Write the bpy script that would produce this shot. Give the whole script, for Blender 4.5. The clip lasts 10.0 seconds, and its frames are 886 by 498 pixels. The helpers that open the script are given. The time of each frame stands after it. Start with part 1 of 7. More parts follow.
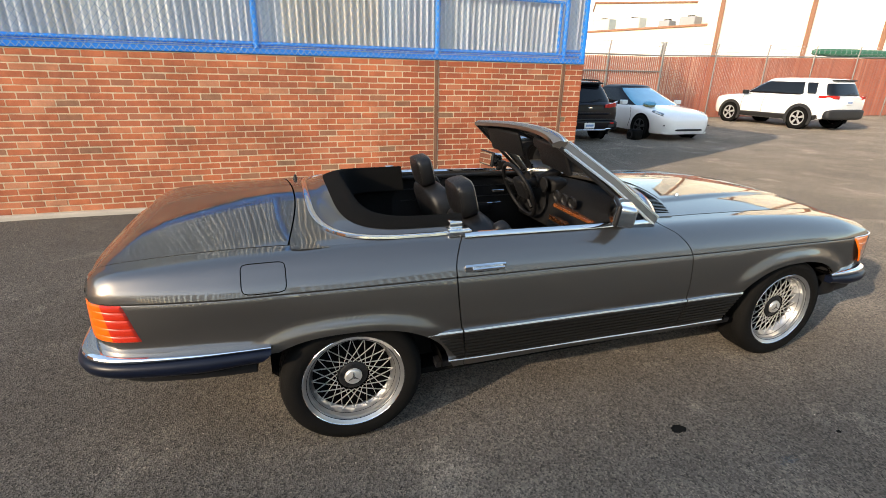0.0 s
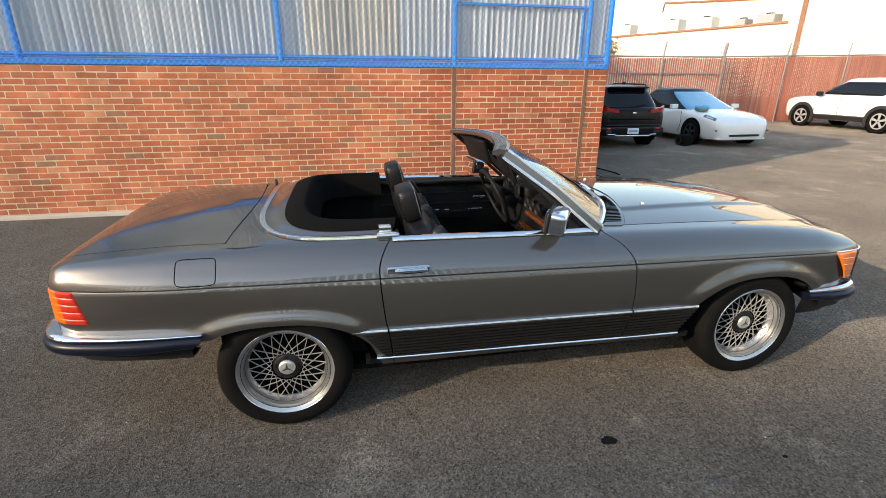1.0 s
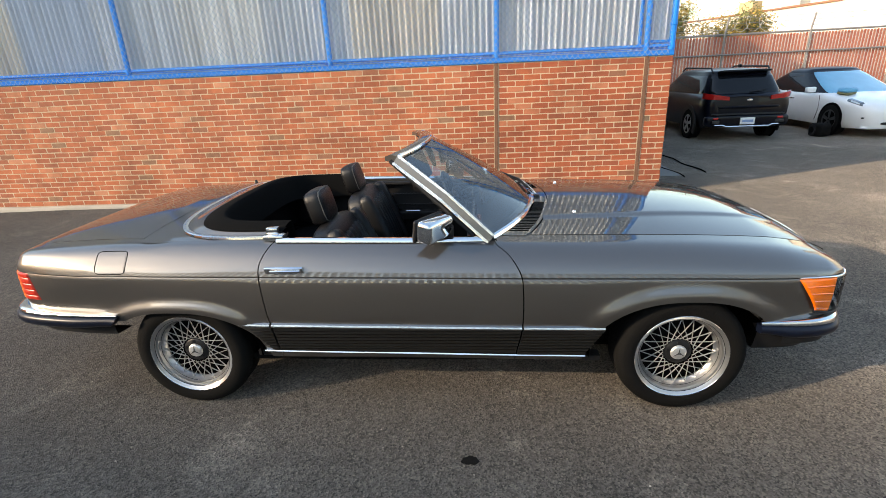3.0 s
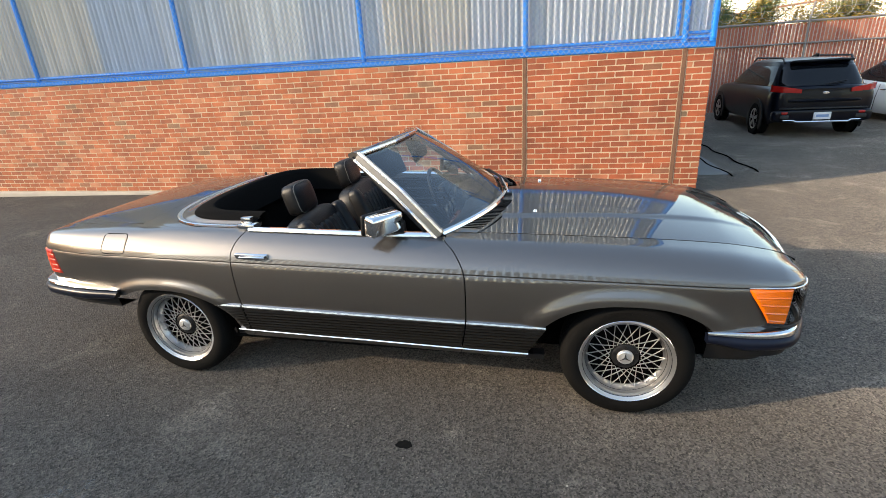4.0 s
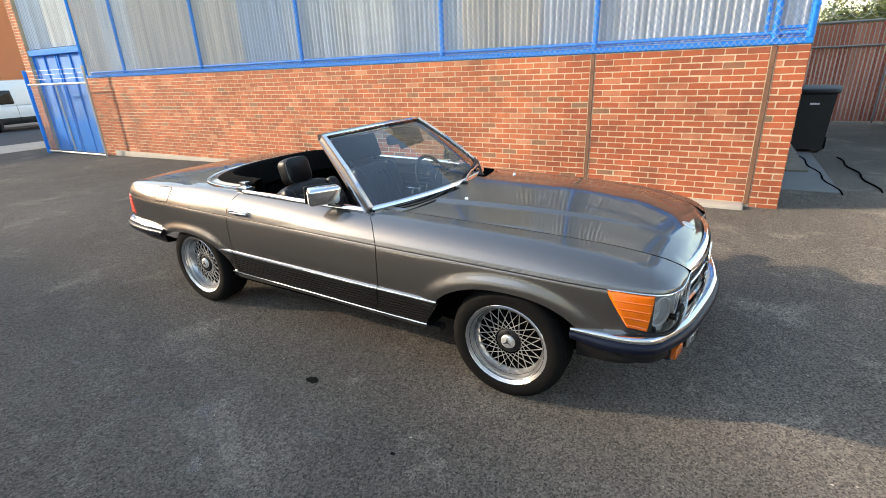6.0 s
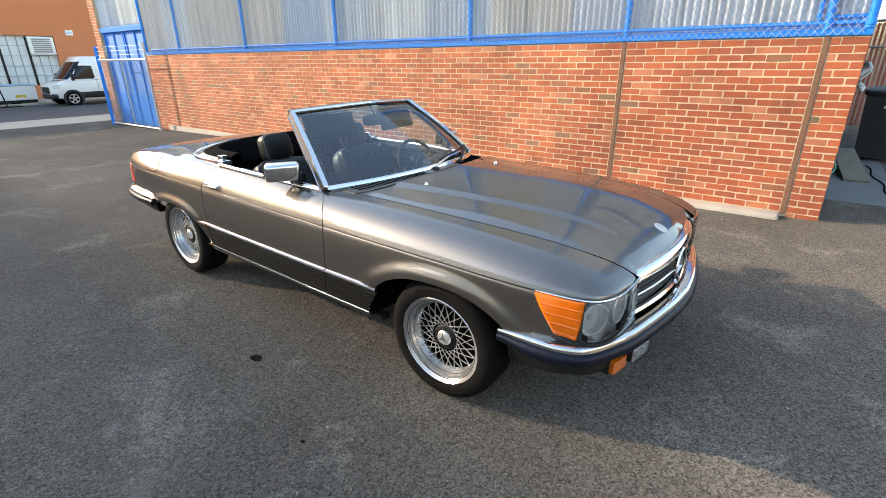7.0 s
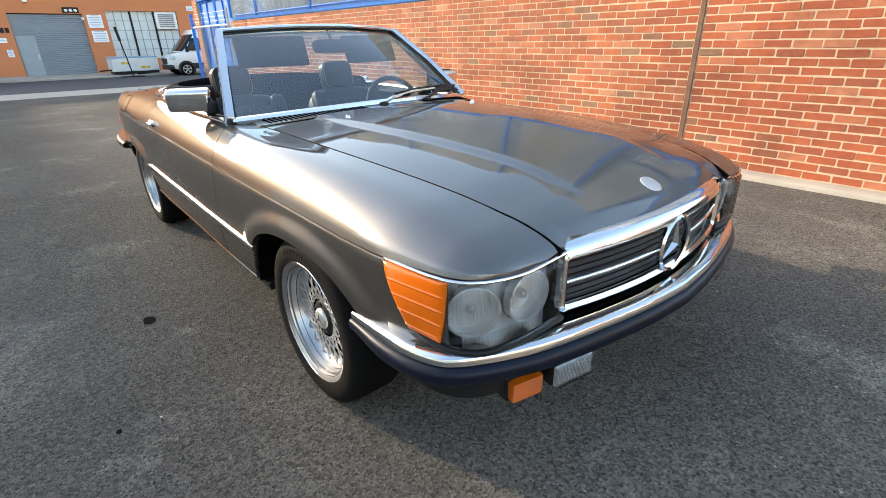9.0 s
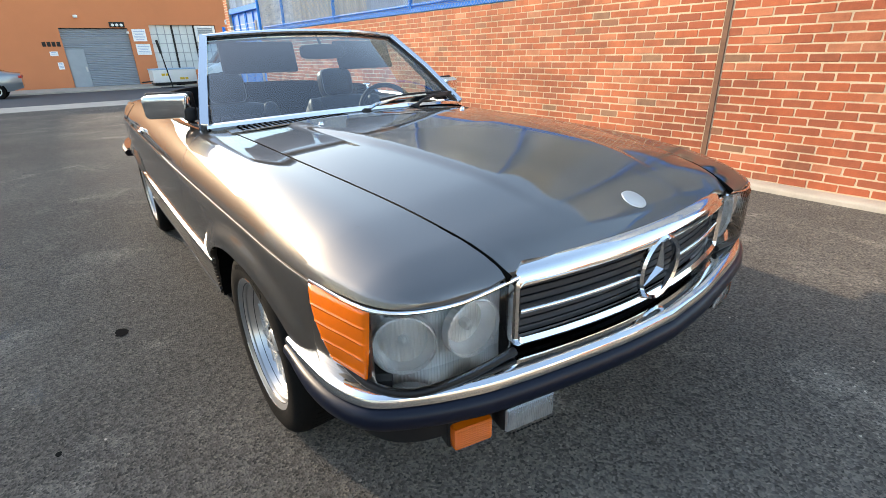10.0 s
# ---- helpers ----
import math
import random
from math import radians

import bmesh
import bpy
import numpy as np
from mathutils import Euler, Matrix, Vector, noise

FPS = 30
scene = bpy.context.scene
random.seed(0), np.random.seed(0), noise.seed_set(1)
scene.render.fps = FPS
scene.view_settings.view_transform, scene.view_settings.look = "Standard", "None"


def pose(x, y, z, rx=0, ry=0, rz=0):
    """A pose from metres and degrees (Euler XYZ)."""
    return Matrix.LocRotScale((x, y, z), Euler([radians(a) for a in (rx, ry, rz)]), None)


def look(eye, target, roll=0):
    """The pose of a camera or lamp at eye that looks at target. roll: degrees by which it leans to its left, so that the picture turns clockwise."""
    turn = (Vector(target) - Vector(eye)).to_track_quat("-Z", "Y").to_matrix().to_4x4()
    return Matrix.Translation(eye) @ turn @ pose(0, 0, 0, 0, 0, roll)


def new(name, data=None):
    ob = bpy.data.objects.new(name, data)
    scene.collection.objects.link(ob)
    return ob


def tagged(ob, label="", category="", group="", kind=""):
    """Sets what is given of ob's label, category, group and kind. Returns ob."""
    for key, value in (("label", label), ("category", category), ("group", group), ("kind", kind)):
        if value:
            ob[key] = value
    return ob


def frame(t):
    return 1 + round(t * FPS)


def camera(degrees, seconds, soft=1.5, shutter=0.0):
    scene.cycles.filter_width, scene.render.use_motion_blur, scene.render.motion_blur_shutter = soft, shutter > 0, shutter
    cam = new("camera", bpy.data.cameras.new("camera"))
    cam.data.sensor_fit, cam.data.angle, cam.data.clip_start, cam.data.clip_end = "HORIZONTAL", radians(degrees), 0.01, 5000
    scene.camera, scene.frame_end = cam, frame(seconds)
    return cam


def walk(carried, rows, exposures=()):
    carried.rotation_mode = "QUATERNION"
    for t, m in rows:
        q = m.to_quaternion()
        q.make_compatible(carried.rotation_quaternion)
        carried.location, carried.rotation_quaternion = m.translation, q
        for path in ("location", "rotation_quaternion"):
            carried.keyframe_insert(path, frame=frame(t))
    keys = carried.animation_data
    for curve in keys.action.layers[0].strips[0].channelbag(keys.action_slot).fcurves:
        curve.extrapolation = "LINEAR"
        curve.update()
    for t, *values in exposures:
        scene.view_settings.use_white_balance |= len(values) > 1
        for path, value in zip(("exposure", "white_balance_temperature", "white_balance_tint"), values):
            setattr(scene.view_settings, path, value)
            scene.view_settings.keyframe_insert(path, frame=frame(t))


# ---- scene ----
cam = camera(85.4, 10.0, soft=0.45)
PATH = [
    (0, (0.228, 0.5, 1.553), (0.847, 2.272, 0.864), 1.3),
    (0.5, (0.485, 0.341, 1.568), (0.985, 2.155, 0.89), 0.8),
    (1, (0.775, 0.258, 1.585), (1.157, 2.102, 0.913), 0.3),
    (1.5, (1.054, 0.187, 1.608), (1.306, 2.054, 0.937), -0.2),
    (2, (1.361, 0.092, 1.62), (1.485, 1.971, 0.945), -0.8),
    (2.5, (1.641, 0.119, 1.623), (1.635, 1.999, 0.941), -1.6),
    (2.7, (1.767, 0.161, 1.619), (1.703, 2.04, 0.936), -2.0),
    (3.8, (2.417, 0.205, 1.657), (2.053, 2.038, 0.943), -3.5),
    (4, (2.53, 0.179, 1.642), (2.108, 2.002, 0.936), -3.3),
    (4.5, (2.817, 0.181, 1.654), (2.264, 1.97, 0.949), -3.1),
    (5, (3.132, 0.153, 1.663), (2.448, 1.894, 0.958), -3.0),
    (5.5, (3.44, 0.157, 1.642), (2.623, 1.841, 0.936), -2.8),
    (5.7, (3.551, 0.196, 1.627), (2.678, 1.853, 0.925), -2.7),
    (6.8, (4.029, 0.604, 1.559), (2.937, 2.111, 0.826), -0.8),
    (7, (4.089, 0.691, 1.531), (2.968, 2.176, 0.798), -0.5),
    (7.5, (4.18, 0.982, 1.429), (2.99, 2.4, 0.674), -0.1),
    (8, (4.217, 1.233, 1.326), (2.958, 2.576, 0.545), -0.4),
    (8.5, (4.277, 1.45, 1.251), (2.954, 2.717, 0.449), -0.8),
    (9, (4.273, 1.635, 1.192), (2.891, 2.838, 0.39), -1.0),
    (9.5, (4.255, 1.794, 1.156), (2.822, 2.949, 0.373), -1.2),
    (10, (4.295, 1.893, 1.155), (2.824, 3.012, 0.392), -1.4),
]
walk(cam, [(t, look(eye, target, roll)) for t, eye, target, roll in PATH], exposures=[(0.0, 1.46), (3.0, 1.58), (5.0, 1.74), (7.0, 1.92), (10.0, 1.96)])

# ---- daylight: low winter sun from behind the car, thin haze ----
SUN_AZ, SUN_EL = 23.0, 21.0          # the way the shadows run, from +x towards +y; height over the horizon
world = bpy.data.worlds.new("world")
scene.world = world
world.use_nodes = True
wn = world.node_tree.nodes
sky = wn.new("ShaderNodeTexSky")
sky.sky_type = "NISHITA"
sky.sun_disc = False
sky.sun_elevation = radians(SUN_EL)
sky.sun_rotation = radians(270.0 - SUN_AZ)
sky.dust_density = 1.3
sky.air_density = 1.2
wn["Background"].inputs["Strength"].default_value = 0.16
world.node_tree.links.new(sky.outputs[0], wn["Background"].inputs["Color"])
sun = new("sun", bpy.data.lights.new("sun", "SUN"))
sun.data.energy, sun.data.angle, sun.data.color = 1.85, radians(0.6), (1.0, 0.84, 0.66)
sun_dir = Vector((math.cos(radians(SUN_AZ)) * math.cos(radians(SUN_EL)), math.sin(radians(SUN_AZ)) * math.cos(radians(SUN_EL)), -math.sin(radians(SUN_EL))))
sun.matrix_basis = Matrix.Translation((-20, -12, 15)) @ sun_dir.to_track_quat("-Z", "Y").to_matrix().to_4x4()


scene.view_settings.use_white_balance = True
scene.view_settings.white_balance_temperature = 7120


# ---- material helpers ----
def material(name, color, rough=0.6, metal=0.0, coat=0.0, var=0.0, scale=6.0, bump=0.0, bscale=60.0, coat_rough=0.03, spec=0.5, trans=0.0, rand=None, fine=0.0, stretch=1.0, blotch=0.0):
    """A Principled material whose colour varies at two scales, with relief."""
    m = bpy.data.materials.new(name)
    m.use_nodes = True
    nt = m.node_tree
    p = nt.nodes["Principled BSDF"]
    p.inputs["Base Color"].default_value = (*color, 1)
    p.inputs["Roughness"].default_value = rough
    p.inputs["Metallic"].default_value = metal
    p.inputs["Coat Weight"].default_value = coat
    p.inputs["Coat Roughness"].default_value = coat_rough
    p.inputs["Specular IOR Level"].default_value = spec
    p.inputs["Transmission Weight"].default_value = trans
    tc = nt.nodes.new("ShaderNodeTexCoord")
    if var or rand or fine:
        last = None
        n1 = nt.nodes.new("ShaderNodeTexNoise")
        n1.inputs["Scale"].default_value = scale
        n1.inputs["Detail"].default_value = 6
        if stretch != 1.0:
            mp_ = nt.nodes.new("ShaderNodeMapping")
            mp_.inputs["Scale"].default_value = (1, 1, stretch)
            nt.links.new(tc.outputs["Object"], mp_.inputs["Vector"])
            nt.links.new(mp_.outputs["Vector"], n1.inputs["Vector"])
        else:
            nt.links.new(tc.outputs["Object"], n1.inputs["Vector"])
        n2 = nt.nodes.new("ShaderNodeTexNoise")
        n2.inputs["Scale"].default_value = bscale
        n2.inputs["Detail"].default_value = 3
        nt.links.new(tc.outputs["Object"], n2.inputs["Vector"])
        v = nt.nodes.new("ShaderNodeMath")
        v.operation = "MULTIPLY_ADD"
        nt.links.new(n1.outputs["Fac"], v.inputs[0])
        v.inputs[1].default_value = var * 2
        v.inputs[2].default_value = 1 - var
        w = nt.nodes.new("ShaderNodeMath")
        w.operation = "MULTIPLY_ADD"
        nt.links.new(n2.outputs["Fac"], w.inputs[0])
        w.inputs[1].default_value = fine * 2
        w.inputs[2].default_value = 1 - fine
        k = nt.nodes.new("ShaderNodeMath")
        k.operation = "MULTIPLY"
        nt.links.new(v.outputs[0], k.inputs[0])
        nt.links.new(w.outputs[0], k.inputs[1])
        if blotch:
            geo = nt.nodes.new("ShaderNodeNewGeometry")
            n3 = nt.nodes.new("ShaderNodeTexNoise")
            n3.inputs["Scale"].default_value = 1.6
            n3.inputs["Detail"].default_value = 9
            n3.inputs["Roughness"].default_value = 0.74
            nt.links.new(geo.outputs["Position"], n3.inputs["Vector"])
            bl = nt.nodes.new("ShaderNodeMapRange")
            bl.inputs["From Min"].default_value, bl.inputs["From Max"].default_value = 0.30, 0.58
            bl.inputs["To Min"].default_value, bl.inputs["To Max"].default_value = 1 - blotch, 1.0
            nt.links.new(n3.outputs["Fac"], bl.inputs["Value"])
            k2 = nt.nodes.new("ShaderNodeMath")
            k2.operation = "MULTIPLY"
            nt.links.new(k.outputs[0], k2.inputs[0])
            nt.links.new(bl.outputs["Result"], k2.inputs[1])
            k = k2
        mul = nt.nodes.new("ShaderNodeVectorMath")
        mul.operation = "SCALE"
        nt.links.new(k.outputs[0], mul.inputs["Scale"])
        if rand:
            src, stops = rand
            if src == "object":
                r = nt.nodes.new("ShaderNodeObjectInfo").outputs["Random"]
            else:
                r = nt.nodes.new("ShaderNodeNewGeometry").outputs["Random Per Island"]
            ramp = nt.nodes.new("ShaderNodeValToRGB")
            ramp.color_ramp.interpolation = "LINEAR"
            el = ramp.color_ramp.elements
            while len(el) < len(stops):
                el.new(0.5)
            for e, (pos, c) in zip(el, stops):
                e.position, e.color = pos, (*c, 1)
            nt.links.new(r, ramp.inputs["Fac"])
            nt.links.new(ramp.outputs["Color"], mul.inputs[0])
        else:
            mul.inputs[0].default_value = color
        nt.links.new(mul.outputs[0], p.inputs["Base Color"])
    if bump:
        b = nt.nodes.new("ShaderNodeBump")
        b.inputs["Strength"].default_value = bump
        b.inputs["Distance"].default_value = 0.004
        nb = nt.nodes.new("ShaderNodeTexNoise")
        nb.inputs["Scale"].default_value = bscale
        nb.inputs["Detail"].default_value = 4
        nt.links.new(tc.outputs["Object"], nb.inputs["Vector"])
        nt.links.new(nb.outputs["Fac"], b.inputs["Height"])
        nt.links.new(b.outputs["Normal"], p.inputs["Normal"])
    return m


def glass_material(name, tint, gloss=0.08, clear=0.9, rough=0.0):
    """A thin pane: see-through tint with a sharp reflection that grows at grazing angles."""
    m = bpy.data.materials.new(name)
    m.use_nodes = True
    nt = m.node_tree
    nt.nodes.remove(nt.nodes["Principled BSDF"])
    out = nt.nodes["Material Output"]
    t = nt.nodes.new("ShaderNodeBsdfTransparent")
    t.inputs["Color"].default_value = (*[c * clear for c in tint], 1)
    g = nt.nodes.new("ShaderNodeBsdfGlossy")
    g.inputs["Roughness"].default_value = rough
    f = nt.nodes.new("ShaderNodeFresnel")
    f.inputs["IOR"].default_value = 1.5
    k = nt.nodes.new("ShaderNodeMath")
    k.operation = "ADD"
    k.use_clamp = True
    k.inputs[1].default_value = gloss
    nt.links.new(f.outputs[0], k.inputs[0])
    mix = nt.nodes.new("ShaderNodeMixShader")
    nt.links.new(k.outputs[0], mix.inputs[0])
    nt.links.new(t.outputs[0], mix.inputs[1])
    nt.links.new(g.outputs[0], mix.inputs[2])
    nt.links.new(mix.outputs[0], out.inputs["Surface"])
    return m


# ---- mesh helpers ----
def part(name, bm, mat, parent=None, label="", smooth=None):
    """Link a bmesh as one mesh object; smooth: degrees above which an edge stays sharp."""
    me = bpy.data.meshes.new(name)
    bm.to_mesh(me)
    bm.free()
    me.materials.append(mat)
    if smooth is not None:
        me.polygons.foreach_set("use_smooth", [True] * len(me.polygons))
        me.set_sharp_from_angle(angle=radians(smooth))
    ob = new(name, me)
    ob.parent = parent
    if label:
        ob["label"] = label
    return ob


def data_part(name, verts, faces, mat, parent=None, label="", smooth=None):
    me = bpy.data.meshes.new(name)
    me.from_pydata([tuple(v) for v in verts], [], faces)
    me.materials.append(mat)
    if smooth is not None:
        me.polygons.foreach_set("use_smooth", [True] * len(me.polygons))
        me.set_sharp_from_angle(angle=radians(smooth))
    me.update()
    ob = new(name, me)
    ob.parent = parent
    if label:
        ob["label"] = label
    return ob


def thing(name, m, label, category, group="", kind=""):
    ob = new(name)
    ob.empty_display_size = 0.2
    ob.matrix_basis = m
    return tagged(ob, label, category, group, kind)


def add_box(bm, x0, x1, y0, y1, z0, z1, bevel=0.0, seg=1, m=None):
    vs = [bm.verts.new(v) for v in ((x0, y0, z0), (x1, y0, z0), (x1, y1, z0), (x0, y1, z0), (x0, y0, z1), (x1, y0, z1), (x1, y1, z1), (x0, y1, z1))]
    fs = [bm.faces.new([vs[i] for i in f]) for f in ((0, 3, 2, 1), (4, 5, 6, 7), (0, 1, 5, 4), (1, 2, 6, 5), (2, 3, 7, 6), (3, 0, 4, 7))]
    if bevel:
        r = bmesh.ops.bevel(bm, geom=list({e for f in fs for e in f.edges}), offset=bevel, segments=seg, profile=0.5, affect="EDGES", clamp_overlap=True)
        vs = list({v for f in r["faces"] for v in f.verts} | {v for v in vs if v.is_valid})
    if m is not None:
        bmesh.ops.transform(bm, matrix=m, verts=vs)
    return vs


def box(x0, x1, y0, y1, z0, z1, bevel=0.0, seg=1, m=None):
    bm = bmesh.new()
    add_box(bm, x0, x1, y0, y1, z0, z1, bevel, seg, m)
    return bm


def add_sweep(bm, path, profile, closed_profile=True, closed_path=False, up=(0, 0, 1), caps=True, scales=None):
    """Carry a 2D profile (side, up) along a path of points."""
    pts = [Vector(p) for p in path]
    n = len(pts)
    up = Vector(up)
    rings = []
    for i, p in enumerate(pts):
        a = pts[(i - 1) % n] if closed_path or i else pts[i]
        b = pts[(i + 1) % n] if closed_path or i < n - 1 else pts[i]
        d = (b - a).normalized()
        s = d.cross(up)
        if s.length < 1e-5:
            s = d.cross(Vector((1, 0, 0)))
        s.normalize()
        u = s.cross(d).normalized()
        k = scales[i] if scales else 1.0
        rings.append([bm.verts.new(p + s * q[0] * k + u * q[1] * k) for q in profile])
    m = len(profile)
    for i in range(n if closed_path else n - 1):
        r0, r1 = rings[i], rings[(i + 1) % n]
        for j in range(m if closed_profile else m - 1):
            j2 = (j + 1) % m
            bm.faces.new((r0[j], r0[j2], r1[j2], r1[j]))
    if caps and closed_profile and not closed_path:
        bm.faces.new(rings[0][::-1])
        bm.faces.new(rings[-1])
    return rings


def circle(r, n=8, ph=0.0):
    return [(r * math.cos(2 * math.pi * i / n + ph), r * math.sin(2 * math.pi * i / n + ph)) for i in range(n)]


def add_tube(bm, path, r, n=8, closed=False, up=(0, 0, 1)):
    add_sweep(bm, path, circle(r, n), closed_path=closed, up=up)


def tube(path, r, n=8, closed=False, up=(0, 0, 1)):
    bm = bmesh.new()
    add_tube(bm, path, r, n, closed, up)
    return bm


def add_lathe(bm, prof, n=48, axis="y", m=None, closed=False):
    """Spin (radius, height) points round the axis."""
    rings = []
    for r, h in prof:
        ring = []
        for i in range(n):
            a = 2 * math.pi * i / n
            c, s = r * math.cos(a), r * math.sin(a)
            v = {"y": (c, h, s), "z": (c, s, h), "x": (h, c, s)}[axis]
            ring.append(bm.verts.new(m @ Vector(v) if m is not None else v))
        rings.append(ring)
    k = len(rings)
    for i in range(k if closed else k - 1):
        a, b = rings[i], rings[(i + 1) % k]
        for j in range(n):
            bm.faces.new((a[j], a[(j + 1) % n], b[(j + 1) % n], b[j]))
    return rings


def lathe(prof, n=48, axis="y", m=None, closed=False):
    bm = bmesh.new()
    add_lathe(bm, prof, n, axis, m, closed)
    bmesh.ops.recalc_face_normals(bm, faces=bm.faces)
    return bm


def grid_bm(fn, nu, nv, flip=False, thick=None):
    """A sheet of points fn(u, v); thick: a vector by which a second sheet lies behind it, closed at the rim."""
    bm = bmesh.new()
    g = [[bm.verts.new(fn(i / nu, j / nv)) for j in range(nv + 1)] for i in range(nu + 1)]
    for i in range(nu):
        for j in range(nv):
            q = (g[i][j], g[i + 1][j], g[i + 1][j + 1], g[i][j + 1])
            bm.faces.new(q[::-1] if flip else q)
    if thick is not None:
        t = Vector(thick)
        rim = [g[i][0] for i in range(nu + 1)] + [g[nu][j] for j in range(1, nv + 1)] + [g[i][nv] for i in range(nu - 1, -1, -1)] + [g[0][j] for j in range(nv - 1, 0, -1)]
        back = [bm.verts.new(v.co + t) for v in rim]
        for i in range(len(rim)):
            j = (i + 1) % len(rim)
            q = (rim[j], rim[i], back[i], back[j])
            bm.faces.new(q[::-1] if flip else q)
    return bm


def pad(sx, sy, sz, r=0.05, puff=0.0, cuts=6, m=None):
    """A stuffed block: rounded edges, faces that swell."""
    bm = bmesh.new()
    bmesh.ops.create_cube(bm, size=2.0)
    bmesh.ops.subdivide_edges(bm, edges=bm.edges, cuts=cuts, use_grid_fill=True)
    for v in bm.verts:
        c = v.co.copy()
        n = (abs(c.x) ** 6 + abs(c.y) ** 6 + abs(c.z) ** 6) ** (1 / 6)
        c /= n
        bx = (1 - c.y ** 2) * (1 - c.z ** 2)
        by = (1 - c.x ** 2) * (1 - c.z ** 2)
        bz = (1 - c.x ** 2) * (1 - c.y ** 2)
        v.co = Vector((c.x * (sx / 2 + puff * bx), c.y * (sy / 2 + puff * by), c.z * (sz / 2 + puff * bz)))
    if m is not None:
        bmesh.ops.transform(bm, matrix=m, verts=bm.verts)
    return bm


def smooth01(x):
    x = min(1.0, max(0.0, x))
    return x * x * (3 - 2 * x)


def interp(x, xs, ys):
    return float(np.interp(x, xs, ys))


def spline(x, xs, ys):
    """Monotone-ish cubic through the points."""
    i = int(np.clip(np.searchsorted(xs, x) - 1, 0, len(xs) - 2))
    h = xs[i + 1] - xs[i]
    t = min(1.0, max(0.0, (x - xs[i]) / h))

    def slope(k):
        if k == 0:
            return (ys[1] - ys[0]) / (xs[1] - xs[0])
        if k == len(xs) - 1:
            return (ys[-1] - ys[-2]) / (xs[-1] - xs[-2])
        return (ys[k + 1] - ys[k - 1]) / (xs[k + 1] - xs[k - 1])
    a, b = slope(i) * h, slope(i + 1) * h
    return ys[i] * (2 * t ** 3 - 3 * t * t + 1) + a * (t ** 3 - 2 * t * t + t) + ys[i + 1] * (3 * t * t - 2 * t ** 3) + b * (t ** 3 - t * t)


# ---- materials ----
BRICKS = [(0.0, (0.19, 0.13, 0.080)), (0.02, (0.27, 0.125, 0.070)), (0.06, (0.33, 0.094, 0.046)), (0.5, (0.41, 0.103, 0.043)), (0.85, (0.46, 0.122, 0.050)), (1.0, (0.50, 0.19, 0.10))]
M_brick = material("brick_face", (0.4, 0.13, 0.06), 0.85, var=0.22, scale=9, bump=0.5, bscale=120, rand=("object", BRICKS), fine=0.16, blotch=0.48)
PALER_BRICKS = [(p, (min(1.0, c[0] * 1.14), c[1] * 1.30, c[2] * 1.36)) for p, c in BRICKS[1:]]   # paler tones for the bricks left of x = 1.75
M_bricks = material("brick_faces", (0.4, 0.13, 0.06), 0.85, var=0.22, scale=9, bump=0.5, bscale=120, rand=("island", PALER_BRICKS), fine=0.16, blotch=0.48)
M_mortar = material("mortar", (0.58, 0.455, 0.31), 0.92, blotch=0.25, var=0.2, scale=5, bump=0.6, bscale=150, fine=0.1)
M_concrete = material("concrete", (0.40, 0.36, 0.30), 0.9, var=0.22, scale=3, bump=0.4, bscale=70, fine=0.12)
M_rust = material("rusty_steel", (0.17, 0.085, 0.05), 0.8, var=0.35, scale=8, bump=0.4, bscale=50, fine=0.2)
M_blue = material("blue_paint", (0.008, 0.225, 0.74), 0.45, spec=0.3, var=0.12, scale=7, bump=0.15, bscale=60, fine=0.05)
M_zinc = material("zinc_wire", (0.42, 0.43, 0.44), 0.5, metal=0.6, var=0.15, scale=20)
M_black = material("black_plastic", (0.009, 0.009, 0.010), 0.5, spec=0.3, var=0.1, scale=20)
M_closing = material("closing_render", (0.36, 0.33, 0.29), 0.9, var=0.2, scale=0.5, fine=0.1)
# near-black, carries the shade of gaps and openings in its colour
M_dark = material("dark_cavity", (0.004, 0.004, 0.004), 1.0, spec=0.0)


def ribbed(m, direction, scale, depth=0.003):
    """Fine parallel ribs as relief on a lamp glass."""
    nt = m.node_tree
    w = nt.nodes.new("ShaderNodeTexWave")
    w.bands_direction = direction
    w.inputs["Scale"].default_value = scale
    c = nt.nodes.new("ShaderNodeTexCoord")
    b = nt.nodes.new("ShaderNodeBump")
    b.inputs["Strength"].default_value = 0.7
    b.inputs["Distance"].default_value = depth
    nt.links.new(c.outputs["Object"], w.inputs["Vector"])
    nt.links.new(w.outputs["Fac"], b.inputs["Height"])
    nt.links.new(b.outputs["Normal"], nt.nodes["Principled BSDF"].inputs["Normal"])
    return m


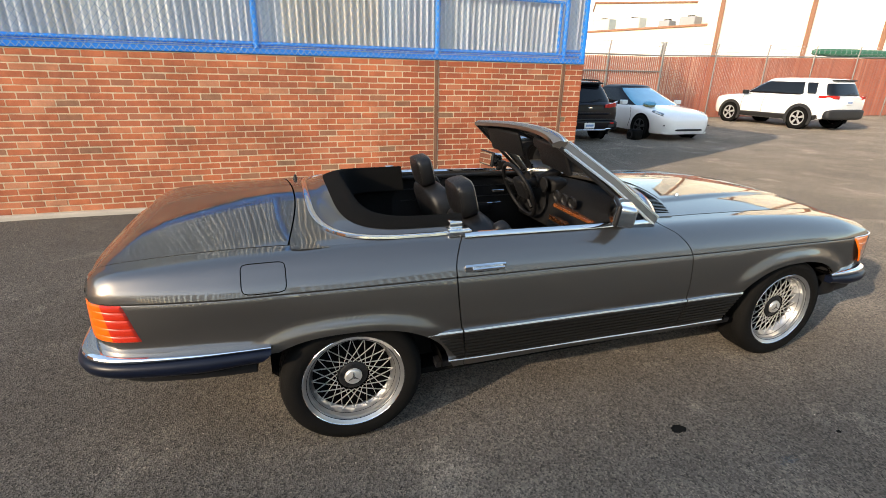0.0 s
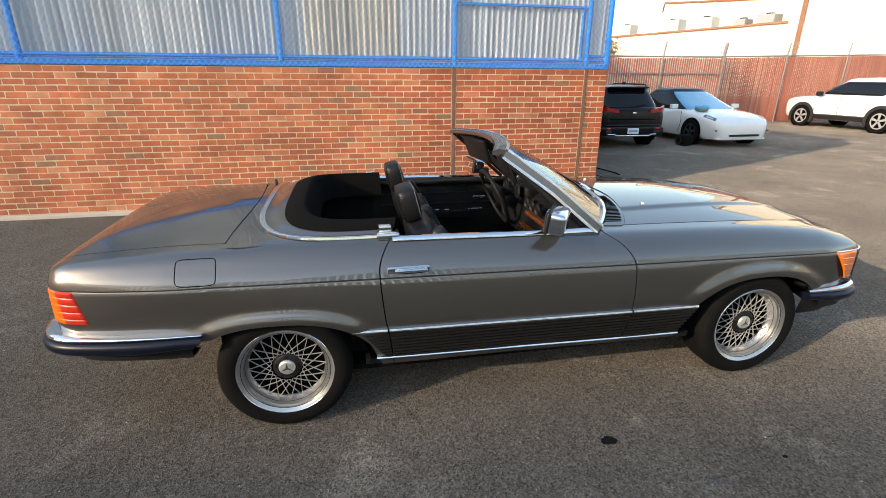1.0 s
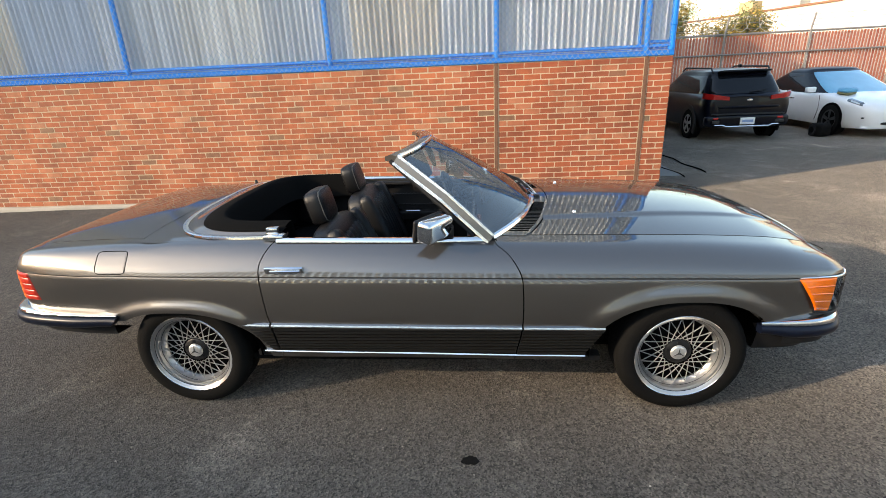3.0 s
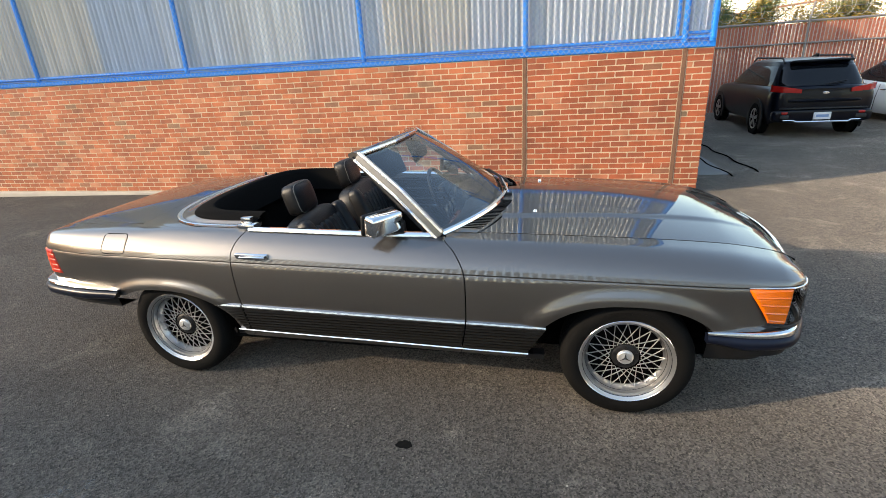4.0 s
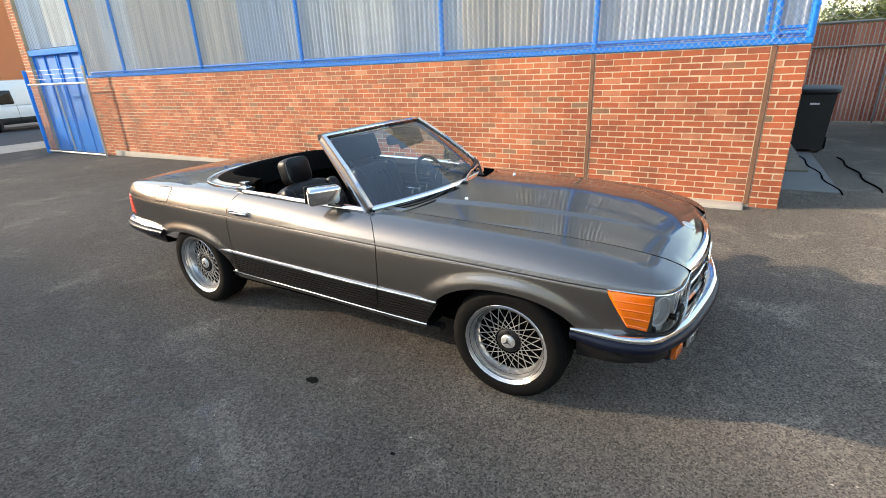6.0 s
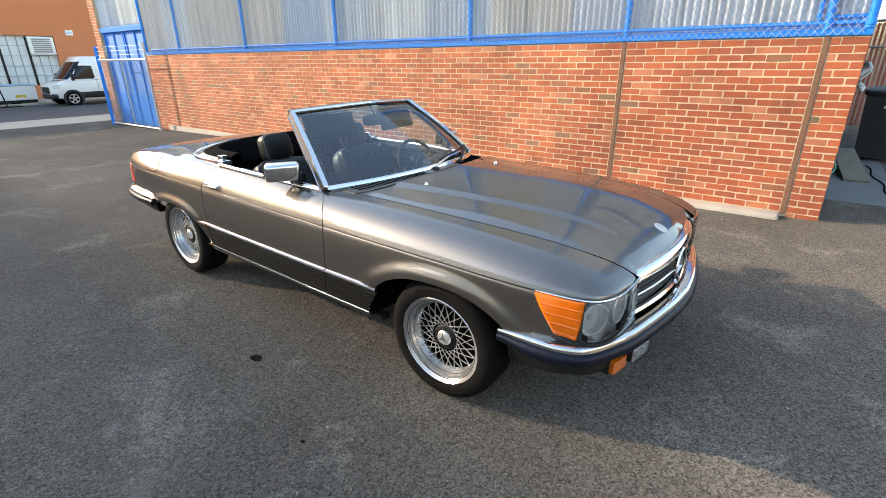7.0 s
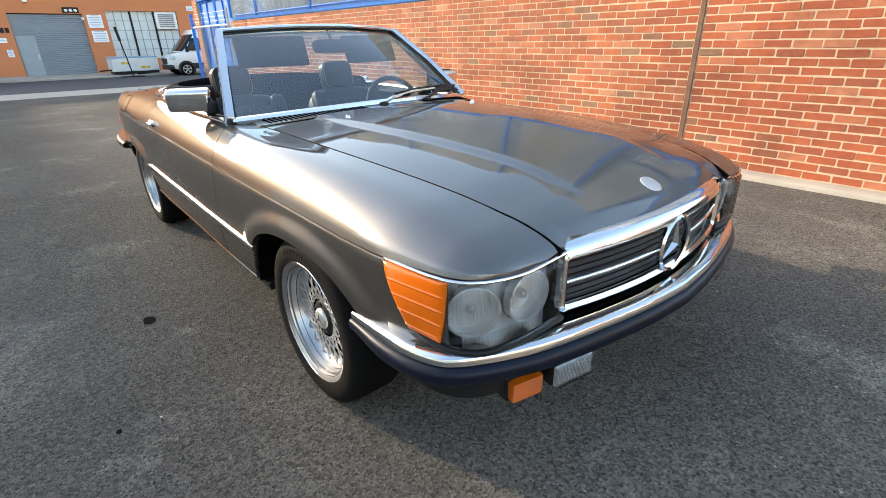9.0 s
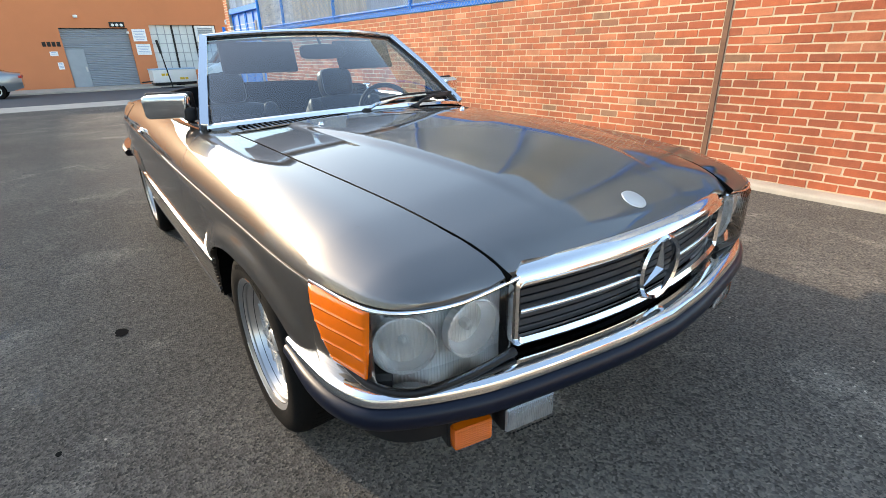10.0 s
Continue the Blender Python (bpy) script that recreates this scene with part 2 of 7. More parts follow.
# ---- ground: one asphalt sheet ----
def asphalt_material():
    m = bpy.data.materials.new("asphalt")
    m.use_nodes = True
    nt = m.node_tree
    p = nt.nodes["Principled BSDF"]
    p.inputs["Roughness"].default_value = 0.85
    p.inputs["Diffuse Roughness"].default_value = 1.0
    p.inputs["Specular IOR Level"].default_value = 0.24
    tc = nt.nodes.new("ShaderNodeTexCoord")

    def tex(kind, scale, **kw):
        n = nt.nodes.new(kind)
        n.inputs["Scale"].default_value = scale
        for k, v in kw.items():
            n.inputs[k].default_value = v
        nt.links.new(tc.outputs["Object"], n.inputs["Vector"])
        return n

    def ramp(src, stops):
        r = nt.nodes.new("ShaderNodeValToRGB")
        el = r.color_ramp.elements
        while len(el) < len(stops):
            el.new(0.5)
        for e, (pos, c) in zip(el, stops):
            e.position, e.color = pos, (*c, 1)
        nt.links.new(src, r.inputs["Fac"])
        return r.outputs["Color"]

    def mix(kind, fac, a, b):
        n = nt.nodes.new("ShaderNodeMix")
        n.data_type, n.blend_type = "RGBA", kind
        n.inputs["Factor"].default_value = fac
        nt.links.new(a, n.inputs["A"])
        nt.links.new(b, n.inputs["B"])
        return n.outputs["Result"]

    big = ramp(tex("ShaderNodeTexNoise", 0.55, Detail=6.0, Roughness=0.62).outputs["Fac"], [(0.28, (0.090, 0.0785, 0.0662)), (0.5, (0.121, 0.1058, 0.0890)), (0.75, (0.170, 0.149, 0.126))])
    stones = tex("ShaderNodeTexVoronoi", 132.0)
    tone = ramp(stones.outputs["Color"], [(0.0, (0.22, 0.22, 0.22)), (0.3, (0.66, 0.66, 0.66)), (0.6, (1.08, 1.08, 1.07)), (0.86, (1.46, 1.44, 1.41)), (0.965, (1.9, 1.86, 1.8)), (1.0, (5.0, 4.9, 4.7))])
    c = mix("MULTIPLY", 1.0, big, tone)
    grit = ramp(tex("ShaderNodeTexNoise", 38.0, Detail=5.0, Roughness=0.7).outputs["Fac"], [(0.3, (0.80, 0.80, 0.80)), (0.7, (1.16, 1.16, 1.16))])
    c = mix("MULTIPLY", 1.0, c, grit)
    # pale dried stains with ragged edges
    stain = ramp(tex("ShaderNodeTexNoise", 1.7, Detail=9.0, Roughness=0.72, Distortion=0.6).outputs["Fac"], [(0.54, (1.0, 1.0, 1.0)), (0.66, (1.75, 1.76, 1.75))])
    c = mix("MULTIPLY", 0.8, c, stain)
    # colour brightens along x, standing in for stronger sunlight on the far yard
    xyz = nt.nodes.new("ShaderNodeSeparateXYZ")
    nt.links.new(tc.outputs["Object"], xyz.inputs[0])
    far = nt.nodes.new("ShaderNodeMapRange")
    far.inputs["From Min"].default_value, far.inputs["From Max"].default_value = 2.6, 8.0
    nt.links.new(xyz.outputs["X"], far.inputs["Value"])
    sunlit = ramp(far.outputs["Result"], [(0.0, (1.0, 1.0, 1.0)), (1.0, (1.5, 1.47, 1.42))])
    c = mix("MULTIPLY", 1.0, c, sunlit)
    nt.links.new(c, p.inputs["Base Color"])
    b = nt.nodes.new("ShaderNodeBump")
    b.inputs["Strength"].default_value = 0.9
    b.inputs["Distance"].default_value = 0.006
    add = nt.nodes.new("ShaderNodeMath")
    add.operation = "ADD"
    nt.links.new(stones.outputs["Distance"], add.inputs[0])
    nt.links.new(tex("ShaderNodeTexNoise", 160.0, Detail=3.0).outputs["Fac"], add.inputs[1])
    nt.links.new(add.outputs[0], b.inputs["Height"])
    nt.links.new(b.outputs["Normal"], p.inputs["Normal"])
    return m


M_asphalt = asphalt_material()
def ground_z(x):
    """The yard is level under the car and falls gently to the street."""
    return interp(x, [-29.0, -4.0], [-0.36, 0.0])


gx = [-600, -29, -4, 600]
gv = [(x, y, ground_z(x)) for x in gx for y in (-600, 600)]
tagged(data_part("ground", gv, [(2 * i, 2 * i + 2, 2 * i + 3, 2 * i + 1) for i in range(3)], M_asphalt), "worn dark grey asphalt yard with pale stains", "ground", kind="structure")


def stain(name, x, y, r, mat, label, seed, squash=0.8, h=0.003):
    rnd = random.Random(seed)
    ph = [rnd.uniform(0, 6.28) for _ in range(4)]
    n = 40
    vs = []
    for i in range(n):
        a = 2 * math.pi * i / n
        k = 1 + 0.10 * math.sin(2 * a + ph[0]) + 0.08 * math.sin(3 * a + ph[1]) + 0.06 * math.sin(7 * a + ph[2]) + 0.03 * math.sin(13 * a + ph[3])
        vs.append((x + r * k * math.cos(a), y + r * squash * k * math.sin(a), h))
    tagged(data_part(name, vs, [tuple(range(n))], mat), label, "oil stain", kind="structure")


M_oil = material("oil_spot", (0.014, 0.013, 0.012), 1.0, spec=0.0, var=0.3, scale=30, bump=0.4, bscale=120)
stain("oil_stain", 1.899, 1.865, 0.036, M_oil, "small round black oil spot on the asphalt", 3)
stain("oil_stain", 2.62, 1.62, 0.012, M_oil, "tiny black oil spot on the asphalt", 4)

# dried pale stains with broken edges
def pale_material():
    m = material("pale_dried_stain", (0.20, 0.195, 0.185), 0.95, spec=0.1, var=0.2, scale=9, fine=0.2)
    nt = m.node_tree
    p = nt.nodes["Principled BSDF"]
    geo = nt.nodes.new("ShaderNodeNewGeometry")
    tc = nt.nodes.new("ShaderNodeTexCoord")
    n = nt.nodes.new("ShaderNodeTexNoise")
    n.inputs["Scale"].default_value = 11.0
    n.inputs["Detail"].default_value = 8
    n.inputs["Roughness"].default_value = 0.75
    nt.links.new(geo.outputs["Position"], n.inputs["Vector"])
    ln = nt.nodes.new("ShaderNodeVectorMath")
    ln.operation = "LENGTH"
    nt.links.new(tc.outputs["Object"], ln.inputs[0])
    sub = nt.nodes.new("ShaderNodeMath")
    sub.operation = "MULTIPLY_ADD"
    nt.links.new(ln.outputs["Value"], sub.inputs[0])
    sub.inputs[1].default_value = -0.16
    nt.links.new(n.outputs["Fac"], sub.inputs[2])
    r = nt.nodes.new("ShaderNodeMapRange")
    r.inputs["From Min"].default_value, r.inputs["From Max"].default_value = 0.44, 0.54
    r.inputs["To Max"].default_value = 0.55
    nt.links.new(sub.outputs[0], r.inputs["Value"])
    nt.links.new(r.outputs["Result"], p.inputs["Alpha"])
    return m


M_pale = pale_material()
for x, y, sx, sy, a in ((1.25, 1.32, 0.26, 0.10, 20), (1.60, 1.42, 0.24, 0.13, -30), (2.20, 1.56, 0.14, 0.08, 10), (2.34, 1.12, 0.30, 0.12, 35), (1.85, 1.18, 0.30, 0.12, 5), (0.55, 1.38, 0.28, 0.10, 12)):
    n = 28
    me = bpy.data.meshes.new("pale_stain")
    me.from_pydata([(1.25 * math.cos(2 * math.pi * k / n), 1.25 * math.sin(2 * math.pi * k / n), 0) for k in range(n)], [], [tuple(range(n))])
    me.materials.append(M_pale)
    ob = new("pale_stain", me)
    ob.matrix_basis = pose(x, y, 0.002, 0, 0, a) @ Matrix.Diagonal((sx, sy, 1, 1))
    tagged(ob, "pale dried stain with broken edges on the asphalt", "stain", kind="structure")

# ---- the brick wall with its blue fence ----
WY = 6.574                      # face of the wall
X0, X1 = -12.45, 4.335           # its ends
DOOR0, DOOR1 = -12.1, -9.55     # the blue doorway
COURSE, TOP = 0.0687, 1.70
BASE = 0.045 - 2 * 0.0687

bm = bmesh.new()
add_box(bm, DOOR1, X1 - 0.006, WY + 0.003, WY + 0.30, -0.3, TOP)
add_box(bm, X0, DOOR0, WY + 0.003, WY + 0.30, -0.3, TOP + 2.5)
brick_wall = tagged(part("wall_brick", bm, M_mortar), "running-bond red brick wall with pale flush mortar", "wall", kind="structure")
bm = bmesh.new()
add_box(bm, X0, X1 - 0.006, WY + 0.42, WY + 8.0, -0.3, 4.3)
add_box(bm, X1 - 0.3, X1 - 0.006, WY + 0.301, WY + 8.0, 0, 4.3)
tagged(part("wall_core", bm, M_concrete), "plain rendered building behind the brick wall", "wall", kind="structure")

STRIPS = (2.213, 4.03)
rows = int((TOP - BASE) / COURSE)


def brick_boxes():
    """Each brick's middle, length and course, bay by bay between the steel strips."""
    rnd = random.Random(11)
    for lo, hi in ((DOOR1, STRIPS[0] - 0.03), (STRIPS[0] + 0.03, STRIPS[1] - 0.03), (STRIPS[1] + 0.03, X1), (X0, DOOR0)):
        for r in range(rows if hi > DOOR1 else rows + 36):
            x = hi + (0.0 if r % 2 else 0.1035)
            while x > lo + 0.02:
                a, b = max(lo, x - 0.1975), min(hi, x)
                x -= 0.2070
                if b - a > 0.03:
                    yield (a + b) / 2 + rnd.uniform(-0.002, 0.002), b - a, r, rnd.uniform(-0.003, 0.003), rnd.uniform(0.9, 1.0)


def brick_shape(w, rnd=None):
    """A pillowed front face with worn corners, and its sides."""
    h, d, e, c = 0.0294, 0.012, 0.0036, 0.008
    k = [(-1, -1, 1, 0), (-1, -1, 0, 1), (-1, 1, 0, 1), (-1, 1, 1, 0), (1, 1, 1, 0), (1, 1, 0, 1), (1, -1, 0, 1), (1, -1, 1, 0)]
    cut = [c * (rnd.uniform(0.25, 1.5) if rnd else 1.0) for _ in range(4)]
    lip = [rnd.uniform(-0.0021, 0.0021) if rnd else 0.0 for _ in range(8)]
    rim = [(sx * (w / 2 - cut[n // 2] * a) + lip[n], sz * (h - 0.5 * cut[n // 2] * b) + lip[-n]) for n, (sx, sz, a, b) in enumerate(k)]
    v = [(x, d, z) for x, z in rim] + [(x, e, z) for x, z in rim] + [(x - math.copysign(e, x), 0, z - math.copysign(e, z)) for x, z in rim]
    f = [tuple(range(23, 15, -1))]
    for i in range(8):
        j = (i + 1) % 8
        f += [(j, i, 8 + i, 8 + j), (8 + j, 8 + i, 16 + i, 16 + j)]
    return v, f


for x, h in ((STRIPS[0], TOP), (STRIPS[1], TOP)):
    tagged(part("trim", box(x - 0.024, x + 0.024, WY - 0.006, WY + 0.02, 0.03, h - 0.002, 0.004), M_rust), "narrow rust-brown steel strip set in the brickwork", "steel strip", kind="structure")

bm = bmesh.new()
add_box(bm, -9.0, STRIPS[1] - 0.02, WY - 0.19, WY + 0.02, -0.25, 0.045, 0.02, 2)
bmesh.ops.subdivide_edges(bm, edges=[e for e in bm.edges if e.calc_length() > 3], cuts=60)
for v in bm.verts:
    v.co.y += 0.012 * noise.noise((v.co.x * 1.7, 3.0, 0.0)) + 0.12 * smooth01((1.8 - v.co.x) / 2.5) if v.co.y < WY - 0.1 else 0
    v.co.z += 0.008 * noise.noise((v.co.x * 2.3, 9.0, v.co.y)) if v.co.z > 0 else 0
tagged(part("footing", bm, M_concrete, smooth=50), "rough cast concrete footing along the brick wall", "footing", kind="structure")

# corrugated translucent sheets
PANEL_Z0, PANEL_Z1 = 1.72, 4.2


def corrugated(u, v, xa, xb):
    x = xa + (xb - xa) * u
    ph = x / 0.076 * 2 * math.pi
    z0 = PANEL_Z0 if xa > DOOR1 - 0.1 else 2.44
    return (x, WY + 0.085 + 0.027 * math.sin(ph) + 0.004 * noise.noise((x * 2, v * 4, 0)), z0 + (PANEL_Z1 - z0) * v)


sheet_rnd = random.Random(5)
edges = [DOOR0 + 0.02, -10.85] + [-9.58 + 1.11 * i for i in range(13)] + [X1 - 0.03]
M_sheets = [material("sheet_" + n, c, 0.4, var=0.62, scale=9.0, stretch=0.035, bump=0.12, bscale=35, fine=0.12) for n, c in (("grey", (0.56, 0.585, 0.61)), ("pale", (0.68, 0.68, 0.66)), ("blue_grey", (0.47, 0.52, 0.59)), ("tan", (0.60, 0.56, 0.49)))]
fence_wall = thing("sheet_wall", pose(0, 0, 0), "weathered grey corrugated fibreglass sheets behind the blue fence", "sheet wall", kind="structure")
for a, b in zip(edges, edges[1:]):
    k = sheet_rnd.choice((0, 0, 1, 1, 2, 3))
    part("sheet", grid_bm(lambda u, v: corrugated(u, v, a, b + 0.02), 12 * max(1, round((b - a) / 0.076)), 6, flip=False), M_sheets[k], fence_wall, smooth=60)
part("backing", box(-9.55, X1 - 0.02, WY + 0.16, WY + 0.20, TOP + 0.002, PANEL_Z1), M_concrete, fence_wall)

# blue frame
blue = thing("blue_fence", pose(0, 0, 0), "bright blue painted pipe fence frame with chain-link mesh", "fence")
part("sill_channel", box(DOOR1 + 0.2, X1 + 0.004, WY - 0.012, WY + 0.17, TOP + 0.001, TOP + 0.062, 0.006), M_blue, blue)
part("bottom_rail", tube([(DOOR1 + 0.3, WY + 0.02, 1.812), (X1 - 0.02, WY + 0.02, 1.812)], 0.021, 10), M_blue, blue, smooth=40)
part("bottom_bar", box(DOOR1 + 0.3, X1 - 0.02, WY + 0.012, WY + 0.03, 1.772, 1.782), M_blue, blue)
for x in (-9.5, -7.85, -5.2, -2.55, 0.13, 2.22, 4.01):
    part("post", tube([(x, WY + 0.012, TOP + 0.062), (x, WY + 0.012, 4.2)], 0.032, 12, up=(1, 0, 0)), M_blue, blue, smooth=40)
part("post", tube([(X1 - 0.03, WY + 0.012, TOP + 0.062), (X1 - 0.03, WY + 0.012, 4.2)], 0.036, 12, up=(1, 0, 0)), M_blue, blue, smooth=40)
part("cross_rail", tube([(2.25, WY + 0.03, 2.44), (3.99, WY + 0.03, 2.44)], 0.018, 10), M_blue, blue, smooth=40)
part("cross_rail", tube([(4.04, WY + 0.03, 1.86), (4.30, WY + 0.03, 1.86)], 0.018, 10), M_blue, blue, smooth=40)
part("inner_post", tube([(3.93, WY + 0.03, 1.83), (3.93, WY + 0.03, 2.44)], 0.02, 10, up=(1, 0, 0)), M_blue, blue, smooth=40)
for z in (1.80, 2.05, 3.1):
    bm = bmesh.new()
    add_lathe(bm, [(0.037, -0.018), (0.041, -0.014), (0.041, 0.014), (0.037, 0.018)], 14, "z", Matrix.Translation((X1 - 0.03, WY + 0.012, z)))
    part("clamp", bm, M_blue, blue)
for x in (-7.85, -5.2, -2.55, 0.13, 2.22, 4.01):
    for z in (1.812,):
        bm = bmesh.new()
        add_lathe(bm, [(0.033, -0.02), (0.038, -0.016), (0.038, 0.016), (0.033, 0.02)], 14, "z", Matrix.Translation((x, WY + 0.012, z)))
        part("clamp", bm, M_blue, blue)


def chain_link(xa, xb, za, zb, y, pitch, r, place=None):
    """Two layers of slanted wires that cross as diamonds; returns verts and faces."""
    vs, fs = [], []
    h = zb - za
    for s in (1, -1):
        k0 = int((xa - h) / pitch) - 1
        k1 = int((xb + h) / pitch) + 1
        for k in range(k0, k1):
            x0 = k * pitch
            a = Vector((x0, 0, za)) if s > 0 else Vector((x0 + h * 0.8, 0, za))
            b = Vector((x0 + h * 0.8, 0, zb)) if s > 0 else Vector((x0, 0, zb))
            d = b - a
            t0, t1 = 0.0, 1.0
            for lim, sign in ((xa, 1), (xb, -1)):
                da, db = sign * (a.x - lim), sign * (b.x - lim)
                if da < 0 and db < 0:
                    t1 = -1
                elif da < 0:
                    t0 = max(t0, da / (da - db))
                elif db < 0:
                    t1 = min(t1, da / (da - db))
            if t1 - t0 < 0.01:
                continue
            p, q = a + d * t0, a + d * t1
            dn = d.normalized()
            side = Vector((-dn.z, 0, dn.x)) * r
            base = len(vs)
            yy = y + s * r * 0.8
            for e in (p, q):
                for off in (side, Vector((0, r, 0)), -side, Vector((0, -r, 0))):
                    v = e + off
                    v.y += yy
                    vs.append(place @ v if place is not None else v)
            fs += [(base + i, base + (i + 1) % 4, base + 4 + (i + 1) % 4, base + 4 + i) for i in range(4)]
    return vs, fs


M_link = material("blue_wire", (0.34, 0.43, 0.56), 0.45, metal=0.3, var=0.2, scale=15)
vs, fs = chain_link(DOOR1 + 0.3, X1 - 0.06, TOP + 0.006, 3.6, WY - 0.022, 0.066, 0.0028)
ob = data_part("mesh_wire", vs, fs, M_link, blue)
ob["kind"] = "stuff"


# ---- the grey convertible ----
def car_paint():
    m = material("anthracite_metallic_paint", (0.104, 0.096, 0.088), 0.43, metal=0.85, coat=1.0, coat_rough=0.015)
    nt = m.node_tree
    p = nt.nodes["Principled BSDF"]
    p.inputs["Coat IOR"].default_value = 2.0
    p.inputs["Specular Tint"].default_value = (0.26, 0.25, 0.24, 1)
    tc = nt.nodes.new("ShaderNodeTexCoord")
    flake = nt.nodes.new("ShaderNodeTexVoronoi")
    flake.inputs["Scale"].default_value = 900
    nt.links.new(tc.outputs["Object"], flake.inputs["Vector"])
    b = nt.nodes.new("ShaderNodeBump")
    b.inputs["Strength"].default_value = 0.06
    b.inputs["Distance"].default_value = 0.001
    nt.links.new(flake.outputs["Color"], b.inputs["Height"])
    nt.links.new(b.outputs["Normal"], p.inputs["Normal"])
    dust = nt.nodes.new("ShaderNodeTexNoise")
    dust.inputs["Scale"].default_value = 3.0
    dust.inputs["Detail"].default_value = 8
    nt.links.new(tc.outputs["Object"], dust.inputs["Vector"])
    r = nt.nodes.new("ShaderNodeMapRange")
    r.inputs["To Min"].default_value = 0.01
    r.inputs["To Max"].default_value = 0.03
    nt.links.new(dust.outputs["Fac"], r.inputs["Value"])
    nt.links.new(r.outputs["Result"], p.inputs["Coat Roughness"])
    return m


M_paint = car_paint()
M_clad = material("cladding_paint", (0.010, 0.0098, 0.0094), 0.34, metal=0.0, coat=0.22, coat_rough=0.12, var=0.1, scale=18)
M_chrome = material("chrome", (0.78, 0.79, 0.80), 0.07, metal=1.0)
M_alu = material("polished_alloy", (0.50, 0.505, 0.51), 0.32, metal=0.9, var=0.08, scale=14, fine=0.04)
M_lattice = material("grey_alloy", (0.62, 0.62, 0.61), 0.40, metal=0.7, var=0.1, scale=30)
M_rubber = material("tyre_rubber", (0.0055, 0.0053, 0.005), 0.85, spec=0.12, var=0.25, scale=14, bump=0.3, bscale=200, fine=0.1)
M_strip = material("bumper_rubber", (0.004, 0.0065, 0.016), 0.36, spec=0.25, var=0.1, scale=12)
M_leather = material("black_leather", (0.006, 0.006, 0.0068), 0.42, spec=0.35, var=0.15, scale=10, bump=0.35, bscale=220)
M_vinyl = material("black_vinyl", (0.0045, 0.0045, 0.0052), 0.6, spec=0.25, var=0.15, scale=12, bump=0.25, bscale=260)
M_piping = material("grey_piping", (0.10, 0.10, 0.095), 0.5)
M_carpet = material("black_carpet", (0.006, 0.006, 0.006), 1.0, spec=0.05, bump=0.5, bscale=300)
M_wood = material("burr_wood", (0.13, 0.040, 0.012), 0.25, coat=0.8, var=0.5, scale=26, fine=0.25)
M_amber = material("amber_lens", (0.82, 0.15, 0.002), 0.22, spec=0.4, coat=0.7, var=0.08, scale=20, bump=0.0)
M_tailamber = material("orange_tail_lens", (0.74, 0.115, 0.004), 0.35, spec=0.4, coat=0.0, var=0.08, scale=20)
M_red = material("red_lens", (0.46, 0.022, 0.008), 0.35, spec=0.4, coat=0.0, var=0.08, scale=20)
def windscreen_material():
    """Laminated glass with a bluish tint and a darker blue shade band along its top edge."""
    m = glass_material("windscreen_glass", (0.70, 0.87, 1.0), 0.11, 0.84)
    nt = m.node_tree
    tc = nt.nodes.new("ShaderNodeTexCoord")
    xyz = nt.nodes.new("ShaderNodeSeparateXYZ")
    nt.links.new(tc.outputs["Object"], xyz.inputs[0])
    ramp = nt.nodes.new("ShaderNodeMapRange")
    ramp.inputs["From Min"].default_value, ramp.inputs["From Max"].default_value = 1.13, 1.22
    nt.links.new(xyz.outputs["Z"], ramp.inputs["Value"])
    mx = nt.nodes.new("ShaderNodeMix")
    mx.data_type = "RGBA"
    mx.inputs["A"].default_value, mx.inputs["B"].default_value = (0.56, 0.73, 0.84, 1), (0.22, 0.44, 0.62, 1)
    nt.links.new(ramp.outputs["Result"], mx.inputs["Factor"])
    for n in nt.nodes:
        if n.bl_idname == "ShaderNodeBsdfTransparent":
            nt.links.new(mx.outputs["Result"], n.inputs["Color"])
        if n.bl_idname == "ShaderNodeBsdfGlossy":
            n.inputs["Color"].default_value = (0.80, 0.92, 1.0, 1)
    return m


M_pane = windscreen_material()
M_lens = glass_material("lamp_glass", (0.97, 0.98, 0.99), 0.0, 0.98, 0.02)
M_silver = ribbed(material("reflector", (0.62, 0.62, 0.62), 0.30, metal=0.3, coat=1.0, var=0.12, scale=20), "Y", 46, 0.002)
M_lampface = ribbed(material("ribbed_lamp_bowl", (0.97, 0.97, 0.97), 0.20, metal=0.55, var=0.03, scale=60), "Y", 36, 0.0006)
M_fog = ribbed(material("fog_lamp_glass", (0.55, 0.56, 0.57), 0.12, metal=0.6, coat=1.0, var=0.45, scale=22), "Y", 60)
M_signal = ribbed(material("ribbed_amber_lens", (0.68, 0.13, 0.003), 0.2, coat=0.5), "Z", 55)
M_mirror = material("mirror_glass", (0.75, 0.78, 0.80), 0.02, metal=1.0)
M_frame = material("windscreen_frame_paint", (0.15, 0.145, 0.14), 0.32, metal=0.7, coat=1.0)

CAR = pose(1.678, 3.065, 0.0, 0, 0, -0.6)
car = thing("convertible_car", CAR, "dark grey metallic vintage two-seat convertible with the top down", "car")

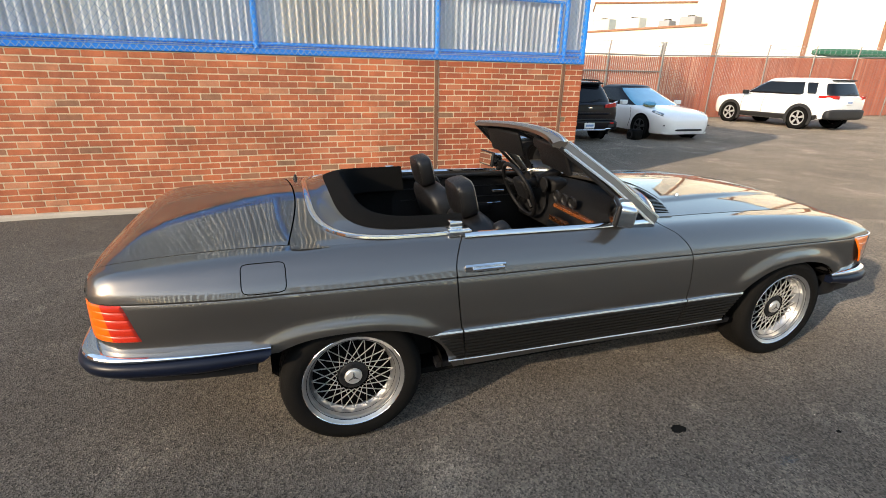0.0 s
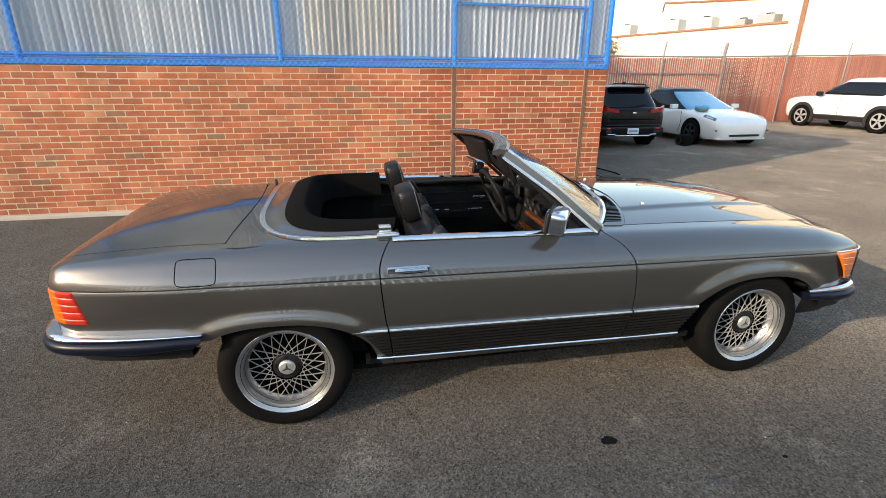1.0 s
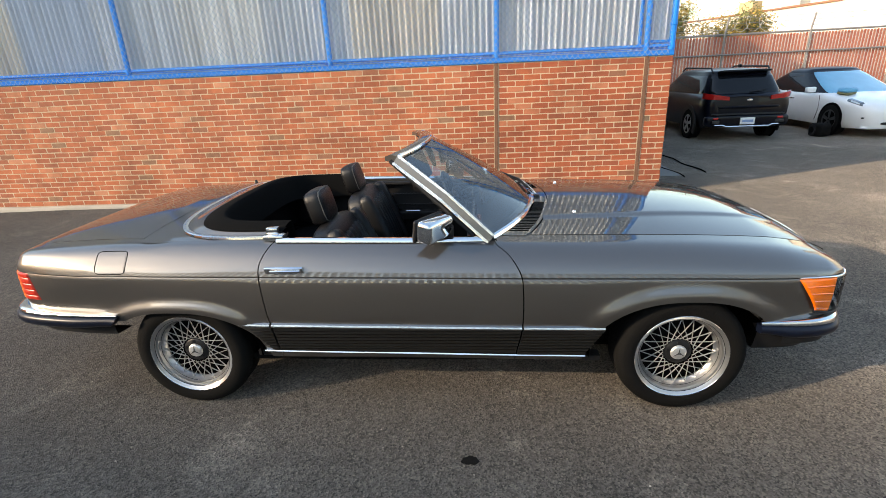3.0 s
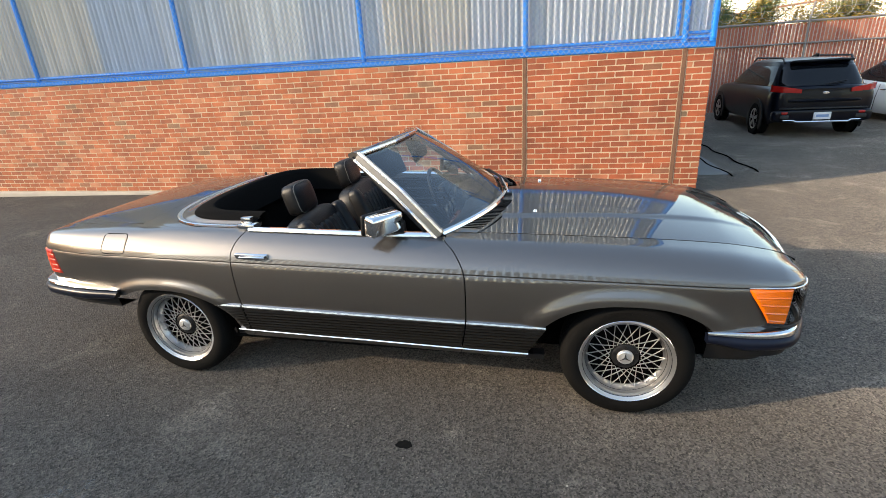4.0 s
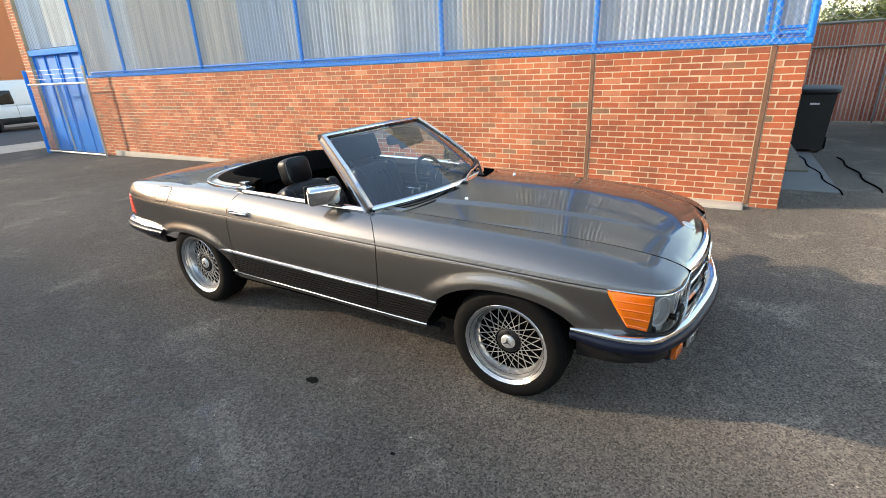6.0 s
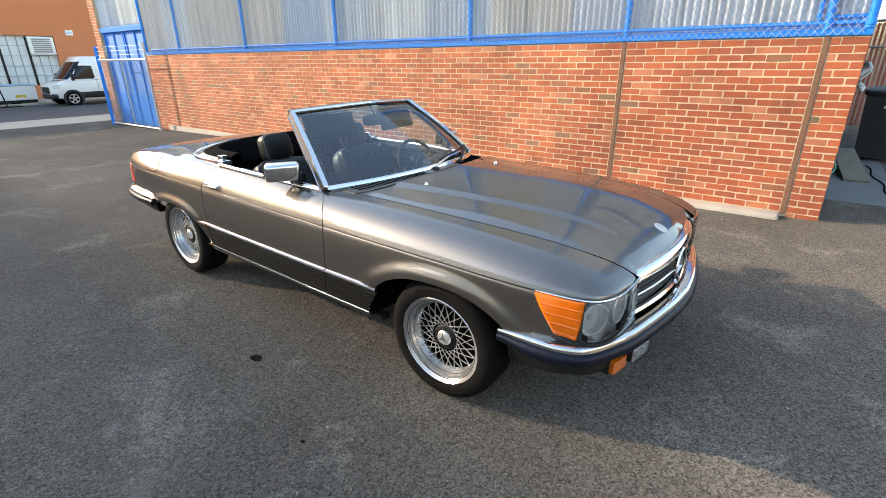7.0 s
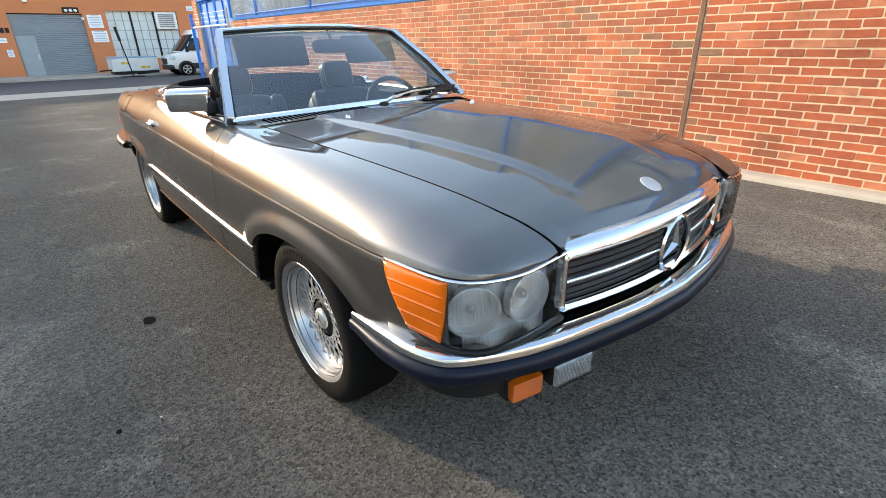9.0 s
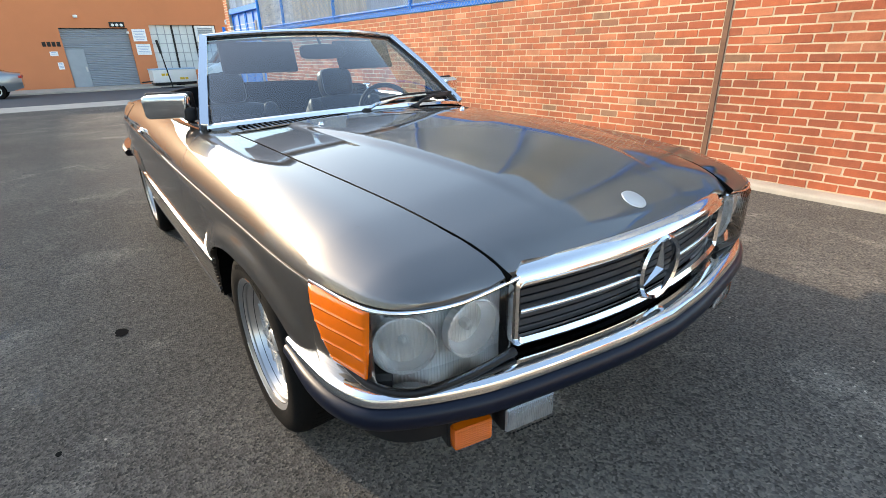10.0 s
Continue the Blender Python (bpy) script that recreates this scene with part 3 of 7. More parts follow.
# side profile: x, then seven (half-width, height) points from the sill to the inner top edge
ST_X = [-2.165, -2.12, -2.03, -1.70, -1.43, -1.23, -0.72, 0.0, 0.45, 1.23, 1.65, 1.85, 1.915, 1.95, 1.972, 1.985]
ST = [
    [(.62, .42), (.64, .52), (.65, .62), (.64, .748), (.63, .775), (.60, .800), (.55, .808)],
    [(.70, .41), (.725, .52), (.735, .62), (.73, .757), (.715, .795), (.675, .828), (.59, .836)],
    [(.755, .39), (.78, .52), (.79, .62), (.78, .757), (.762, .81), (.72, .850), (.62, .858)],
    [(.80, .34), (.825, .50), (.835, .62), (.815, .752), (.785, .82), (.735, .866), (.645, .882)],
    [(.812, .32), (.84, .50), (.848, .62), (.822, .750), (.79, .82), (.742, .870), (.662, .887)],
    [(.82, .31), (.85, .50), (.857, .62), (.827, .748), (.793, .82), (.746, .872), (.705, .888)],
    [(.83, .30), (.858, .49), (.865, .60), (.832, .742), (.80, .82), (.748, .873), (.700, .890)],
    [(.83, .30), (.860, .485), (.868, .60), (.836, .733), (.80, .81), (.745, .861), (.697, .877)],
    [(.83, .29), (.860, .48), (.868, .60), (.836, .725), (.80, .80), (.73, .848), (.63, .862)],
    [(.82, .29), (.85, .475), (.858, .59), (.828, .712), (.79, .785), (.715, .829), (.605, .842)],
    [(.80, .30), (.825, .47), (.835, .57), (.816, .703), (.78, .762), (.70, .80), (.565, .811)],
    [(.78, .30), (.80, .47), (.81, .57), (.788, .700), (.757, .736), (.68, .764), (.530, .775)],
    [(.75, .30), (.77, .47), (.78, .57), (.755, .698), (.732, .722), (.665, .742), (.515, .755)],
    [(.70, .30), (.72, .47), (.73, .57), (.715, .697), (.698, .712), (.64, .728), (.508, .740)],
    [(.65, .30), (.67, .47), (.68, .57), (.66, .697), (.648, .706), (.60, .717), (.503, .728)],
    [(.56, .30), (.58, .47), (.59, .57), (.575, .699), (.568, .704), (.545, .710), (.500, .717)],
]
for s_, x_ in zip(ST, ST_X):
    if -1.9 < x_ < 1.7:
        for k_, d_ in ((1, -0.003), (2, -0.009), (3, 0.010), (4, 0.004)):
            s_[k_] = (s_[k_][0] + d_, s_[k_][1])
ARCH = {1.23: (0.425, 0.305, 0.305, 2.3), -1.23: (0.405, 0.262, 0.305, 2.4)}


TAB_N = 1400
TAB = []
for i_ in range(TAB_N + 1):
    x_ = ST_X[0] + (ST_X[-1] - ST_X[0]) * i_ / TAB_N
    TAB.append([(spline(x_, ST_X, [s_[k_][0] for s_ in ST]), spline(x_, ST_X, [s_[k_][1] for s_ in ST])) for k_ in range(7)])


def section_at(x, v):
    """A point of the side at x, v from 0 (sill) to 6 (inner top edge): (half-width, height)."""
    f = min(max((x - ST_X[0]) / (ST_X[-1] - ST_X[0]), 0.0), 1.0) * TAB_N
    i = min(int(f), TAB_N - 1)
    f -= i
    k = min(int(v), 5)
    t = v - k
    h00, h10, h01, h11 = 2 * t ** 3 - 3 * t * t + 1, t ** 3 - 2 * t * t + t, 3 * t * t - 2 * t ** 3, t ** 3 - t * t
    res = []
    A, B = TAB[i], TAB[i + 1]
    ka, kb = max(k - 1, 0), min(k + 2, 6)
    for c in (0, 1):
        p0 = A[k][c] * (1 - f) + B[k][c] * f
        p1 = A[k + 1][c] * (1 - f) + B[k + 1][c] * f
        pa = A[ka][c] * (1 - f) + B[ka][c] * f
        pb = A[kb][c] * (1 - f) + B[kb][c] * f
        m0 = (p1 - pa) / (k + 1 - ka)
        m1 = (pb - p0) / (kb - k)
        res.append(p0 * h00 + m0 * h10 + p1 * h01 + m1 * h11)
    return res[0], res[1]


def arch_top(x):
    for c, (a, b, z0, e) in ARCH.items():
        d = abs(x - c) / a
        if d < 1:
            return z0 + b * (1 - d ** e) ** (1 / e)
    return None


def flare(x, z):
    out = 0.0
    for c, (a, b, z0, e) in ARCH.items():
        rho = ((abs(x - c) / a) ** e + (max(0.0, z - z0) / b) ** e) ** (1 / e)
        out = max(out, 0.018 * smooth01((z - z0 - 0.05) / (0.75 * b)) * (1 - smooth01((rho - 1.07) / 0.20)) if rho < 1.36 else 0.0)
    return out


def v_of_z(x, z):
    lo, hi = 0.0, 3.0
    for _ in range(18):
        mid = (lo + hi) / 2
        if section_at(x, mid)[1] < z:
            lo = mid
        else:
            hi = mid
    return lo


GAP_R = ([0.28, 0.45, 0.55, 0.735, 0.80, 0.86, 0.90], [-0.715, -0.735, -0.752, -0.768, -0.765, -0.735, -0.695])
GAP_F = ([0.28, 0.35, 0.48, 0.70, 0.76, 0.82, 0.855, 0.90], [0.448, 0.462, 0.485, 0.485, 0.468, 0.42, 0.36, 0.325])


def gap_x(g, z):
    return spline(z, g[0], g[1])


def side_panel(name, left, right, side, vtop, n, parent, vmin=0.0, rows=(14, 16), mat=None):
    """A panel of the flank between two edges x = left(z), right(z); wheel openings are cut out of it."""
    bm = bmesh.new()
    cols = []
    for i in range(n + 1):
        s = i / n
        col = []
        x = left(0.6) * (1 - s) + right(0.6) * s
        za = arch_top(x)
        za = max(za or 0.0, 0.455 if x > 1.5 else 0.515 if x < -1.5 else 0.0)
        v0 = max(vmin, v_of_z(x, za) if za else 0.0)
        vs = [v0 + (2.95 - v0) * j / rows[0] for j in range(rows[0])] if v0 < 2.9 else []
        vs += [max(v0, k) for k in (2.95, 2.975, 3.0, 3.02, 3.045)] + [3.045 + (vtop - 3.045) * j / rows[1] for j in range(1, rows[1] + 1)]
        for v in vs:
            z = section_at(x, v)[1]
            xx = left(z) * (1 - s) + right(z) * s
            w, z = section_at(xx, v)
            if v < 3.0:
                w += flare(xx, z)
            d = v - 3.0
            w -= 0.0065 * max(0.0, 1 - abs(d) / 0.03)     # the pressed line along the flank
            col.append(Vector((xx, side * w, z)))
        cols.append(col)
    g = [[bm.verts.new(p) for p in c] for c in cols]
    m = len(cols[0])
    for i in range(n):
        for j in range(m - 1):
            q = (g[i][j], g[i + 1][j], g[i + 1][j + 1], g[i][j + 1])
            bm.faces.new(q if side < 0 else q[::-1])
    # returned rim, folded inwards
    rim = [g[i][0] for i in range(n + 1)] + [g[n][j] for j in range(1, m)] + [g[i][m - 1] for i in range(n - 1, -1, -1)] + [g[0][j] for j in range(m - 2, 0, -1)]
    top = {g[i][m - 1] for i in range(n + 1)}
    back = [bm.verts.new((v.co.x, v.co.y, v.co.z - 0.02) if v in top else (v.co.x, v.co.y - side * 0.022, v.co.z)) for v in rim]
    for i in range(len(rim)):
        j = (i + 1) % len(rim)
        q = (rim[j], rim[i], back[i], back[j])
        bm.faces.new(q if side < 0 else q[::-1])
    return part(name, bm, mat or M_paint, parent, smooth=32)


G = 0.0028
FENDER_END, LAMP_X = 1.985, 1.70
for side in (-1, 1):
    q = side_panel("rear_quarter_panel", lambda z: -2.165, lambda z: gap_x(GAP_R, z) - G, side, 6, 84, car)
    d = side_panel("door", lambda z: gap_x(GAP_R, z) + G, lambda z: gap_x(GAP_F, z) - G, side, 6, 56, car)
    f = side_panel("front_fender", lambda z: gap_x(GAP_F, z) + G, lambda z: LAMP_X, side, 6, 70, car)
    f2 = side_panel("fender_nose", lambda z: LAMP_X - 0.001, lambda z: FENDER_END, side, 6, 20, car, vmin=2.98, rows=(1, 14))

    for gp in (GAP_R, GAP_F):
        path = []
        for i in range(25):
            z = 0.31 + 0.575 * i / 24
            x = gap_x(gp, z)
            v = 3.0
            lo, hi = 0.0, 6.0
            for _ in range(16):
                mid = (lo + hi) / 2
                lo, hi = (mid, hi) if section_at(x, mid)[1] < z else (lo, mid)
            w, z = section_at(x, lo)
            path.append((x, side * (w - 0.020), z))
        part("door_seal", tube(path, 0.009, 6, up=(1, 0, 0)), M_dark, d, "black door seal in the shut line")

    # ribbed cladding below the bright strip, with the strip and the sill strip
    def clad(xa_, xb_, name, parent, n):
        def at(u, v):
            u = u if u in (0.0, 1.0) else 0.003 + 0.994 * (u * n - 1) / (n - 2)
            z0, z1 = 0.338 - 0.012 * (xa_(0.4) + 0.8), 0.478 - 0.012 * (xa_(0.4) + 0.8)
            z = z0 + (z1 - z0) * v
            x = xa_(z) * (1 - u) + xb_(z) * u
            vv = v_of_z(x, z)
            w, z2 = section_at(x, vv)
            rib = 0.009 * (1 if (v * 8) % 1 > 0.30 else 0) if 0.04 < v < 0.94 and 0.001 < u < 0.999 else -0.006 if not 0.001 < u < 0.999 else 0.009
            return (x, side * (w + 0.003 + rib), z)
        return part(name, grid_bm(at, n, 72, flip=side > 0), M_clad, parent, "dark ribbed plastic cladding panel", smooth=25)
    clad(lambda z: -0.80 - (z - 0.34) * 0.75 + 0.05, lambda z: gap_x(GAP_R, z) - G, "ribbed_cladding", q, 8)
    clad(lambda z: gap_x(GAP_R, z) + G, lambda z: gap_x(GAP_F, z) - G, "ribbed_cladding", d, 24)
    clad(lambda z: gap_x(GAP_F, z) + G, lambda z: 0.79 + (z - 0.34) * 0.62, "ribbed_cladding", f, 10)

    def strip(name, xa, xb, zfn, half, out, parent, mat, n=30):
        path = []
        for i in range(n + 1):
            x = xa + (xb - xa) * i / n
            z = zfn(x)
            w, _ = section_at(x, v_of_z(x, z))
            path.append((x, side * (w + out), z))
        bm = bmesh.new()
        prof = [(-0.004, -half), (0.008, -half * 0.6), (0.011, 0), (0.008, half * 0.6), (-0.004, half)]
        if side > 0:
            prof = [(-a, b) for a, b in prof][::-1]
        add_sweep(bm, path, prof)
        bmesh.ops.recalc_face_normals(bm, faces=bm.faces)
        return part(name, bm, mat, parent, smooth=40)
    tz = lambda x: 0.487 - 0.014 * (x + 0.2)
    strip("bright_strip", -0.905, gap_x(GAP_R, 0.49) - 0.004, tz, 0.0125, 0.004, q, M_chrome, 6)
    strip("bright_strip", gap_x(GAP_R, 0.49) + 0.004, gap_x(GAP_F, 0.49) - 0.004, tz, 0.0125, 0.004, d, M_chrome)
    strip("bright_strip", gap_x(GAP_F, 0.49) + 0.004, 0.865, tz, 0.0125, 0.004, f, M_chrome, 8)
    sz = lambda x: 0.329 - 0.018 * x
    strip("sill_strip", -0.80, 0.785, sz, 0.009, 0.004, car, M_chrome)
    # sill below
    bm = bmesh.new()
    add_sweep(bm, [(x, side * 0.80, 0.275 - 0.015 * x) for x in (-0.85, 0.86)], [(-0.03, 0.015), (0.022, 0.015), (0.028, 0.045), (-0.03, 0.045)])
    bmesh.ops.recalc_face_normals(bm, faces=bm.faces)
    part("sill", bm, M_black, car, "black sill edge")
    # belt trim on the door top
    bm = bmesh.new()
    path = []
    for i in range(25):
        x = -0.70 + 1.02 * i / 24
        w, z = section_at(x, 5.55)
        path.append((x, side * (w + 0.0), z + 0.005))
    prof = [(-0.018, 0.0), (-0.012, 0.011), (0.006, 0.013), (0.016, 0.004), (0.018, -0.006)]
    if side > 0:
        prof = [(-a, b) for a, b in prof][::-1]
    add_sweep(bm, path, prof)
    bmesh.ops.recalc_face_normals(bm, faces=bm.faces)
    part("belt_trim", bm, M_chrome, d, "bright metal belt trim", smooth=40)
    # handle
    hx0, hx1, hz = -0.735, -0.545, 0.772
    bm = bmesh.new()
    yo = section_at(-0.64, 3.45)[0]
    add_box(bm, hx0, hx1, -0.010, 0.008, -0.022, 0.022, 0.006, 2, pose(0, side * (yo + 0.002), hz, side * -22, 0, 0))
    dh = part("door_handle", bm, M_chrome, d, "chrome pull handle", smooth=40)
    fm = pose(0, side * (yo + 0.002), hz, side * -22, 0, 0)
    part("handle_pocket", box(hx0 + 0.045, hx1 - 0.030, side * 0.006, side * 0.0105, -0.015, 0.004, 0.002, 1, fm) if side > 0 else box(hx0 + 0.045, hx1 - 0.030, -0.0125, -0.008, -0.015, 0.004, 0.002, 1, fm), M_dark, dh)
    part("handle_grip", box(hx0 + 0.030, hx1 - 0.010, side * 0.018 - 0.006, side * 0.018 + 0.006, 0.002, 0.017, 0.005, 2, fm), M_chrome, dh, smooth=40)
    # wheel well linings
    for cx in (1.23, -1.23):
        a, b, z0, e = ARCH[cx]
        def well(u, v, cx=cx, a=a, b=b, z0=z0, e=e):
            ang = math.pi * (1 - u)
            c, s = math.cos(ang), math.sin(ang)
            rr = (abs(c) ** e + abs(s) ** e) ** (-1 / e)
            return (cx + a * 1.0 * rr * c, side * (0.84 - 0.32 * v), max(z0 + (b + 0.03 * v) * rr * s, 0.53 if cx < 0 and c < -0.5 else 0.46 if cx > 0 and c > 0.5 else 0.0))
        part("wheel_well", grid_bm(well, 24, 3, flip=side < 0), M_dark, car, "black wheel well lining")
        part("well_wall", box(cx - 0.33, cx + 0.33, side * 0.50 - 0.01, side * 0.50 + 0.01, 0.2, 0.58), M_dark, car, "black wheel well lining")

# fuel flap, on the right flank
bm = bmesh.new()


def flap(u, v, off, inset=0.0):
    x = -1.612 + inset + (0.160 - 2 * inset) * u
    vv = 3.12 + (4.72 - 3.12) * (inset * 8 + (1 - inset * 16) * v)
    w, z = section_at(x, vv)
    return (x, -(w + off), z)


rim = []
for i in range(48):
    a = 2 * math.pi * i / 48
    c, s = math.cos(a), math.sin(a)
    r = (abs(c) ** 7 + abs(s) ** 7) ** (-1 / 7)
    rim.append(flap(0.5 + 0.5 * r * c, 0.5 + 0.5 * r * s, 0.0))
add_tube(bm, rim, 0.0019, 6, True)
part("fuel_flap_seam", bm, M_dark, car, "dark seam of the fuel flap")
part("fuel_flap", grid_bm(lambda u, v: flap(u, v, 0.0015, 0.006), 8, 8), M_paint, car, smooth=40)

# ---- hood ----
HX0, HX1 = 0.50, 1.975


def hood_edge(x):
    return section_at(min(x, 1.983), 6)


def hood_z(x, y):
    w, zs = hood_edge(x)
    t = abs(y) / w
    crown = 0.047 * interp(x, [0.4, 1.2, 1.7, 2.0], [0.95, 1.0, 0.75, 0.35])
    z = zs + crown * (1 - t ** 2.15)
    # raised middle between two pressed lines that draw together towards the grille
    half = interp(x, [0.5, 1.2, 1.98], [0.43, 0.36, 0.245])
    z += 0.010 * (1 - smooth01((abs(y) - half + 0.02) / 0.042)) * interp(x, [0.5, 0.8, 1.6, 1.93], [1, 1, 0.8, 0.0])
    return z


def nose_x(y):
    """Plan of the nose from lamp to lamp."""
    return 2.040 - 0.065 * (y / 0.47) ** 2


def hood_at(u, v):
    y = -1 + 2 * v
    x0 = 0.515 + 0.17 * (1 - y * y) ** 0.8 if abs(y) < 1 else 0.515
    front = nose_x(y * 0.47) - 0.028 + 0.024 * smooth01((abs(y) - 0.86) / 0.10)
    x = x0 + (front - x0) * u
    w, _ = hood_edge(x)
    yy = y * (w - 0.0065)
    z = hood_z(x, yy)
    k = smooth01((u - 0.955) / 0.045)
    return (x, yy, z - 0.010 * k * k - max(0.0, x - 1.985) * 0.25)


hood = part("hood", grid_bm(hood_at, 70, 80, thick=(0, 0, -0.02)), M_paint, car, "long bonnet with two pressed lines", smooth=32)
for side in (-1, 1):
    path = []
    for i in range(31):
        x = 0.50 + 1.49 * i / 30
        w, z = hood_edge(x)
        path.append((x, side * (w - 0.003), z - 0.016 + 0.011 * smooth01((x - 1.6) / 0.25)))
    part("hood_seal", tube(path, 0.007, 6), M_dark, car, "black seal in the hood shut line")
part("hood_seal", tube([(0.5135 + 0.17 * (1 - y_ * y_) ** 0.8, y_ * 0.625, section_at(0.52, 6)[1] + 0.045 * (1 - abs(y_) ** 2.4) - 0.008) for y_ in [-1 + i_ / 20 for i_ in range(41)]], 0.008, 6), M_dark, car, "black seal in the hood shut line")
for y in (-0.36, 0.36):
    bm = lathe([(0.0, 0.012), (0.008, 0.011), (0.011, 0.004), (0.012, 0.0)], 12, "z", pose(0.79, y, hood_z(0.79, y)))
    part("washer_nozzle", bm, M_chrome, hood, "small bright washer nozzle", smooth=50)
slope = math.degrees(math.atan2(hood_z(1.90, 0.0) - hood_z(1.945, 0.0), 0.045))
bm = lathe([(0.0, 0.0035), (0.026, 0.0032), (0.030, 0.0022), (0.0345, 0.0024), (0.036, 0.0)], 32, "z", pose(1.932, 0.028, hood_z(1.932, 0.028) - 0.0005, 0, slope, 0))
part("hood_badge", bm, M_lattice, hood, "round silver hood badge", smooth=50)

# cowl with air slots in front of the windscreen
def cowl_z(x, y):
    w, zs = section_at(min(max(x, 0.30), 0.7), 6)
    return zs + 0.052 * (1 - (abs(y) / 0.66) ** 2.4) if abs(y) < 0.66 else zs


def cowl_at(u, v):
    y = -1 + 2 * v
    x1 = 0.512 + 0.17 * (1 - y * y) ** 0.8 if abs(y) < 1 else 0.512
    x0 = 0.30 + 0.25 * (1 - y * y)
    x = x0 + (x1 - x0) * u
    yy = y * 0.632
    return (x, yy, cowl_z(x, yy) - 0.001)


cowl = part("cowl", grid_bm(cowl_at, 8, 60, thick=(0, 0, -0.02)), M_paint, car, smooth=32)
for side in (-1, 1):
    for i in range(22):
        y = side * (0.585 - i * 0.0195)
        x1 = 0.512 + 0.17 * (1 - (y / 0.632) ** 2) ** 0.8 - 0.018
        x0 = 0.34 + 0.25 * (1 - (y / 0.632) ** 2) + 0.02
        if x1 - x0 > 0.03:
            bm = bmesh.new()
            add_sweep(bm, [(x0, y, cowl_z(x0, y) + 0.0005), (x1, y, cowl_z(x1, y) + 0.0005)], [(-0.0042, -0.004), (0.0042, -0.004), (0.0042, 0.0002), (-0.0042, 0.0002)])
            part("air_slot", bm, M_dark, cowl)

# ---- trunk lid ----
TX0, TX1 = -2.195, -1.155


def trunk_front(y):
    return -1.432 + 0.05 * (1 - (y / 0.65) ** 2)


def trunk_z(x, y):
    w, zs = section_at(max(-2.16, min(x, -1.0)), 6)
    return zs + 0.040 * interp(x, [-2.17, -1.98, -1.5, -1.0], [0.15, 0.45, 0.95, 1.05]) * (1 - min(1.0, abs(y) / w) ** 3.4)


def trunk_at(u, v):
    y = -1 + 2 * v
    xf = trunk_front(y * 0.65) - 0.004
    xr = -2.165 - 0.03 * (1 - y ** 4)
    x = xr + (xf - xr) * u
    w = section_at(max(-2.16, min(x, -1.44)), 6)[0] - 0.006
    z = trunk_z(x, y * w)
    k = max(0.0, (0.06 - u) / 0.06)
    return (x, y * w, z - 0.018 * k * k)


part("trunk_lid", grid_bm(trunk_at, 56, 50, thick=(0, 0, -0.02)), M_paint, car, smooth=32)
for side in (-1, 1):
    part("trunk_seal", tube([(x_, side * (section_at(x_, 6)[0] - 0.003), section_at(x_, 6)[1] - 0.016) for x_ in [-2.09 + 0.66 * i_ / 20 for i_ in range(21)]], 0.007, 6), M_dark, car, "black seal in the trunk shut line")
part("trunk_seal", tube([(trunk_front(y_), y_, trunk_z(-1.42, y_) - 0.010) for y_ in [-0.66 + 1.32 * i_ / 30 for i_ in range(31)]], 0.009, 6), M_dark, car, "black seal in the trunk shut line")
bm = bmesh.new()
add_lathe(bm, [(0.0, 0.030), (0.008, 0.027), (0.010, 0.014), (0.014, 0.0)], 12, "z", pose(-1.36, 0.52, trunk_z(-1.36, 0.52)))
part("aerial_base", bm, M_black, car, "short black aerial base", smooth=40)

# tail panel under the lid
def tail_at(u, v):
    y = (-1 + 2 * u)
    z = 0.42 + (0.775 - 0.42) * v
    return (-2.162 - 0.032 * (1 - abs(y) ** 4), y * 0.645, z)


part("tail_panel", grid_bm(tail_at, 24, 6, flip=True), M_paint, car, smooth=40)
part("tail_band", grid_bm(lambda u, v: (-2.200 + 0.033 * abs(-1 + 2 * u) ** 4, (-1 + 2 * u) * 0.60, 0.625 + 0.125 * v), 24, 8, flip=True), M_strip, car)


# ribbed tail lamps laid over the rear corners
for side in (-1, 1):
    def tail(u, v, u0, u1):
        uu = u0 + (u1 - u0) * u
        vv = 1.92 + (2.98 - 1.92) * v
        xf = -1.962 - 0.05 * v
        x = -2.163 + (xf + 2.163) * uu
        w, z = section_at(x, vv)
        e = min(1.0, min(uu, 1 - uu) / 0.05, min(v, 1 - v) / 0.05)
        rib = 0.0032 * math.sin(math.pi * ((v * 5) % 1)) ** 0.5
        return (x, side * (w + (0.006 + rib) * e - 0.002), z)
    tl = part("tail_lamp", grid_bm(lambda u, v: tail(u, v, 0, 0.52), 16, 60, flip=side > 0), M_tailamber, car, "ribbed amber and red tail lamp", smooth=30)
    part("red_section", grid_bm(lambda u, v: tail(u, v, 0.52, 1.0), 14, 60, flip=side > 0), M_red, tl, "ribbed red lens", smooth=30)

# ---- front face ----
def front_curve(s):
    """Plan of the nose at lamp height, s from 0 (fender, behind the amber lens) to 1 (grille)."""
    xs = [0.0, 0.2, 0.4, 0.53, 0.63, 0.73, 0.85, 1.0]
    return spline(s, xs, [1.70, 1.79, 1.865, 1.915, 1.947, 1.968, 1.980, 1.984]), spline(s, xs, [0.812, 0.800, 0.783, 0.755, 0.714, 0.658, 0.580, 0.470])


def flush(s, z):
    """How far the flank stands out beyond the nose's plan behind the amber lens."""
    x, w = front_curve(s)
    return max(0.0, section_at(x, v_of_z(x, z))[0] - w - 0.001) * (1 - smooth01(s / 0.35))


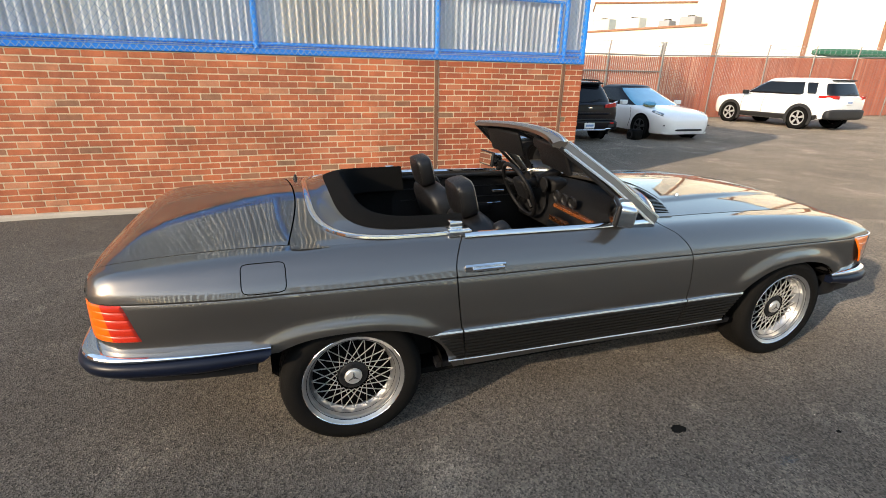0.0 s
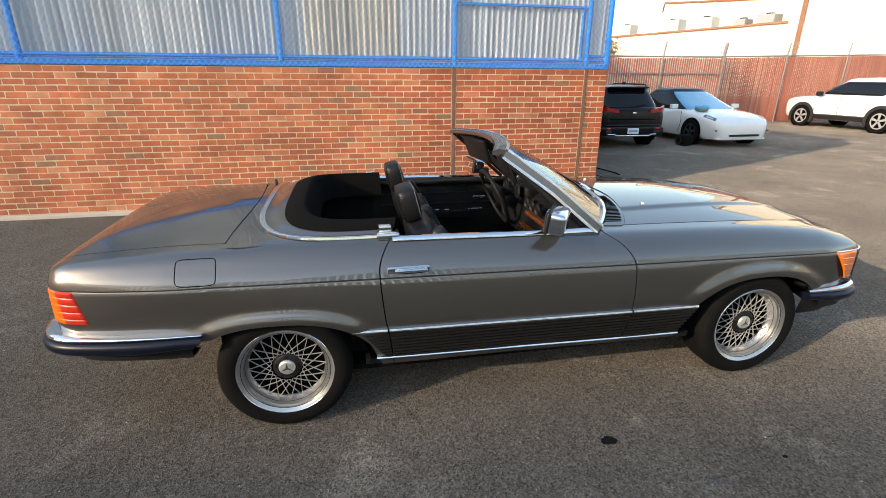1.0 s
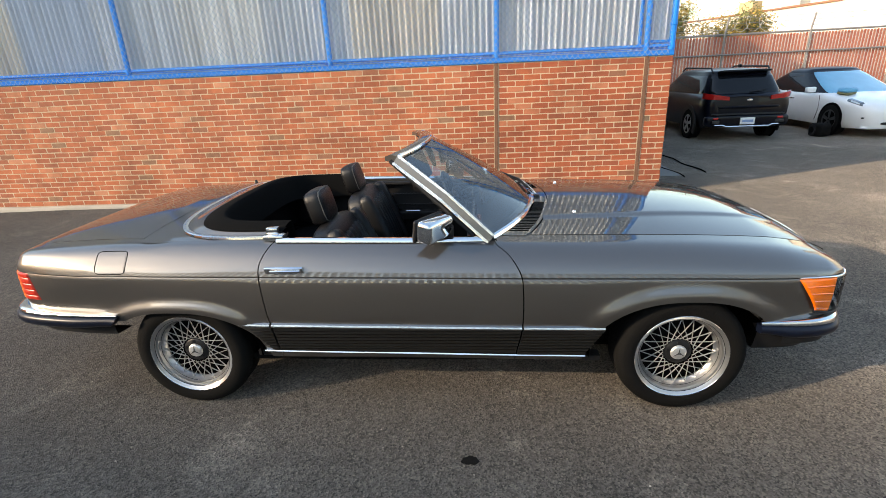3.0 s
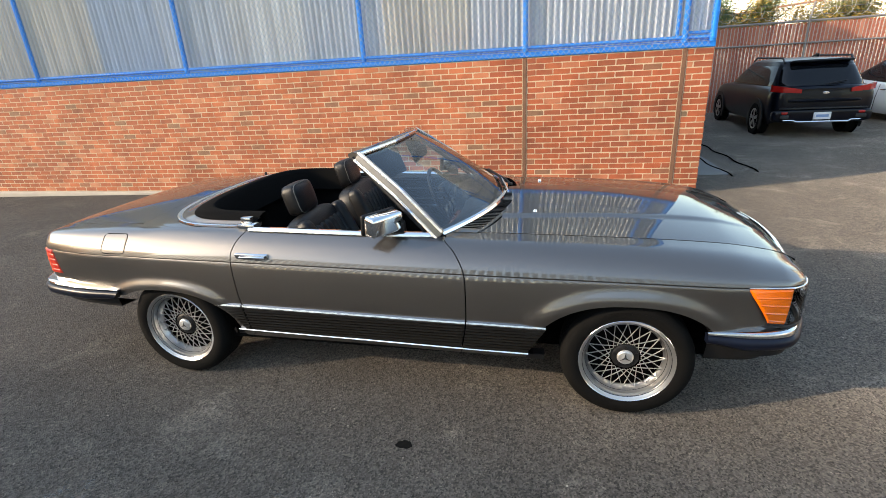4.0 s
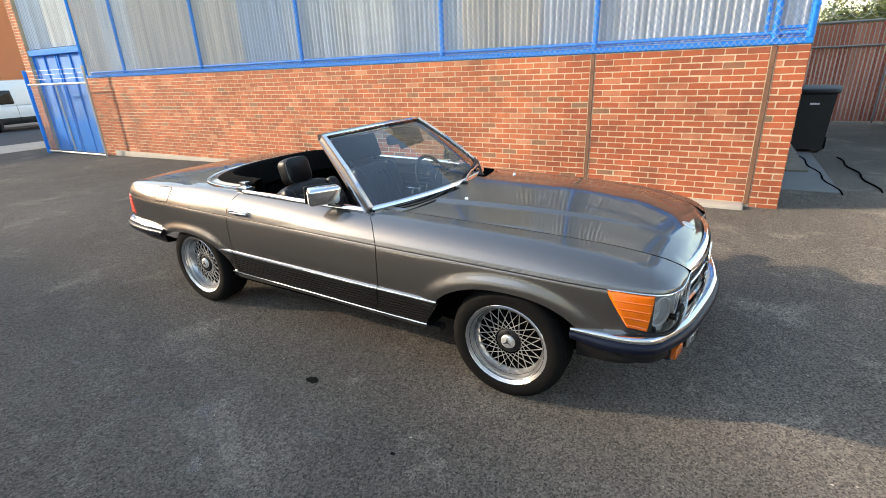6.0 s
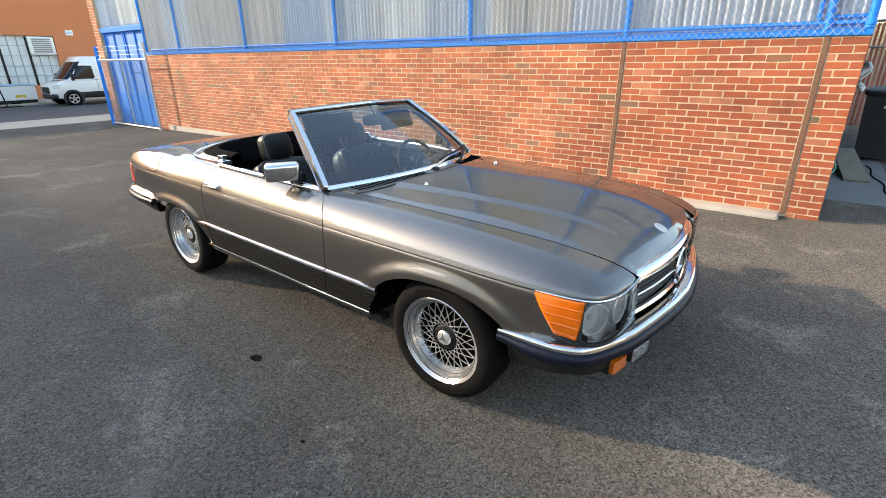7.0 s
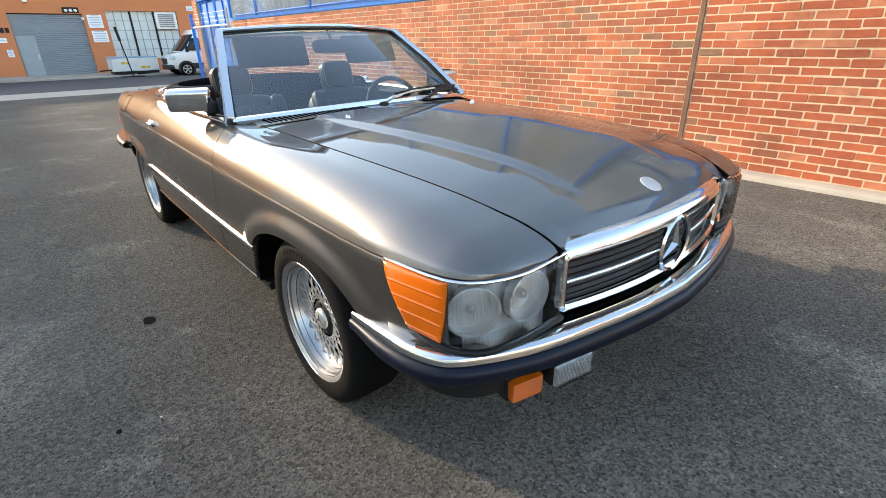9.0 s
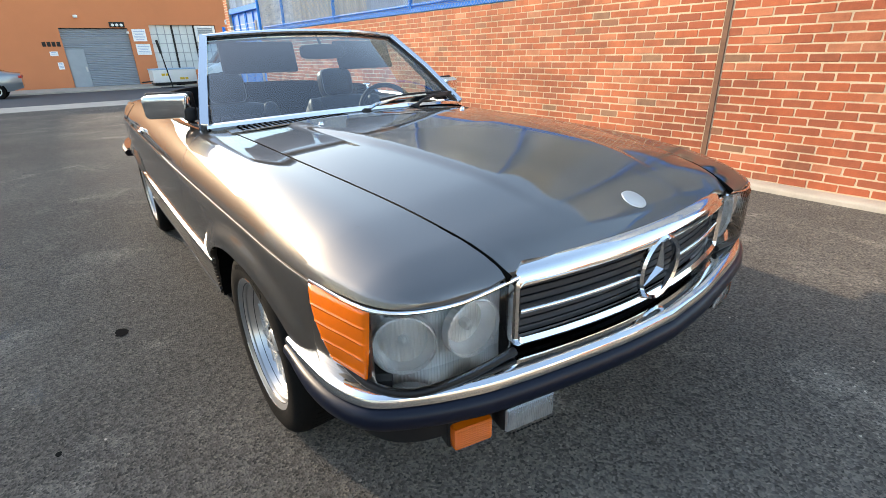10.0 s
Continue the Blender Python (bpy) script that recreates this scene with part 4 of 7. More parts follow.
def lamp_z(s, v):
    top = interp(s, [0, 0.5, 0.8, 1.0], [0.697, 0.692, 0.690, 0.703])
    bot = interp(s, [0, 0.12, 0.42, 0.62, 1.0], [0.565, 0.552, 0.516, 0.510, 0.526])
    return bot + (top - bot) * v


for side in (-1, 1):
    def amber(u, v):
        lean = 0.205 * (1 - v) ** 1.15
        s = lean + (0.398 + 0.057 * v - lean) * u
        x, w = front_curve(s)
        z = lamp_z(s, v)
        e = min(1.0, min(u, 1 - u) / 0.05, min(v, 1 - v) / 0.05)
        rib = 0.0022 * max(0.0, 1 - abs((v * 4.6) % 1 - 0.5) / 0.09)
        nx = 0.3 + 0.4 * u
        bul = 0.016 * math.sin(math.pi * min(1, (1 - v) * 0.75))
        return (x + nx * (0.008 * e + bul * 0.5), side * (w + flush(s, z) + (0.006 + rib) * e + bul * (1 - u)), z)
    sig = part("turn_signal", grid_bm(amber, 30, 110, flip=side > 0), M_amber, car, "amber wrap-round turn signal", smooth=40)
    hl = new("headlight")
    hl.parent = car
    hl["label"] = "clear headlight with two round lamps"

    def lens(u, v):
        s0 = 0.408 + 0.052 * v
        s = s0 + (1 - s0) * u
        x, w = front_curve(s)
        z = lamp_z(s, v)
        e = min(1.0, min(u, 1 - u) / 0.06, min(v, 1 - v) / 0.06)
        rib = 0.0010 * abs(math.sin(s * 130))
        return (x + (0.016 + rib) * e, side * (w + 0.004 * e), z)
    ob = part("lens", grid_bm(lens, 90, 16, flip=side > 0), M_lens, hl, "clear ribbed lens", smooth=60)
    ob.visible_shadow = False

    def house(u, v):
        s = 0.41 + 0.59 * u
        x, w = front_curve(s)
        return (x - 0.066, side * (w - 0.014), lamp_z(s, v) - 0.045 * (1 - v))
    part("housing", grid_bm(house, 20, 4, flip=side > 0), M_silver, hl, "silver reflector housing", smooth=60)
    for s, r in ((0.625, 0.069), (0.868, 0.070)):
        x, w = front_curve(s)
        yaw = (30 if s < 0.8 else 4) * -side
        m = pose(x - (0.046 if s < 0.8 else 0.036), side * (w - (0.008 if s < 0.8 else 0.004)), lamp_z(s, 0.46), 0, 0, -yaw)
        part("lamp_ring", lathe([(r, -0.012), (r, 0.010), (r - 0.003, 0.012), (r - 0.006, 0.006)], 48, "x", m), M_silver, hl, smooth=30)
        part("lamp_face", lathe([(0.0, -0.060), (0.02, -0.057), (0.04, -0.045), (0.056, -0.024), (r - 0.006, 0.004)], 48, "x", m), M_lampface, hl, "ribbed round lamp", smooth=60)
        part("bulb_shield", lathe([(0.0, -0.006), (0.010, -0.008), (0.013, -0.016), (0.012, -0.036)], 16, "x", m), M_silver, hl, smooth=60)
        cover_glass = part("lamp_glass", lathe([(0.0, 0.013), (0.03, 0.012), (0.055, 0.009), (r - 0.009, 0.006)], 48, "x", m), M_lens, hl, smooth=60)
        cover_glass.visible_shadow = False
    # bright strip over the lamps
    bm = bmesh.new()
    path = []
    for i in range(41):
        s = i / 40
        x, w = front_curve(s)
        path.append((x + 0.006 * (s > 0.4), side * (w + 0.005 * (s < 0.8)), lamp_z(s, 1) + 0.005))
    add_tube(bm, path, 0.0042, 8)
    part("lamp_trim", bm, M_chrome, car, "bright strip over the lamps", smooth=40)
    def corner(u, v):
        s = 0.46 * u
        x, w = front_curve(s)
        z0 = 0.455
        z = z0 + (lamp_z(s, 1) - z0) * v
        return (x - 0.002, side * (w + 0.001 + flush(s, z)), z)
    part("fender_corner", grid_bm(corner, 16, 6, flip=side > 0), M_paint, car, smooth=40)

    gasket = [(front_curve(s)[0] + 0.004, side * (front_curve(s)[1] + 0.002), lamp_z(s, 0) - 0.004) for s in [0.20 + 0.80 * k / 30 for k in range(31)]]
    part("lamp_gasket", tube(gasket, 0.010, 8), M_black, car, "black rubber gasket under the lamps", smooth=50)

    # dark apron under the lamps
    def apron(u, v):
        x, w = front_curve(u)
        z = 0.36 + (lamp_z(u, 0) - 0.36) * v
        return (x - 0.012 + 0.014 * v, side * (w - 0.004), z)
    part("apron", grid_bm(apron, 24, 4, flip=side > 0), M_black, car, "black panel under the lamps", smooth=40)

# grille
grille = new("grille")
grille.parent = car
grille["label"] = "chrome-framed radiator grille"
GW, GZ0, GZ1 = 0.464, 0.536, 0.712


def grille_rim():
    pts = []
    r = 0.018
    for cy, cz, a0 in ((GW - r, GZ1 - 0.022 - r, 0), (-GW + r, GZ1 - 0.022 - r, 90), (-GW + r, GZ0 + r, 180), (GW - r, GZ0 + r, 270)):
        for k in range(5):
            a = radians(a0 + 22.5 * k)
            pts.append((cy + r * math.cos(a), cz + r * math.sin(a)))
    full = []
    for p, q in zip(pts, pts[1:] + pts[:1]):
        n = max(1, round(abs(q[0] - p[0]) / 0.06))
        full += [(p[0] + (q[0] - p[0]) * k / n, p[1] + (q[1] - p[1]) * k / n) for k in range(n)]
    return [(nose_x(y), y, z) for y, z in full]


bm = bmesh.new()
add_sweep(bm, grille_rim(), [(-0.010, -0.012), (0.010, -0.012), (0.011, 0.004), (0.0, 0.012), (-0.011, 0.004)], closed_path=True, up=(1, 0, 0))
bmesh.ops.recalc_face_normals(bm, faces=bm.faces)
part("grille_frame", bm, M_chrome, grille, "chrome grille frame", smooth=40)
part("top_bar", grid_bm(lambda u, v: (nose_x((-1 + 2 * u) * GW) - 0.030 + 0.042 * math.sin(v * 1.5), (-1 + 2 * u) * GW, GZ1 + 0.008 + 0.008 * (1 - (2 * u - 1) ** 2) - 0.040 * (1 - math.cos(v * 1.5))), 40, 10), M_chrome, grille, "broad chrome top bar", smooth=60)
part("grille_back", grid_bm(lambda u, v: (nose_x((-1 + 2 * u) * GW) - 0.075, (-1 + 2 * u) * GW, GZ0 + (GZ1 - GZ0) * v), 12, 1), M_dark, grille)


M_grille = material("dark_grey_grille_plastic", (0.030, 0.030, 0.032), 0.45, var=0.1, scale=20)


def nose_bar(name, z, y0, y1, depth, half, back, mat, label=""):
    bm = bmesh.new()
    n = 14
    path = [(nose_x(y0 + (y1 - y0) * i / n) - back, y0 + (y1 - y0) * i / n, z) for i in range(n + 1)]
    if mat is M_chrome:
        add_sweep(bm, path, [(1.3 * a_, b_) for a_, b_ in circle(half, 10)])
    else:
        add_sweep(bm, path, [(-depth, -half), (depth, -half), (depth, half), (-depth, half)])
    bmesh.ops.recalc_face_normals(bm, faces=bm.faces)
    return part(name, bm, mat, grille, label, smooth=50)


for i in range(8):
    nose_bar("slat", GZ0 + 0.014 + i * 0.0195, -GW + 0.012, GW - 0.012, 0.012, 0.0072, 0.034, M_grille)
for s in (-1, 1):
    nose_bar("bright_bar", 0.612, s * 0.084, s * (GW - 0.014), 0.010, 0.0070, 0.004, M_chrome, "chrome cross bar")
EX, EZ = 2.046, 0.613
part("emblem_ring", lathe([(0.079, -0.010), (0.088, -0.008), (0.091, 0.003), (0.085, 0.010), (0.077, 0.005)], 56, "x", pose(EX, 0, EZ), True), M_chrome, grille, "chrome ring emblem", smooth=40)
bm = bmesh.new()
for k in range(3):
    a = radians(90 + 120 * k)
    tip = bm.verts.new((EX, 0.082 * math.cos(a), EZ + 0.082 * math.sin(a)))
    mid = bm.verts.new((EX + 0.014, 0, EZ))
    l = bm.verts.new((EX - 0.002, 0.0115 * math.cos(a + 1.047), EZ + 0.0115 * math.sin(a + 1.047)))
    r = bm.verts.new((EX - 0.002, 0.0115 * math.cos(a - 1.047), EZ + 0.0115 * math.sin(a - 1.047)))
    bm.faces.new((tip, l, mid))
    bm.faces.new((mid, r, tip))
part("emblem_points", bm, M_chrome, grille)

# ---- bumpers ----
def bumper_path(front, out=0.0):
    pts = []
    if front:
        ctrl = [(1.56, 0.846), (1.70, 0.845), (1.80, 0.837), (1.875, 0.812), (1.915, 0.780), (1.952, 0.72), (1.985, 0.65), (2.02, 0.55), (2.056, 0.38), (2.088, 0.18), (2.102, 0.0)]
    else:
        ctrl = [(-1.53, 0.868), (-1.76, 0.860), (-1.96, 0.835), (-2.09, 0.80), (-2.165, 0.74), (-2.205, 0.64), (-2.225, 0.40), (-2.235, 0.20), (-2.24, 0.0)]
    k = list(range(len(ctrl)))
    xs, ys = [c[0] for c in ctrl], [c[1] for c in ctrl]
    half = [(spline(t / 6, k, xs), spline(t / 6, k, ys)) for t in range(6 * (len(ctrl) - 1) + 1)]
    return [(x, -y) for x, y in half] + [(x, y) for x, y in half[-2::-1]]


def bumper(front):
    name = "front_bumper" if front else "rear_bumper"
    zc = (lambda x: 0.488) if front else (lambda x: 0.552)
    xy = bumper_path(front)
    bm = bmesh.new()
    # blade: from the body out, over the rounded edge
    prof = [(-0.115, 0.018), (-0.040, 0.0195), (-0.014, 0.0195), (-0.004, 0.0175), (0.004, 0.012), (0.008, 0.004), (0.008, -0.006), (-0.004, -0.013)]
    if not front:
        prof = [(-a, b) for a, b in prof]
    sc = [(0.62 if front else 0.80) + (0.38 if front else 0.20) * smooth01(min(i, len(xy) - 1 - i) / 7) for i in range(len(xy))]
    if not front:
        prof = [(a, b * 0.75) for a, b in prof]
    sb = sc if front else [0.30 + 0.70 * smooth01(min(i, len(xy) - 1 - i) / 18) for i in range(len(xy))]
    add_sweep(bm, [(x, y, zc(x)) for x, y in xy], prof, closed_profile=False, scales=sb)
    bmesh.ops.recalc_face_normals(bm, faces=bm.faces)
    b = part(name, bm, M_chrome, car, "chrome bumper blade with a dark rubber strip", smooth=28)
    bm = bmesh.new()
    prof = [(-0.01, 0.0), (0.012, -0.003), (0.022, -0.014), (0.024, -0.030), (0.018, -0.048), (0.004, -0.061), (-0.05, -0.066), (-0.05, 0.0)]
    if not front:
        prof = [(-a, c) for a, c in prof]
    add_sweep(bm, [(x, y, zc(x) - 0.008) for x, y in xy], prof, scales=sc)
    if not front:      # the lower edge is cut back at both ends
        for v in bm.verts:
            v.co.x -= 1.1 * max(0.0, zc(0) - 0.02 - v.co.z) * smooth01((v.co.x + 1.80) / 0.2)
    bmesh.ops.recalc_face_normals(bm, faces=bm.faces)
    if front:
        for sd in (-1, 1):
            fill = [(x, y, zc(x)) for x, y in xy if y * sd > 0.742 and x < 1.93]
            fb_m = bmesh.new()
            edge = [(-0.100, 0.010), (-0.034, 0.0185), (-0.030, 0.034), (-0.038, 0.046), (-0.100, 0.050)]
            add_sweep(fb_m, fill, edge)
            bmesh.ops.recalc_face_normals(fb_m, faces=fb_m.faces)
            part("bumper_filler", fb_m, M_black, b, "black filler strip between bumper and wing", smooth=40)
    part("rubber_strip", bm, M_strip, b, "dark blue-black rubber strip", smooth=40)
    bm = bmesh.new()
    prof = [(-0.06, 0.02), (-0.01, 0.0), (-0.03, -0.10), (-0.10, -0.12)] if front else [(-0.06, 0.02), (-0.004, 0.0), (-0.012, -0.078), (-0.12, -0.088)]
    if not front:
        prof = [(-a, c) for a, c in prof]
    inner = [(x * 0.985 - (0.03 if front else -0.03), y * (0.955 if front else 0.96), zc(x) - (0.065 if front else 0.05)) for x, y in xy if abs(x) > (1.63 if front else 1.62)]
    add_sweep(bm, inner, prof, closed_profile=False)
    bmesh.ops.recalc_face_normals(bm, faces=bm.faces)
    part("valance", bm, M_black, car, "black valance under the bumper", smooth=40)
    return b


bumper(True)
bumper(False)
for s in (-1, 1):
    m = pose(1.990, s * 0.600, 0.364, 0, 0, s * 12)
    lampb = part("bumper_signal", box(-0.03, 0.010, -0.048, 0.048, -0.030, 0.030, 0.006, 2, m), M_signal, car, "small amber lamp under the bumper", smooth=40)
    part("signal_box", box(-0.08, -0.012, -0.054, 0.054, -0.04, 0.04, 0.008, 2, m), M_black, lampb)
    m = pose(2.035, s * 0.462, 0.376, 0, 0, s * 10)
    fog = part("fog_lamp", box(-0.06, -0.004, -0.072, 0.072, -0.036, 0.036, 0.01, 2, m), M_black, car, "rectangular fog lamp under the bumper", smooth=40)
    part("fog_reflector", box(-0.006, 0.004, -0.068, 0.068, -0.032, 0.032, 0.004, 1, m), M_fog, fog)
    bm = grid_bm(lambda u, v: tuple(m @ Vector((0.016 + 0.0016 * abs(math.sin(u * 40)) - 0.012 * max(abs(2 * u - 1), abs(2 * v - 1)) ** 8, -0.070 + 0.140 * u, -0.034 + 0.068 * v))), 80, 10)
    ob = part("fog_glass", bm, M_lens, fog, smooth=60)
    ob.visible_shadow = False

# ---- windscreen ----
WB = lambda y: (0.335 + 0.255 * (1 - (abs(y) / 0.69) ** 2.2), y, 0.872 + 0.045 * (1 - (abs(y) / 0.69) ** 2))
WT = lambda y: (-0.112 + 0.11 * (1 - (abs(y) / 0.53) ** 2.2), y, 1.235 + 0.022 * (1 - (abs(y) / 0.53) ** 2))


def screen(u, v):
    y = -1 + 2 * u
    b, t = Vector(WB(y * 0.675)), Vector(WT(y * 0.515))
    p = b.lerp(t, v)
    p.z += 0.012 * math.sin(math.pi * v)
    p.x += 0.012 * math.sin(math.pi * v)
    return tuple(p)


ob = part("windscreen", grid_bm(screen, 40, 16), M_pane, car, "clear curved windscreen", smooth=60)
ob.visible_shadow = False
ws = new("windscreen_frame")
ws.parent = car
ws["label"] = "bright-edged windscreen frame in body colour"
for side in (-1, 1):
    a, b = Vector((0.345, side * 0.70, 0.868)), Vector((-0.116, side * 0.532, 1.234))
    d = (b - a).normalized()
    for off, w, mat, nm in ((0.0, 0.017, M_frame, "pillar"), (0.022, 0.006, M_chrome, "pillar_trim"), (-0.022, 0.007, M_chrome, "pillar_trim")):
        fwd = Vector((0.75, -side * 0.02, 0.66)) * 1.0
        fwd = (fwd - d * fwd.dot(d)).normalized()
        bm = bmesh.new()
        t = 0.012 if mat is M_frame else 0.017
        add_sweep(bm, [a + fwd * off, a.lerp(b, 0.5) + fwd * off + Vector((0.01, side * 0.004, 0.008)), b + fwd * off], [(-t, -w), (t, -w), (t, w), (-t, w)], up=tuple(fwd))
        bmesh.ops.recalc_face_normals(bm, faces=bm.faces)
        bmesh.ops.bevel(bm, geom=bm.edges[:], offset=0.004, segments=2, affect="EDGES")
        part(nm, bm, mat, ws, smooth=40)
    # quarter light post inside
    part("door_seal", tube([(0.26, side * 0.675, 0.885), (-0.145, side * 0.528, 1.225)], 0.012, 8), M_black, ws, smooth=40)
bm = bmesh.new()
path = [tuple(Vector(WT(-0.532 + 1.064 * i / 24)) + Vector((-0.012, 0, 0.006))) for i in range(25)]
add_sweep(bm, path, [(-0.055, -0.016), (-0.055, 0.004), (-0.02, 0.016), (0.012, 0.010), (0.016, -0.006), (0.0, -0.018)])
bmesh.ops.recalc_face_normals(bm, faces=bm.faces)
part("header", bm, M_paint, ws, smooth=40)
part("header_trim", tube([tuple(Vector(p) + Vector((0.016, 0, 0.004))) for p in path], 0.011, 8), M_chrome, ws, smooth=40)
part("screen_trim", tube([tuple(Vector(WB(-0.68 + 1.36 * i / 32)) + Vector((0.004, 0, -0.004))) for i in range(33)], 0.018, 8), M_chrome, ws, "bright strip at the foot of the windscreen", smooth=40)
part("header_lining", grid_bm(lambda u, v: (WT(-0.52 + 1.04 * u)[0] - 0.05 + 0.04 * v, -0.52 + 1.04 * u, WT(-0.52 + 1.04 * u)[2] - 0.014 - 0.012 * v), 20, 2, flip=True), M_vinyl, ws)
for s in (-1, 1):
    m = pose(-0.040, s * 0.300, 1.148, 0, -22, s * 7)
    part("sun_visor", box(-0.012, 0.012, -0.185, 0.185, -0.082, 0.075, 0.0115, 4, m), M_vinyl, car, "black padded sun visor", smooth=60)
part("mirror_stem", tube([(0.02, 0, 1.245), (0.07, 0, 1.18)], 0.007, 8), M_black, car)
part("rear_view_mirror", pad(0.03, 0.24, 0.065, 0.02, 0.004, 6, pose(0.075, 0, 1.165, 0, -12, 0)), M_black, car, "black rear-view mirror", smooth=60)
# wipers
for y0, y1 in ((-0.06, 0.34), (0.22, 0.56)):
    def near(y, dx, dz):
        q = WB(y)
        return (q[0] + dx, y, q[2] + dz)
    wv = part("wiper", tube([near(y0, 0.035, 0.0), near(y0 + 0.06, 0.015, 0.018), near((y0 + y1) / 2, -0.015, 0.034), near(y1, -0.02, 0.042)], 0.008, 6), M_chrome if y0 < 0 else M_black, car, "wiper arm", smooth=40)
    part("blade", tube([near(y0 + 0.10, -0.012, 0.030), near((y0 + y1) / 2 + 0.08, -0.03, 0.045), near(min(0.64, y1 + 0.16), -0.035, 0.055)], 0.009, 6), M_black, wv, "black wiper blade")
    part("pivot_cap", lathe([(0.0, 0.02), (0.016, 0.017), (0.02, 0.0)], 14, "z", pose(*near(y0, 0.035, -0.012))), M_black, wv)

# door mirrors
for side in (-1, 1):
    m = pose(0.080, side * 0.775, 0.952, 0, 7, -31 if side < 0 else 4)
    dm = part("door_mirror", box(-0.040, 0.046, -0.096, 0.096, -0.050, 0.050, 0.019, 4, m), M_chrome, car, "chrome door mirror", smooth=60)
    part("mirror_rim", box(-0.048, -0.026, -0.103, 0.103, -0.053, 0.053, 0.010, 3, m), M_black, dm, smooth=60)
    part("mirror_pane", box(-0.052, -0.0485, -0.092, 0.092, -0.044, 0.044, 0.0, 1, m), M_mirror, dm)
    part("mirror_foot", pad(0.075, 0.05, 0.06, 0.02, 0.0, 5, pose(0.13, side * 0.705, 0.915)), M_black, dm, smooth=60)

# ---- wheels ----
def wheel(x, y, side, steer=0.0):
    R, W = 0.304, 0.105
    e = new("wheel")
    e.parent = car
    e["label"] = "polished lattice alloy wheel with a low black tyre"
    e.matrix_basis = pose(x, y, 0.3065, 0, 0, (0 if side < 0 else 180) + steer)   # outer face towards -y of its own axes
    tp = [(0.212, -0.085), (0.217, -0.098), (0.235, -0.106), (0.265, -0.106), (0.284, -0.098), (0.297, -0.084), (0.303, -0.065), (R, -0.03), (R, 0.03), (0.303, 0.065), (0.295, 0.088), (0.26, 0.106), (0.205, 0.085)]
    tyre = part("tyre", lathe(tp, 72, "y"), M_rubber, e, "black road tyre", smooth=40)
    gv, gf = [], []
    for k in range(72):
        a = 2 * math.pi * k / 72
        for y0, y1, da in ((-0.090, -0.056, 0.02), (-0.05, -0.004, -0.02), (0.004, 0.05, 0.02), (0.056, 0.090, -0.02)):
            b = len(gv)
            for yy, aa in ((y0, a), (y1, a + da), (y1, a + da + 0.058), (y0, a + 0.058)):
                rr = 0.3050 - 0.014 * smooth01((abs(yy) - 0.055) / 0.04)
                gv.append((rr * math.cos(aa), yy, rr * math.sin(aa)))
            gv += [(p[0] * 0.965, p[1], p[2] * 0.965) for p in gv[b:b + 4]]
            gf += [(b, b + 1, b + 2, b + 3)] + [(b + i, b + 4 + i, b + 4 + (i + 1) % 4, b + (i + 1) % 4) for i in range(4)]
    ob = data_part("tread", gv, gf, M_rubber, tyre)
    ob["kind"] = "stuff"
    bm = bmesh.new()
    for k in range(10):
        a = radians(62 + 6.2 * k)
        add_box(bm, -0.009, 0.009, -0.1075, -0.104, -0.007, 0.007, 0.0, 1, Matrix.Translation((0.258 * math.cos(a), 0, 0.258 * math.sin(a))) @ Matrix.Rotation(radians(90) - a, 4, "Y"))
    part("sidewall_mark", bm, M_rubber, tyre, "raised black sidewall mark")
    rp = [(0.171, -0.030), (0.178, -0.040), (0.184, -0.052), (0.188, -0.072), (0.190, -0.078), (0.199, -0.081), (0.2005, -0.089), (0.2035, -0.0915), (0.217, -0.099), (0.2205, -0.094), (0.212, -0.08), (0.195, 0.05), (0.17, 0.08)]
    part("rim", lathe(rp, 72, "y"), M_alu, e, "polished alloy rim", smooth=30)
    part("rim_edge", lathe([(0.2165, -0.0985), (0.2185, -0.1005), (0.2205, -0.0985)], 72, "y"), M_chrome, e, "bright rim edge", smooth=60)
    for rr_, yy_ in ((0.1995, -0.0895), (0.1855, -0.0600)):
        part("rim_groove", lathe([(rr_ - 0.0012, yy_ + 0.001), (rr_, yy_ - 0.0008), (rr_ + 0.0014, yy_ - 0.0004)], 72, "y"), M_strip, e, "dark machined groove")
    # near-black disc painted as the shade behind the spokes
    part("brake_shadow", lathe([(0.0, -0.020), (0.176, -0.016)], 40, "y"), M_dark, e, "near-black disc for the shade inside the wheel")
    bm = bmesh.new()
    N = 20
    for k in range(N):
        for sgn in (1, -1):
            a0 = 2 * math.pi * k / N
            a1 = a0 + sgn * 2 * math.pi / N * 1.9
            p0 = Vector((0.1775 * math.cos(a0), -0.046, 0.1775 * math.sin(a0)))
            p1 = Vector((0.071 * math.cos(a1), -0.051 - 0.0006 * sgn, 0.071 * math.sin(a1)))
            path = [p0.lerp(p1, t / 5) + Vector((0, -0.003 * math.sin(math.pi * t / 5), 0)) for t in range(6)]
            add_sweep(bm, path, [(-0.0016, -0.003), (0.0016, -0.003), (0.0011, 0.002), (-0.0011, 0.002)], up=(0, -1, 0))
    bmesh.ops.recalc_face_normals(bm, faces=bm.faces)
    part("lattice", bm, M_lattice, e, "grey lattice spokes")
    hub = part("hub_cap", lathe([(0.0, -0.066), (0.028, -0.0655), (0.034, -0.063), (0.038, -0.056), (0.039, -0.03)], 32, "y"), M_lattice, e, "silver hub cap with a three-pointed mark", smooth=40)
    bm = bmesh.new()
